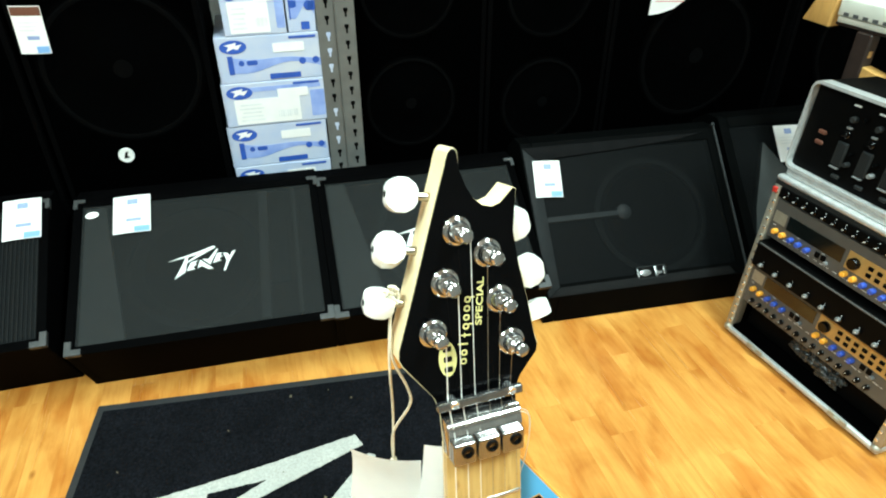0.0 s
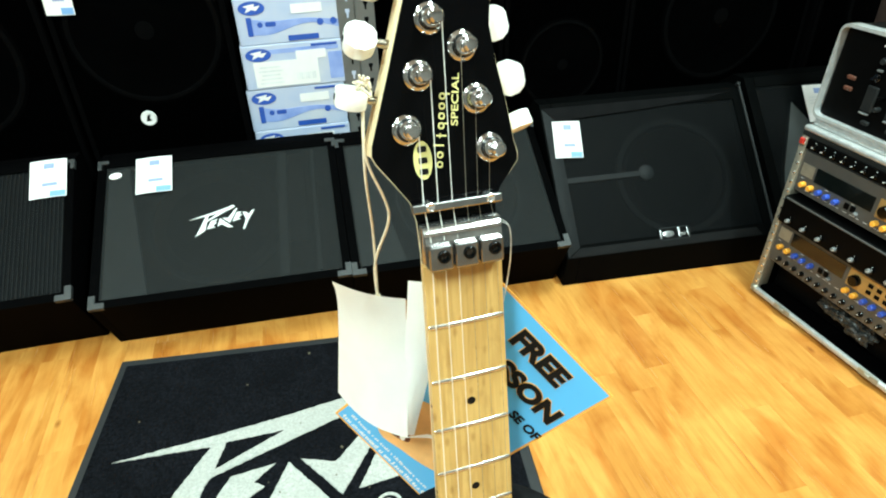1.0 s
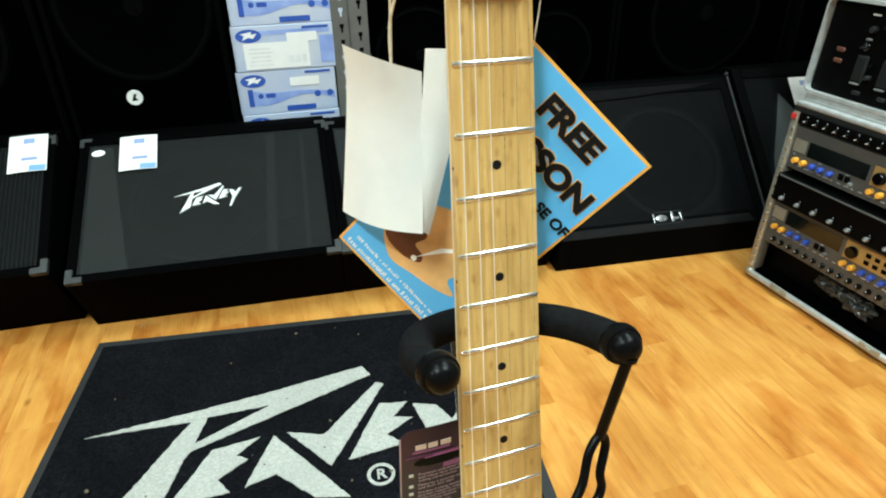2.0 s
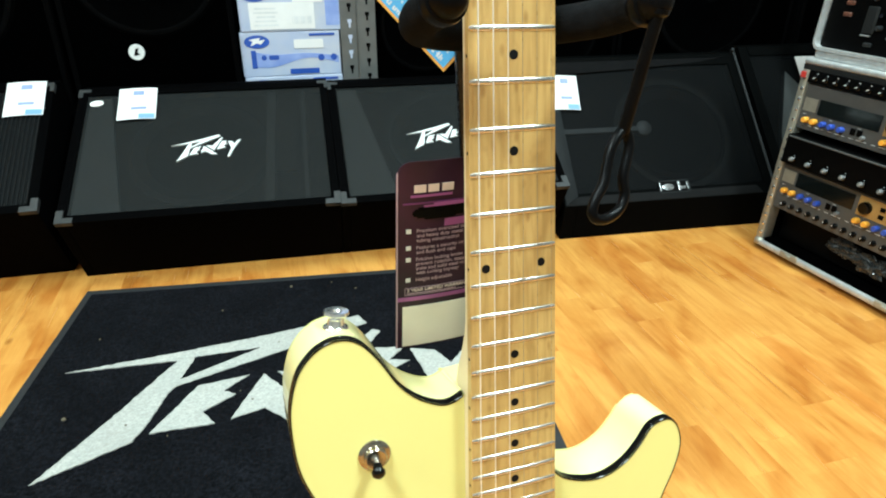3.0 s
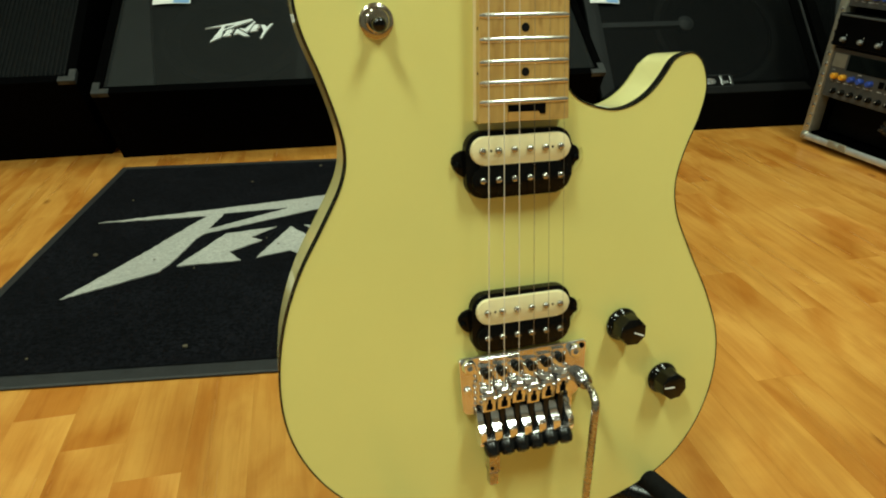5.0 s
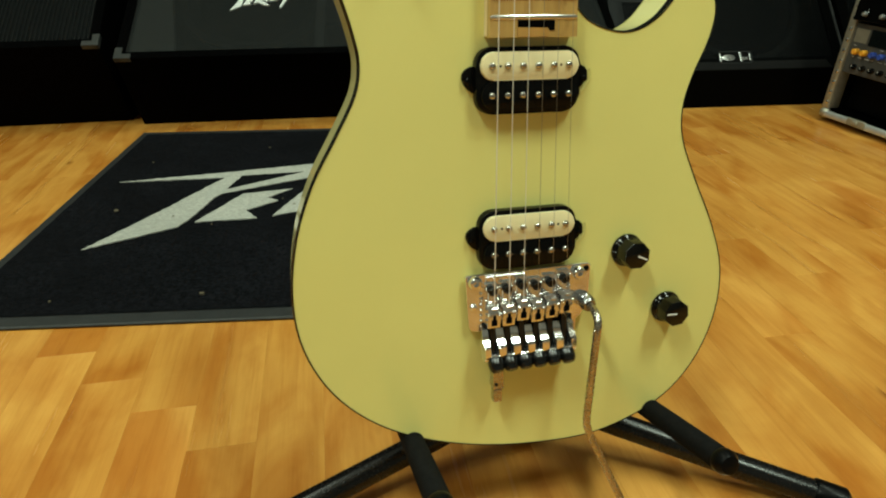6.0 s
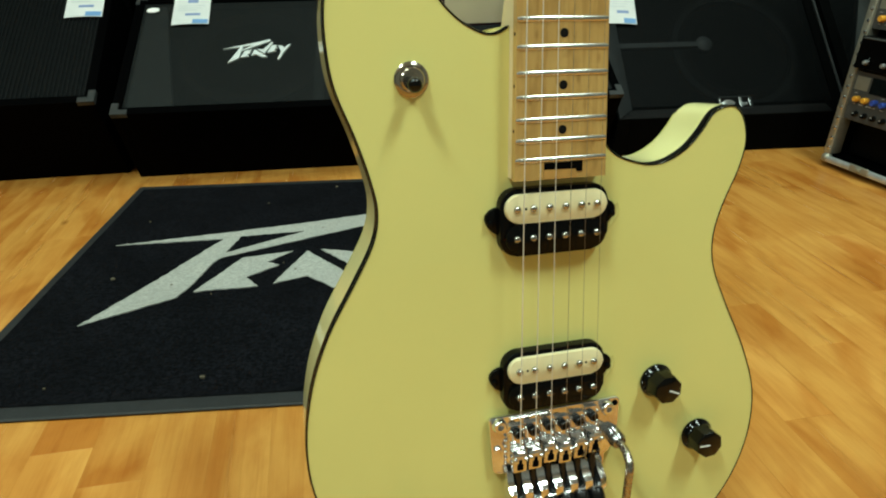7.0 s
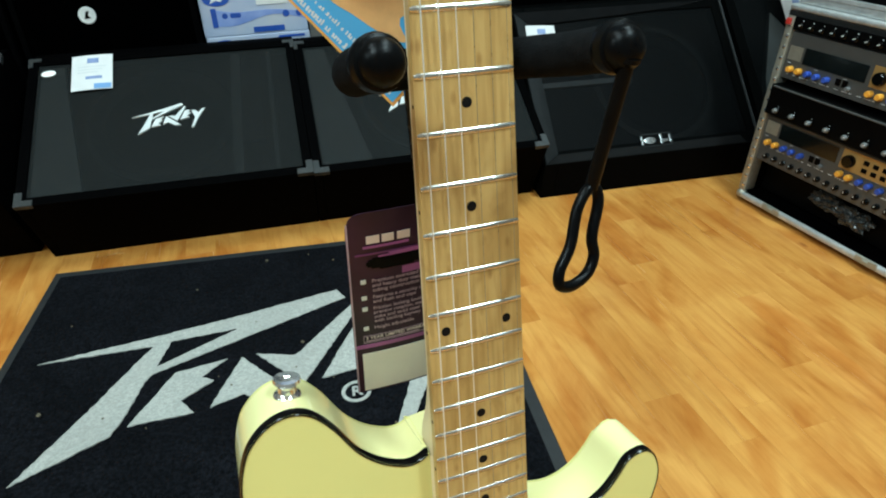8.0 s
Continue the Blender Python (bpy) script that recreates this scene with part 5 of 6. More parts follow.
# ---- stage wedges ----
def woofer(bm, r, m):
    lathe(bm, [(r, 0), (r * 0.99, 0.004), (r * 0.93, 0.009), (r * 0.87, 0.004), (r * 0.84, 0.001), (r * 0.35, -0.035), (r * 0.30, -0.030), (r * 0.2, -0.022), (0, -0.018)], m, 36)


def wedge(m, width, low, top, front, back, label, grille_mat, corners=True, rim=0.020, frame_mat=None, group="stage wedges"):
    """A floor monitor: low and top are the (depth, height) ends of its sloping face."""
    w = thing("stage_wedge", m, label, "speaker", group)
    L, T = Vector(low), Vector(top)
    s = (T - L).normalized()
    nrm = Vector((-s.y, s.x))
    deep = 0.024
    full = [(front, 0.0), (L.x, L.y), (T.x, T.y), (T.x + 0.055, T.y - 0.004), (back, T.y - 0.05), (back, 0.0)]
    if L.x > front:
        full[1] = (L.x, L.y)
    Li, Ti = L - nrm * deep, T - nrm * deep
    cut = [(front, 0.0), (L.x, L.y), tuple(L + s * rim), tuple(L + s * rim - nrm * deep), tuple(T - s * rim - nrm * deep), tuple(T - s * rim), (T.x, T.y), full[3], full[4], full[5]]
    toX = Matrix(((0, 0, 1, 0), (1, 0, 0, 0), (0, 1, 0, 0), (0, 0, 0, 1)))
    bm = BM()
    prism(bm, cut, rim, width - rim, 0, toX)
    prism(bm, full, 0.0, rim, 0.003, toX)
    prism(bm, full, width - rim, width, 0.003, toX)
    part("cabinet", bm, frame_mat or TOLEX, w, "black covered cabinet", smooth=True)
    # places on the sloping face
    S = Vector((0, s.x, s.y))
    N = Vector((0, nrm.x, nrm.y))
    face = frame_of((0, L.x, L.y), (1, 0, 0), S)
    length = (T - L).length
    bm = BM()
    block(bm, rim, width - rim, rim, length - rim, -0.006, -0.004, 0, face)
    gr = part("grille", bm, grille_mat, w, "dark grille")
    if corners:
        for cx in (0, width):
            for cy in (0, length):
                bm = BM()
                sx, sy = (1 if cx == 0 else -1), (1 if cy == 0 else -1)
                big_, thin = (0.034, 0.014) if cy == 0 else (0.026, 0.009)
                block(bm, cx - sx * 0.001, cx + sx * big_, cy - sy * 0.001, cy + sy * thin, -0.010, 0.0018, 0.001, face)
                block(bm, cx - sx * 0.0012, cx + sx * thin, cy - sy * 0.001, cy + sy * big_, -0.010, 0.0020, 0.001, face)
                part("corner_protector", bm, CORNER, w, "worn metal corner")
    return w, face, length, rim


def angular_logo(parent, face, cx, cy, wdt, turn=0.0):
    """Plain white shards in the place of the maker's mark."""
    k = wdt / 0.766
    top = EMBLEM[0] + [(0.292, -0.297), (0.278, -0.362), (0.408, -0.284), (0.2925, -0.2965), (0.2615, -0.3025)]
    m = face @ Matrix.Translation((cx, cy, 0)) @ Matrix.Rotation(radians(turn), 4, "Z")
    bm = BM()
    for sh in [top] + EMBLEM[1:]:
        prism(bm, [((x - 0.452) * k, (y + 0.385) * k * 0.92) for x, y in sh], -0.004, -0.0005, 0, m)
    part("emblem", bm, BADGE, parent, "white angular metal emblem")


def price_tag(m, wdt, hgt, label, style=0, bow=0.002):
    """A card with a blue panel and rows of unreadable print."""
    t = thing("price_tag", m, label, "price tag", "price tags")
    part("tag_sheet", bent_card(wdt, hgt, -bow, 6), PAPER, t)
    part("blue_panel", patch(wdt * 0.56, wdt * 0.97, -hgt * 0.985, -hgt * 0.84, wdt, -bow, 0.0004), TAG_BLUE, t)
    part("price_bar", patch(wdt * 0.35, wdt * 0.75, -hgt * 0.70, -hgt * 0.62, wdt, -bow, 0.0004), INK_BLUE, t)
    if style == 0:
        part("emblem_blot", patch(wdt * 0.38, wdt * 0.66, -hgt * 0.24, -hgt * 0.10, wdt, -bow, 0.0004), INK_BLUE, t)
    else:
        part("heading_panel", patch(wdt * 0.02, wdt * 0.98, -hgt * 0.20, -hgt * 0.02, wdt, -bow, 0.0004), TAG_BROWN, t)
    for i, y in enumerate((0.33, 0.41, 0.49)):
        part("text_bar", patch(wdt * 0.15, wdt * (0.85 - 0.1 * i), -hgt * (y + 0.025), -hgt * y, wdt, -bow, 0.0004), INK_GREY, t)
    return t


# the wide wedge with the emblem
WB = at_shop(-0.445, 1.2975, 0, -2.2)
wb, fb, lb, rb = wedge(WB, 0.592, (0.0, 0.174), (0.356, 0.374), 0.095, 0.41, "black floor monitor wedge with a white angular emblem on its grille", GRILLE)
bm = BM()
woofer(bm, 0.165, fb @ Matrix.Translation((0.285, 0.20, -0.0195)))
part("woofer", bm, CONE, wb, smooth=True)
bm = BM()
band(bm, disc(0.150, 0, 0, 48), disc(0.166, 0, 0, 48), -0.021, -0.016)
bmesh.ops.transform(bm, matrix=fb @ Matrix.Translation((0.285, 0.20, 0)), verts=bm.verts)
part("woofer_ring", bm, BAFFLE_DIM, wb, "dim ring round the cone", smooth=True)
bm = BM()
prism(bm, [(0.024, 0.024), (0.122, 0.024), (0.070, 0.386), (0.024, 0.386)], -0.022, -0.011, 0, fb)
part("baffle_side", bm, BAFFLE_GREY, wb)
bm = BM()
prism(bm, [(0.425, 0.030), (0.447, 0.030), (0.462, 0.385), (0.440, 0.385)], -0.022, -0.010, 0, fb)
prism(bm, [(0.515, 0.030), (0.524, 0.030), (0.532, 0.385), (0.523, 0.385)], -0.022, -0.010, 0, fb)
part("baffle_rib", bm, BAFFLE_RIB, wb)
bm = BM()
prism(bm, [(0.440, 0.12), (0.500, 0.12), (0.505, 0.33), (0.450, 0.33)], -0.022, -0.016, 0, fb)
part("horn", bm, BAFFLE, wb)
angular_logo(wb, fb, 0.2985, 0.198, 0.156, 4.5)
bm = BM()
prism(bm, disc(0.015, 0.0, 0.0, 20, 0.009), -0.004, -0.0015, 0, fb @ Matrix.Translation((0.042, 0.362, 0)) @ Matrix.Rotation(radians(8), 4, "Z"))
part("oval_sticker", bm, PAPER_CREAM, wb, "small pale oval sticker")
m = WB @ fb
price_tag(m @ pose(0.091, 0.404, 0.002, 0, 0, 1), 0.087, 0.108, "white price tag with blue panel on the emblem wedge")
# its neighbour behind the guitar
w2, f2, l2, r2 = wedge(at_shop(0.1478, 1.2755, 0, -2.0), 0.548, (0.0, 0.170), (0.352, 0.369), 0.095, 0.41, "black floor monitor wedge behind the guitar", GRILLE)
bm = BM()
woofer(bm, 0.16, f2 @ Matrix.Translation((0.30, 0.20, -0.0195)))
part("woofer", bm, CONE, w2, smooth=True)
bm = BM()
band(bm, disc(0.150, 0, 0, 48), disc(0.166, 0, 0, 48), -0.021, -0.016)
bmesh.ops.transform(bm, matrix=f2 @ Matrix.Translation((0.300, 0.20, 0)), verts=bm.verts)
part("woofer_ring", bm, BAFFLE_DIM, w2, "dim ring round the cone", smooth=True)
bm = BM()
prism(bm, [(0.024, 0.024), (0.135, 0.024), (0.070, 0.385), (0.024, 0.385)], -0.022, -0.011, 0, f2)
part("baffle_side", bm, BAFFLE_GREY, w2)
angular_logo(w2, f2, 0.2625, 0.196, 0.165, 4)
# the ribbed one
wa, fa, la, ra = wedge(at_shop(-1.062, 1.315), 0.586, (0.0, 0.200), (0.318, 0.398), 0.115, 0.40, "black floor monitor wedge with a ribbed grey grille", GRILLE_RIB)
for i in range(60):
    bm = BM()
    x = 0.026 + i * 0.0091
    rod(bm, fa @ Vector((x, 0.022, -0.0035)), fa @ Vector((x, la - 0.022, -0.0035)), 0.0018, seg=6)
    part("grille_rib", bm, RIB, wa)
bm = BM()
woofer(bm, 0.15, fa @ Matrix.Translation((0.30, 0.18, -0.0195)))
part("woofer", bm, CONE, wa, smooth=True)
m = at_shop(-1.062, 1.315) @ fa
price_tag(m @ pose(0.487, 0.378, 0.003, 0, 0, 1), 0.083, 0.108, "white price tag with blue panel on the ribbed wedge")
# the moulded one with a bar across its face
WC = pose(0.270, 1.464, 0, 0, 0, 14.4)
wc, fc, lc, rc = wedge(WC, 0.604, (-0.012, 0.097), (0.296, 0.409), 0.004, 0.40, "black moulded floor monitor with a horizontal bar across its grille", GRILLE_DARK, False, 0.034, PLASTIC_DARK)
bm = BM()
woofer(bm, 0.150, fc @ Matrix.Translation((0.352, 0.200, -0.0195)))
part("woofer", bm, CONE, wc, smooth=True)
bm = BM()
block(bm, 0.034, 0.265, 0.205, 0.222, -0.016, -0.002, 0.002, fc)
lathe(bm, [(0.022, -0.02), (0.022, -0.004), (0.016, 0.0), (0, 0.001)], fc @ Matrix.Translation((0.268, 0.215, 0)), 20)
part("cross_bar", bm, BORDER_DARK, wc, "dark grey bar across the grille", smooth=True)
bm = BM()
prism(bm, [(0.004, 0.002), (0.040, 0.026), (0.040, 0.385), (0.004, 0.425)], -0.006, 0.0015, 0.001, fc)
part("side_border", bm, BORDER_DARK, wc, "dark grey side border", smooth=True)
bm = BM()
prism(bm, [(0.0045, 0.0015), (0.560, 0.0015), (0.545, 0.025), (0.0405, 0.025)], -0.006, 0.0015, 0.001, fc)
part("bottom_border", bm, BAFFLE, wc, smooth=True)
bm = BM()
prism(bm, [(0.0045, 0.4255), (0.0405, 0.3855), (0.300, 0.3985), (0.480, 0.412), (0.560, 0.4255)], -0.006, 0.0015, 0.001, fc)
part("top_border", bm, CONE, wc, smooth=True)
bm = BM()
band(bm, disc(0.152, 0, 0, 48), disc(0.168, 0, 0, 48), -0.018, -0.012)
bmesh.ops.transform(bm, matrix=fc @ Matrix.Translation((0.352, 0.200, 0)), verts=bm.verts)
part("woofer_ring", bm, BAFFLE_DIM, wc, "dim ring round the cone", smooth=True)
bm = BM()
prism(bm, stadium(0.088, 0.034, 0.308, 0.036, 0.006, 3), -0.004, 0.0018, 0.001, fc)
bdg = part("maker_badge", bm, PANEL_BLACK, wc, "small dark badge with silver shapes")
bm = BM()
band(bm, stadium(0.084, 0.030, 0, 0, 0.005, 3), stadium(0.088, 0.034, 0, 0, 0.006, 3), 0.0018, 0.0026)
bmesh.ops.transform(bm, matrix=fc @ Matrix.Translation((0.308, 0.036, 0)), verts=bm.verts)
part("badge_rim", bm, BORDER, bdg)
bm = BM()
prism(bm, disc(0.017, 0.290, 0.035, 18, 0.009), 0.0018, 0.0030, 0.0006, fc)
prism(bm, stadium(0.007, 0.027, 0.322, 0.037, 0.002, 2), 0.0018, 0.0030, 0.0006, fc)
prism(bm, stadium(0.018, 0.008, 0.331, 0.032, 0.002, 2), 0.0018, 0.0029, 0.0006, fc)
prism(bm, stadium(0.004, 0.024, 0.269, 0.036, 0.001, 2), 0.0018, 0.0029, 0.0006, fc)
prism(bm, stadium(0.004, 0.022, 0.346, 0.036, 0.001, 2), 0.0018, 0.0029, 0.0006, fc)
part("badge_mark", bm, BADGE_STEEL, bdg, "silver badge shapes", smooth=True)
bm = BM()
rod(bm, fc @ Vector((0.596, 0.01, 0.002)), fc @ Vector((0.596, lc + 0.01, 0.004)), 0.0035, seg=8)
lathe(bm, [(0, 0), (0.005, 0.001), (0.005, 0.012), (0, 0.014)], fc @ Matrix.Translation((0.592, lc + 0.006, 0)), 12)
part("side_trim", bm, BORDER, wc, "grey side trim")
price_tag(WC @ fc @ pose(0.026, 0.385, 0.003, 0, 0, -4), 0.078, 0.106, "white price tag with blue panel on the moulded wedge")
# one more beside the rack
WD = at_shop(1.345, 1.300, 0, -3)
wd, fd, ld, rd_ = wedge(WD, 0.56, (0.0, 0.110), (0.300, 0.420), 0.02, 0.42, "black moulded floor monitor standing behind the rack", GRILLE_DARK, False, 0.03, PLASTIC_DARK)
bm = BM()
prism(bm, [(0.035, 0.060), (0.26, 0.060), (0.225, 0.200), (0.131, 0.345), (0.100, 0.260), (0.058, 0.150)], -0.02, -0.002, 0, fd)
part("horn_panel", bm, BAFFLE_RIB, wd, "grey horn panel")
price_tag(WD @ fd @ pose(0.173, 0.390, 0.004, 0, 0, -2), 0.085, 0.115, "white price tag on the wedge behind the rack")


# ---- speaker cabinets ----
def cabinet(m, wdt, hgt, dep, label, cones, badge=False):
    c = thing("speaker_cabinet", m, label, "speaker", "stacked speaker cabinets")
    bm = BM()
    block(bm, 0, wdt, 0.012, dep, 0, hgt, 0.004)
    block(bm, 0, 0.014, 0, 0.013, 0, hgt, 0.002)
    block(bm, wdt - 0.014, wdt, 0, 0.013, 0, hgt, 0.002)
    block(bm, 0.014, wdt - 0.014, 0, 0.013, 0, 0.014, 0.002)
    block(bm, 0.014, wdt - 0.014, 0, 0.013, hgt - 0.014, hgt, 0.002)
    part("cabinet", bm, TOLEX, c, smooth=True)
    fr = frame_of((0, 0, 0), (1, 0, 0), (0, 0, 1))
    for cx, cz, r in cones:
        bm = BM()
        lathe(bm, [(r, -0.011), (r, -0.004), (r * 0.95, -0.001), (r * 0.90, -0.001), (r * 0.86, -0.006), (r * 0.42, -0.0095), (r * 0.36, -0.006), (r * 0.2, -0.002), (0, -0.001)], fr @ Matrix.Translation((cx, cz, 0)), 40)
        part("woofer", bm, CONE, c, "dark paper speaker cone", smooth=True)
    bm = BM()
    block(bm, 0.014, wdt - 0.014, 0.0006, 0.0016, 0.014, hgt - 0.014)
    part("grille", bm, GRILLE_CAB, c)
    return c


big = cabinet(at_shop(-0.462, 1.735), 0.405, 1.15, 0.40, "tall black speaker cabinet with round silver badge", [(0.207, 0.665, 0.185), (0.207, 1.02, 0.06)])
bm = BM()
lathe(bm, [(0, 0.0), (0.0195, 0.0), (0.0190, 0.004), (0.0155, 0.0046), (0.0150, 0.0036), (0, 0.0036)], frame_of((0.160, -0.0005, 0.447), (1, 0, 0), (0, 0, 1)), 28)
rb_ = part("round_badge", bm, BADGE, big, "round white badge", smooth=True)
bm = BM()
prism(bm, [(-0.007, -0.008), (-0.001, 0.009), (0.007, 0.010), (0.002, 0.0), (0.008, -0.006)], 0.0036, 0.0044, 0, frame_of((0.160, -0.0005, 0.447), (1, 0, 0), (0, 0, 1)))
part("badge_mark", bm, PANEL_BLACK, rb_)
price_tag(at_shop(-0.462, 1.735) @ frame_of((0.012, -0.004, 0.822), (1, 0, -0.05), (0.05, 0, 1)), 0.062, 0.105, "white price tag with brown heading on the tall cabinet", 1)
cabinet(at_shop(-0.98, 1.735), 0.505, 1.15, 0.40, "tall black speaker cabinet with closed grille", [(0.25, 0.62, 0.19)])
cabinet(at_shop(0.300, 1.800), 0.385, 1.20, 0.42, "tall black twin-cone speaker cabinet", [(0.165, 0.485, 0.135), (0.165, 0.80, 0.135)])
cabinet(at_shop(0.690, 1.800), 0.385, 1.20, 0.42, "tall black twin-cone speaker cabinet", [(0.185, 0.450, 0.135), (0.185, 0.775, 0.135)])
cabinet(at_shop(1.080, 1.800), 0.62, 1.10, 0.45, "wide black speaker cabinet with closed grille", [(0.31, 0.55, 0.20)])
cabinet(at_shop(1.720, 1.780), 0.62, 1.10, 0.45, "wide black speaker cabinet with closed grille", [(0.31, 0.55, 0.20)])
sheet = thing("paper_sheet", at_shop(1.198, 1.796, 0.832) @ frame_of((0, 0, 0), (1, 0, -0.05), (0.05, 0, 1)), "white paper sheet on a black cabinet", "paper")
bm = BM()
prism(bm, [(0, 0), (0.16, 0), (0.155, -0.050), (0.125, -0.095), (0.080, -0.128), (0.035, -0.142), (0, -0.146)], 0.0, 0.0006)
part("sheet", bm, PAPER, sheet)
bm = BM()
block(bm, 0.015, 0.11, -0.108, -0.106, 0.0006, 0.0009)
part("text_bar", bm, RED, sheet)


# ---- cartons and slotted upright ----
def carton(m, wdt, hgt, dep, label, seed):
    c = thing("carton", m, label, "box", "stacked cartons")
    bm = BM()
    block(bm, 0, wdt, 0, dep, 0, hgt, 0.0025, None, 2)
    part("box", bm, CARTON_WHITE, c)
    fr = frame_of((0, 0, 0), (1, 0, 0), (0, 0, 1))
    bm = BM()
    wave = [(x * wdt, hgt * (0.30 + 0.10 * math.sin(3 + 7 * x))) for x in [0.10 + 0.88 * i / 12 for i in range(13)]]
    top = [(x, y + hgt * (0.22 + 0.12 * math.sin(x / wdt * 5 + seed))) for x, y in wave]
    if seed % 2:
        prism(bm, wave + top[::-1], 0.0, 0.0007, 0, fr)
    else:
        prism(bm, stadium(wdt * 0.14, hgt * 0.62, wdt * 0.92, hgt * 0.42, 0.003, 2), 0.0, 0.0007, 0, fr)
        prism(bm, stadium(wdt * 0.82, hgt * 0.10, wdt * 0.55, hgt * 0.84, 0.002, 2), 0.0, 0.0007, 0, fr)
    part("blue_print", bm, CARTON_BLUE, c, "pale blue printed wave")
    bm = BM()
    prism(bm, disc(wdt * 0.125, wdt * 0.165, hgt * 0.79, 26, hgt * 0.145), 0.0007, 0.0013, 0, fr)
    ov = part("oval_emblem", bm, CARTON_DEEP, c, "deep blue oval emblem")
    bm = BM()
    prism(bm, [(wdt * 0.085, hgt * 0.84), (wdt * 0.20, hgt * 0.88), (wdt * 0.19, hgt * 0.82), (wdt * 0.25, hgt * 0.84), (wdt * 0.205, hgt * 0.73), (wdt * 0.165, hgt * 0.76), (wdt * 0.10, hgt * 0.70), (wdt * 0.125, hgt * 0.80)], 0.0013, 0.0017, 0, fr)
    part("emblem_mark", bm, PAPER, ov)
    if seed % 2:
        bm = BM()
        for x in (0.80, 0.93):
            prism(bm, disc(hgt * 0.075, wdt * x, hgt * 0.40, 16), 0.0007, 0.0013, 0, fr)
        prism(bm, stadium(wdt * 0.05, hgt * 0.40, wdt * 0.12, hgt * 0.40, 0.001, 2), 0.0007, 0.0012, 0, fr)
        prism(bm, stadium(wdt * 0.30, hgt * 0.12, wdt * 0.62, hgt * 0.10, 0.002, 2), 0.0007, 0.0012, 0, fr)
        prism(bm, disc(hgt * 0.06, wdt * 0.22, hgt * 0.43, 14), 0.0007, 0.0012, 0, fr)
        prism(bm, stadium(wdt * 0.10, hgt * 0.10, wdt * 0.32, hgt * 0.43, 0.003, 2), 0.0007, 0.0012, 0, fr)
        part("dial_print", bm, CARTON_DEEP, c, "blue printed dials")
    else:
        bm = BM()
        prism(bm, stadium(wdt * 0.64, hgt * 0.58, wdt * 0.42, hgt * 0.34, 0.002, 2), 0.0007, 0.0012, 0, fr)
        lab = part("shipping_label", bm, PAPER, c, "white shipping label")
        bm = BM()
        for i in range(5):
            prism(bm, stadium(wdt * (0.24 - 0.03 * (i % 3)), hgt * 0.035, wdt * 0.26, hgt * (0.14 + 0.09 * i), 0.0003, 1), 0.0012, 0.0015, 0, fr)
        for i in range(9):
            prism(bm, stadium(wdt * (0.008 + 0.006 * (i % 3)), hgt * 0.16, wdt * (0.52 + 0.022 * i), hgt * 0.24, 0.0002, 1), 0.0012, 0.0015, 0, fr)
        tagged(part("print_bar", bm, INK_GREY, lab), kind="stuff")
    bm = BM()
    prism(bm, stadium(wdt * 0.30, hgt * 0.20, wdt * 0.68, hgt * 0.72, 0.002, 2), 0.0012, 0.0016, 0, fr)
    part("paper_label", bm, PAPER, c)
    bm = BM()
    prism(bm, stadium(wdt * 0.26, hgt * 0.05, wdt * 0.82, hgt * 0.92, 0.0006, 1), 0.0013, 0.0016, 0, fr)
    part("text_bar", bm, CARTON_DEEP, c)
    return c


HBOX = 0.1165
for i in range(6):
    carton(at_shop(-0.048 + (0.003, -0.006, 0.0, -0.002, 0.004, 0.008)[i], 1.752 + 0.002 * (i % 2), 0.018 + HBOX * i), 0.262, HBOX - 0.0006, 0.26, "white and blue equipment carton in a stack", (1, 0, 1, 1, 0, 1)[i])
carton(at_shop(-0.010, 1.754, 0.018 + HBOX * 6), 0.150, 0.13, 0.24, "pale carton with shipping label on the stack", 0)
carton(at_shop(0.144, 1.756, 0.018 + HBOX * 6), 0.070, 0.16, 0.24, "small blue carton on the stack", 1)
bm = BM()
block(bm, -0.056, 0.222, 0.0, 0.28, 0.0, 0.018, 0.002)
solo("pallet_board", bm, TOLEX, at_shop(0, 1.745), "low black board under the cartons", "board")
up = thing("shelf_upright", at_shop(0.216, 1.752), "grey slotted steel shelf upright", "shelf post")
bm = BM()
block(bm, 0.0, 0.046, 0.0, 0.0025, 0.0, 1.35, 0.0006)
part("flange", bm, UPRIGHT, up, "grey painted steel flange")
bm = BM()
block(bm, 0.046, 0.0495, -0.006, 0.040, 0.0, 1.35, 0.0006)
part("web", bm, UPRIGHT, up)
bm = BM()
block(bm, 0.0495, 0.096, -0.006, -0.0035, 0.0, 1.35, 0.0006)
part("flange", bm, UPRIGHT, up)
for cx, y, off in ((0.026, 0.0, 0.0), (0.0735, -0.006, 0.018)):
    for i in range(30):
        z = 0.30 + 0.0405 * i + off
        bm = BM()
        fr = frame_of((cx, y, z), (1, 0, 0), (0, 0, 1))
        prism(bm, [(-0.0055, 0.0), (-0.0055, 0.008), (0.0055, 0.008), (0.0055, 0.0), (0.0028, -0.003), (0.0022, -0.014), (-0.0022, -0.014), (-0.0028, -0.003)], -0.001, 0.0006, 0, fr)
        part("slot", bm, CARTON_WHITE if cx < 0.05 and (i * 7) % 5 in (0, 1, 3) else SLOT, up, "" if i else "keyhole slot")

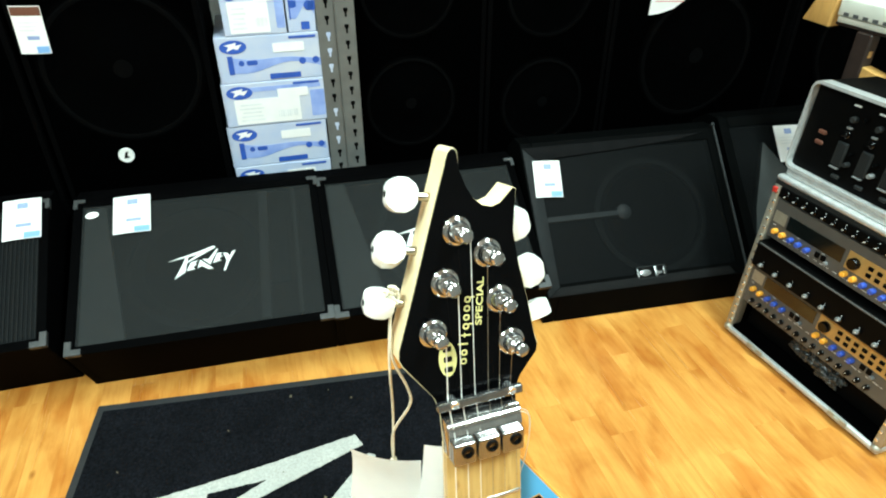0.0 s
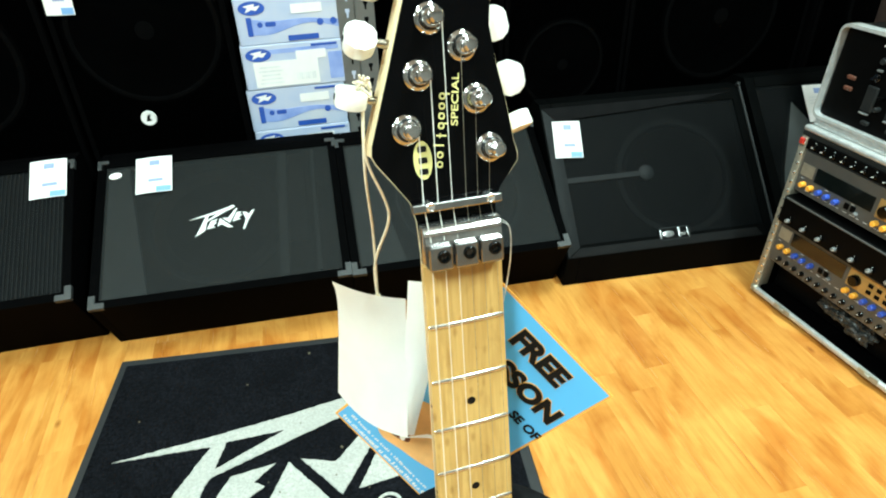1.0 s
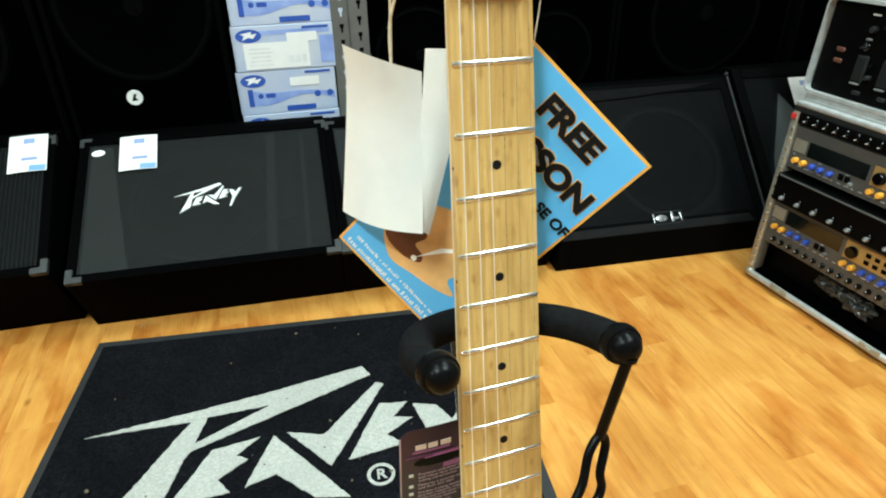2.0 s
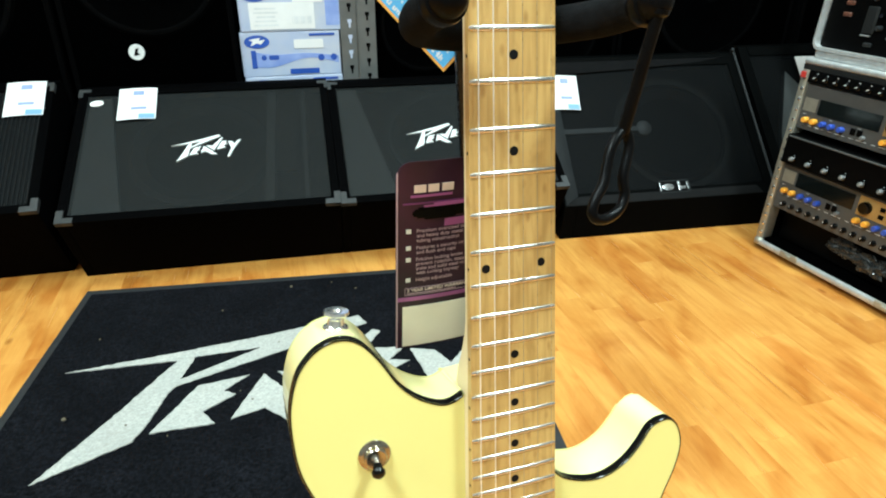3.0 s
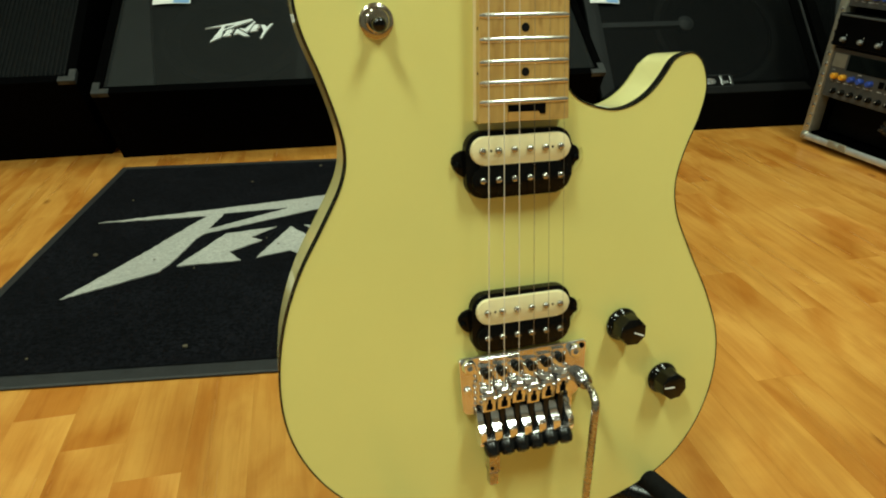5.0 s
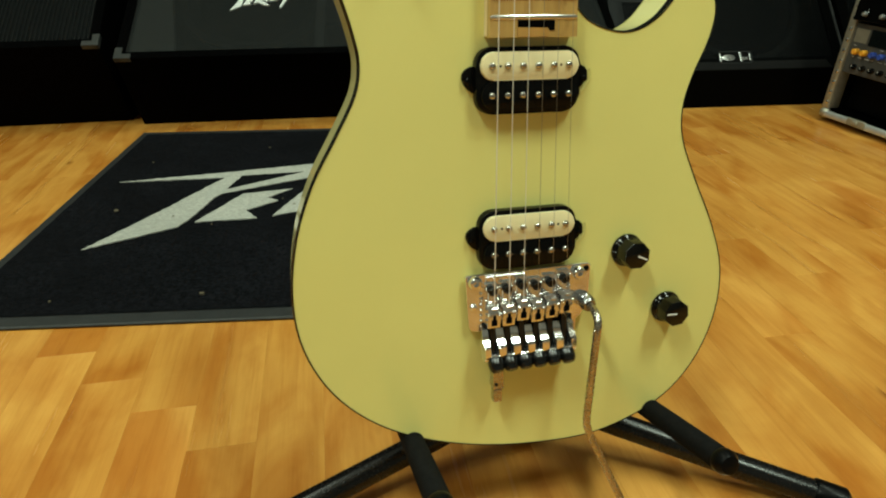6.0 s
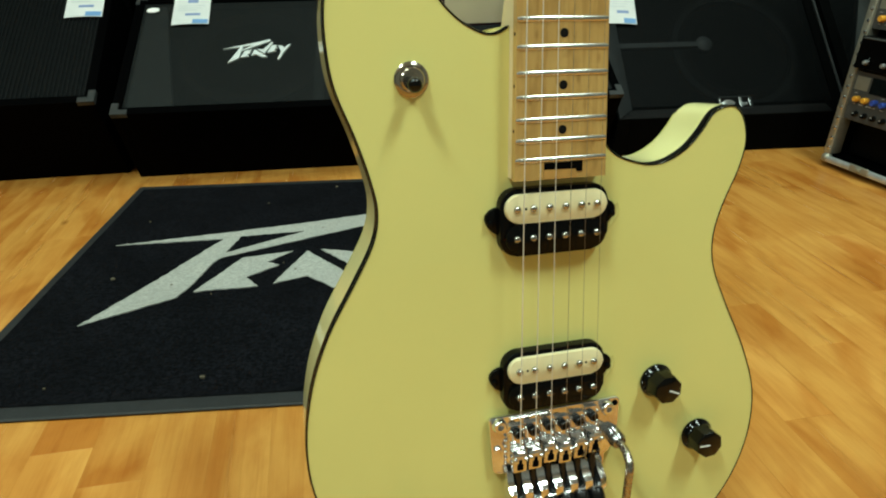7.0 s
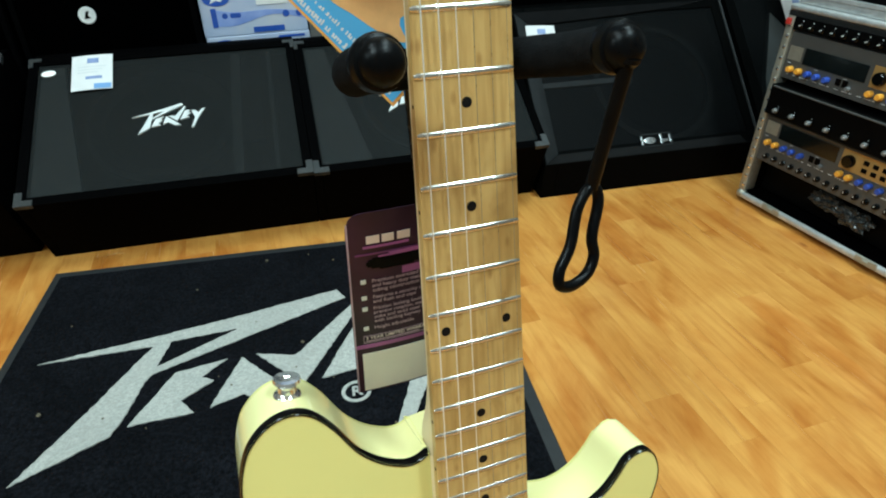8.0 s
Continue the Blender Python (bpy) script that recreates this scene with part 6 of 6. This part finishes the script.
# ---- equipment rack ----
RD, RI = Vector((0.40421, -0.91467, 0)), Vector((0.91467, 0.40421, 0))
LEAN_ = radians(2.9)
RUP = Vector((0, 0, 1)) * math.cos(LEAN_) + RI * math.sin(LEAN_)
RACK = frame_of(Vector((0.7615, 1.4615, 0.012)), RD, RUP)  # x along the face, y up it, z out of it
RW, RH, RDEEP = 0.462, 0.458, 0.40
rack = thing("rack_case", RACK, "black road case rack with aluminium edges full of audio gear", "rack")
bm = BM()
block(bm, 0.004, RW - 0.004, 0.004, 0.016, -RDEEP, -0.002)
block(bm, 0.004, RW - 0.004, RH - 0.016, RH - 0.004, -RDEEP, -0.002)
block(bm, 0.004, 0.014, 0.016, RH - 0.016, -RDEEP, -0.002)
block(bm, RW - 0.014, RW - 0.004, 0.016, RH - 0.016, -RDEEP, -0.002)
block(bm, 0.014, RW - 0.014, 0.016, RH - 0.016, -RDEEP, -RDEEP + 0.01)
part("shell", bm, TOLEX, rack, "black laminate shell")
for nm, bx in (("bottom_edge", (0.0, RW, 0.0, 0.015)), ("top_edge", (0.0, RW, RH - 0.013, RH))):
    bm = BM()
    block(bm, *bx, -0.030, 0.006, 0.005, None, 3)
    part(nm, bm, ALU, rack, "aluminium edge extrusion", smooth=True)
bm = BM()
block(bm, 0.0, RW, RH - 0.0245, RH - 0.0131, -0.030, 0.003, 0.001)
part("top_groove", bm, BORDER, rack, "dark groove under the top edge")
for x0 in (0.0, RW - 0.020):
    bm = BM()
    block(bm, x0, x0 + 0.020, 0.020, RH - 0.024, -0.030, 0.004, 0.004, None, 2)
    part("side_edge", bm, ALU_WARM, rack, "dull aluminium side edge", smooth=True)
    for i in range(17):
        bm = BM()
        lathe(bm, [(0.0030, 0.0035), (0.0030, 0.0055), (0.0018, 0.0062), (0, 0.0062)], Matrix.Translation((x0 + (0.0140 if x0 == 0 else 0.0060), 0.035 + 0.0238 * i, 0)) @ Matrix.Diagonal((1.35, 1.35, 1.1, 1)), 8)
        part("rail_screw", bm, CHROME, rack, smooth=True)
for cx, cy in ((0.0, 0.0), (RW, 0.0)):
    bm = BM()
    lathe(bm, [(0, 0), (0.011, 0.0), (0.012, 0.006), (0.010, 0.012), (0.004, 0.016), (0, 0.0165)], Matrix.Translation((cx + (0.010 if cx == 0 else -0.010), cy + 0.010, -0.008)), 16)
    part("ball_corner", bm, ALU_WARM, rack, smooth=True)
for x0 in (0.085, 0.335):
    bm = BM()
    block(bm, x0, x0 + 0.050, 0.003, 0.019, 0.005, 0.010, 0.002)
    block(bm, x0 + 0.018, x0 + 0.032, 0.006, 0.016, 0.009, 0.014, 0.002)
    part("latch", bm, ALU_WARM, rack, "butterfly latch")
X0, X1 = 0.021, RW - 0.021


def unit(y0, y1, z, mat, label):
    t = thing("rack_unit", RACK @ Matrix.Translation((X0, y0, z)), label, "audio gear", "gear in the rack")
    bm = BM()
    block(bm, 0, X1 - X0, 0, y1 - y0, -0.22, 0.0, 0.0015)
    part("front_panel", bm, mat, t)
    return t


def knob(parent, x, y, r, h, mat, name="knob", z=0.0, flat=False):
    bm = BM()
    at = Matrix.Translation((x, y, z))
    if flat:
        lathe(bm, [(r, 0), (r, h * 0.4), (r * 0.8, h * 0.5), (0, h * 0.5)], at, 12)
        block(bm, -r * 0.95, r * 0.95, -r * 0.35, r * 0.35, h * 0.4, h, r * 0.1, at @ Matrix.Rotation(radians(25), 4, "Z"))
    else:
        lathe(bm, [(r, 0), (r * 0.96, h * 0.8), (r * 0.8, h), (0, h)], at, 12)
    part(name, bm, mat, parent, smooth=True)


def dash(parent, x, y, r, h):
    """The pale pointer on a knob's wing and the tick over it."""
    bm = BM()
    at = Matrix.Translation((x, y, 0)) @ Matrix.Rotation(radians(25), 4, "Z")
    block(bm, 0.0, r * 0.9, -r * 0.12, r * 0.12, h, h + 0.0004, 0, at)
    block(bm, x - r * 0.12, x + r * 0.12, y + r * 1.3, y + r * 1.7, 0.0, 0.0005)
    part("pointer", bm, WHITE_LINE, parent)


blank = unit(0.022, 0.106, -0.05, PANEL_BLACK, "open black rack bay with crumpled plastic film")
for cx, cy, rx, ry, seed in ((0.190, 0.050, 0.034, 0.017, 1.0), (0.255, 0.040, 0.036, 0.019, 5.0)):
    bm = BM()
    bmesh.ops.create_icosphere(bm, subdivisions=4, radius=1.0)
    for v in bm.verts:
        d = v.co.normalized()
        k = 1.0 + 0.55 * noise.noise(d * 2.3 + Vector((seed, 0, 0))) + 0.35 * abs(noise.noise(d * 6.5 + Vector((0, seed, 0))))
        v.co = Vector((cx + d.x * rx * k, cy + d.y * ry * k, 0.016 + d.z * 0.014 * k))
    part("crumpled_film", bm, FABRIC, blank, "grey crumpled plastic film")
WU = X1 - X0
SEQ = [(0.024, 0), (0.046, 0), (0.070, 1), (0.092, 1), (0.116, 1)]
for y0, y1, extra in ((0.108, 0.216, True), (0.304, 0.404, False)):
    un = unit(y0, y1, 0.0, PANEL_GREY, "grey channel processor with orange and blue knobs" + (" and trim knobs" if extra else ""))
    kb = 0.049 if extra else 0.023
    for base in (0.0, 0.192):
        for x, c in SEQ:
            knob(un, base + x, kb, 0.0068, 0.012, (KNOB_ORANGE, KNOB_BLUE)[c], "colour_knob")
        for dx in (0.142, 0.158):
            bm = BM()
            block(bm, base + dx - 0.006, base + dx + 0.006, kb - 0.004, kb + 0.010, 0, 0.003, 0.001)
            part("switch", bm, PANEL_BLACK, un)
        knob(un, base + 0.168, kb - 0.004, 0.005, 0.008, KNOB_GREY)
    bm = BM()
    for c in range(22):
        block(bm, 0.014 + 0.0175 * c, 0.014 + 0.0175 * c + 0.006 + 0.004 * (c % 3), kb - 0.0125, kb - 0.0112, 0, 0.0005)
        if c % 4 == 0:
            block(bm, 0.010 + 0.0175 * c, 0.018 + 0.0175 * c, kb + 0.0115, kb + 0.0127, 0, 0.0005)
    tagged(part("panel_print", bm, INK_GREY, un), kind="stuff")
    bm = BM()
    block(bm, 0.006, 0.040, kb + 0.019, kb + 0.048, 0, 0.0009)
    part("meter_window", bm, ALU_WARM, un, "pale metal meter plate")
    dy = kb + 0.016
    bm = BM()
    block(bm, 0.046, 0.196, dy, dy + 0.034, 0, 0.0012)
    part("display", bm, DISPLAY, un, "dark display window")
    bm = BM()
    block(bm, 0.206, WU - 0.004, dy - 0.004, dy + 0.038, 0, 0.0008)
    part("tan_panel", bm, PANEL_TAN, un, "tan keypad panel")
    knob(un, 0.226, dy + 0.016, 0.0135, 0.013, KNOB_BLACK, "jog_wheel")
    for r in range(2):
        for c in range(7):
            bm = BM()
            x, y = 0.256 + 0.0205 * c, dy + 0.004 + 0.016 * r
            block(bm, x, x + 0.0115, y, y + 0.009, 0.0008, 0.0035, 0.0008)
            part("key", bm, PANEL_BLACK, un)
    if extra:
        for c in range(15):
            bm = BM()
            x = 0.024 + 0.0235 * c
            lathe(bm, [(0.0066, 0), (0.0066, 0.002), (0.0052, 0.003), (0.0050, 0.009), (0.0042, 0.0105), (0, 0.0105)], Matrix.Translation((x + 0.0065, 0.0165, 0)), 12)
            part("trim_knob", bm, KNOB_BLACK, un, smooth=True)
            bm = BM()
            block(bm, x + 0.0060, x + 0.0070, 0.0165, 0.0205, 0.0105, 0.0109)
            part("pointer", bm, WHITE_LINE, un)
amp = unit(0.222, 0.290, 0.016, PANEL_BLACK, "black unit with grey knobs and a pale top edge")
bm = BM()
block(bm, 0.006, WU - 0.002, 0.0625, 0.0662, -0.10, 0.003, 0.0008)
part("top_lip", bm, PANEL_GREY, amp, "pale grey lip")
for i in range(9):
    knob(amp, 0.034 + 0.0445 * i, 0.016, 0.0078, 0.006, KNOB_BLACK, "knob_skirt")
    knob(amp, 0.034 + 0.0445 * i, 0.016, 0.0052, 0.013, KNOB_GREY, "knob", 0.0)
    dash(amp, 0.034 + 0.0445 * i, 0.016, 0.0052, 0.013)
strip = unit(0.408, 0.434, 0.006, PANEL_BLACK, "slim black unit with a row of small black knobs")
for i in range(15):
    knob(strip, 0.024 + 0.026 * i, 0.011, 0.0062, 0.012, (KNOB_BLACK if i != 11 else PANEL_GREY), "knob", 0.0, True)
    dash(strip, 0.024 + 0.026 * i, 0.011, 0.0062, 0.012)
bm = BM()
block(bm, -0.016, -0.005, 0.008, 0.021, 0, 0.006, 0.001)
part("rocker_switch", bm, RED, strip, "red rocker switch")

# the mixer case lying on the rack
LEAN2 = radians(3.5)
CUP = Vector((0, 0, 1)) * math.cos(LEAN2) + RI * math.sin(LEAN2)
CASE = frame_of(RACK @ Vector((-0.003, RH + 0.017, -0.006)), RD, CUP)
CW, CH = 0.470, 0.206
case = thing("mixer_case", CASE, "open aluminium edged case holding a black mixer on the rack", "mixer")
bm = BM()
block(bm, 0.004, CW - 0.004, 0.004, CH - 0.004, -0.19, -0.020, 0.004)
part("case_shell", bm, PANEL_BLACK, case, "black case shell")
bm = BM()
o_, i_ = stadium(CW, CH, CW / 2, CH / 2, 0.020, 5), stadium(CW - 0.006, CH - 0.014, CW / 2, CH / 2, 0.016, 5)
band(bm, i_, o_, -0.030, 0.0)
part("case_edge", bm, ALU, case, "rounded aluminium case edge", smooth=True)
bm = BM()
block(bm, 0.012, CW - 0.012, -0.0165, 0.0005, -0.180, -0.002, 0.003, None, 2)
part("case_foot", bm, ALU, case, "aluminium foot rail", smooth=True)
bm = BM()
block(bm, 0.0055, CW - 0.0055, 0.0065, CH - 0.0065, -0.028, -0.016, 0.002)
part("mixer_panel", bm, PANEL_BLACK, case)
for i in range(6):
    x = 0.110 + 0.058 * i
    bm = BM()
    block(bm, x - 0.013, x + 0.013, 0.046, 0.100, -0.017, -0.012, 0.002)
    for j in range(5):
        block(bm, x - 0.010 + 0.0044 * j, x - 0.0076 + 0.0044 * j, 0.049, 0.097, -0.0122, -0.0100)
    part("fader_block", bm, BORDER, case, "ribbed dark fader block")
    bm = BM()
    block(bm, x - 0.011, x + 0.010, 0.041, 0.0445, -0.016, -0.009, 0.001)
    part("fader_cap", bm, KNOB_GREY, case, "grey fader cap")
    knob(case, x + 0.026, 0.060, 0.0055, 0.014, KNOB_GREY if i % 2 else BORDER, "knob", -0.016)
    knob(case, x + 0.027, 0.084, 0.0050, 0.012, KNOB_BLACK, "knob", -0.016)
    knob(case, x, 0.118, 0.0085, 0.014, KNOB_BLACK, "knob", -0.016, True)
    bm = BM()
    block(bm, x - 0.006, x + 0.006, 0.130, 0.1345, -0.016, -0.010, 0.001)
    part("mark_plate", bm, KNOB_GREY, case)
    knob(case, x + 0.004, 0.152, 0.0070, 0.012, BORDER, "knob", -0.016)
    knob(case, x + 0.030, 0.160, 0.0050, 0.010, RED if i == 1 else KNOB_BLACK, "knob", -0.016)
    bm = BM()
    block(bm, x - 0.010, x + 0.006, 0.178, 0.181, -0.016, -0.013)
    part("print_bar", bm, INK_GREY, case)
    bm = BM()
    block(bm, x + 0.002, x + 0.020, 0.022, 0.030, -0.016, -0.008, 0.002)
    part("channel_button", bm, BORDER, case)
for y in (0.075, 0.098):
    bm = BM()
    block(bm, 0.044, 0.064, y, y + 0.009, -0.017, -0.011, 0.002)
    part("pad_button", bm, TAG_BROWN, case, "brown pad button")

# ---- wooden display stand behind the rack ----
DS = pose(0.979, 1.657, 0, 0, 0, -66.2)
ds = thing("display_stand", DS, "dark post stand with tan wooden shelf arms", "stand")
bm = BM()
block(bm, -0.028, 0.014, 0.002, 0.034, 0.0, 0.742, 0.003)
part("post", bm, POST_BROWN, ds, "dark brown slotted post")
bm = BM()
for i in range(9):
    block(bm, 0.0135, 0.0146, 0.012, 0.024, 0.40 + 0.036 * i, 0.415 + 0.036 * i)
part("post_slot", bm, WOOD_TAN, ds)
bm = BM()
prism(bm, [(-0.184, 0.738), (-0.106, 0.735), (-0.098, 0.798), (-0.120, 0.830), (-0.142, 0.830)], -0.060, 0.004, 0.004, frame_of((0, 0, 0), (1, 0, 0), (0, 0, 1)))
part("shelf_arm", bm, WOOD_TAN, ds, "tan wooden shelf arm", smooth=True)
bm = BM()
block(bm, -0.097, 0.45, 0.010, 0.28, 0.742, 0.750, 0.002)
part("shelf_board", bm, POST_BROWN, ds, "dark shelf board")
bm = BM()
prism(bm, [(0.0148, 0.640), (0.066, 0.652), (0.060, 0.660), (0.0148, 0.668)], -0.034, -0.004, 0.002, frame_of((0, 0, 0), (1, 0, 0), (0, 0, 1)))
part("lower_arm", bm, WOOD_TAN, ds)
dev = thing("white_device", DS @ pose(0.0, 0.0, 0.7502), "white plastic device with a slotted front edge", "device")
bm = BM()
block(bm, -0.093, 0.45, 0.0, 0.27, 0.014, 0.058, 0.006, None, 3)
block(bm, -0.090, 0.45, 0.004, 0.26, 0.0, 0.0145, 0.003, None, 2)
part("housing", bm, WHITE_PLASTIC, dev, smooth=True)
for i in range(20):
    bm = BM()
    block(bm, -0.074 + 0.026 * i, -0.060 + 0.026 * i, -0.001, 0.004, 0.018, 0.026)
    part("vent_slot", bm, PANEL_GREY, dev)

# ---- floor strips, last ----
STRIP_W = 0.0655
strips = {}


def strip_mesh(length):
    key = round(length, 2)
    if key not in strips:
        bm = BM()
        block(bm, 0.00002, STRIP_W - 0.00002, 0.00002, key - 0.00002, -0.012, 0.0)
        es = [e for e in bm.edges if all(v.co.z > -0.001 for v in e.verts)]
        bmesh.ops.bevel(bm, geom=es, offset=0.00018, segments=1, affect="EDGES")
        me = bpy.data.meshes.new("floor_strip")
        bm.to_mesh(me)
        bm.free()
        me.materials.append(PLANK)
        strips[key] = me
    return strips[key]


TURN_ = 1.2  # the strips run a little off the wedges' line
lay = pose(0, 0, 0, 0, 0, TURN_)
rest = BM()
rng = random.Random(5)
for row in [*range(-37, 45), *range(-62, -37)]:
    x = row * STRIP_W
    y = -2.58 - rng.uniform(0, 0.02)
    while y < 2.4:
        ln = rng.choice((0.36, 0.42, 0.48, 0.54, 0.60))
        if -1.25 < x < 1.55 and -0.45 < y + ln / 2 < 1.75:
            ob = new("floor_strip", strip_mesh(ln))
            ob.parent = floor
            ob.matrix_local = lay @ Matrix.Translation((x, y, 0))
        elif A0 + 0.06 < x < A1 - 0.12:
            ln = min(ln, 2.44 - y)
            v = [rest.verts.new(lay @ Vector(p)) for p in ((x, y, -0.0004), (x + STRIP_W - 0.0001, y, -0.0004), (x + STRIP_W - 0.0001, y + ln - 0.0001, -0.0004), (x, y + ln - 0.0001, -0.0004))]
            rest.faces.new(v)
        y += ln
keep = [f for f in rest.faces if not (A0 < f.calc_center_median().x < A1 and B0_ < f.calc_center_median().y < B1_)]
bmesh.ops.delete(rest, geom=keep, context="FACES")
tagged(part("floor_strip_rest", rest, PLANK, floor, "more of the same wood strips"), kind="stuff")
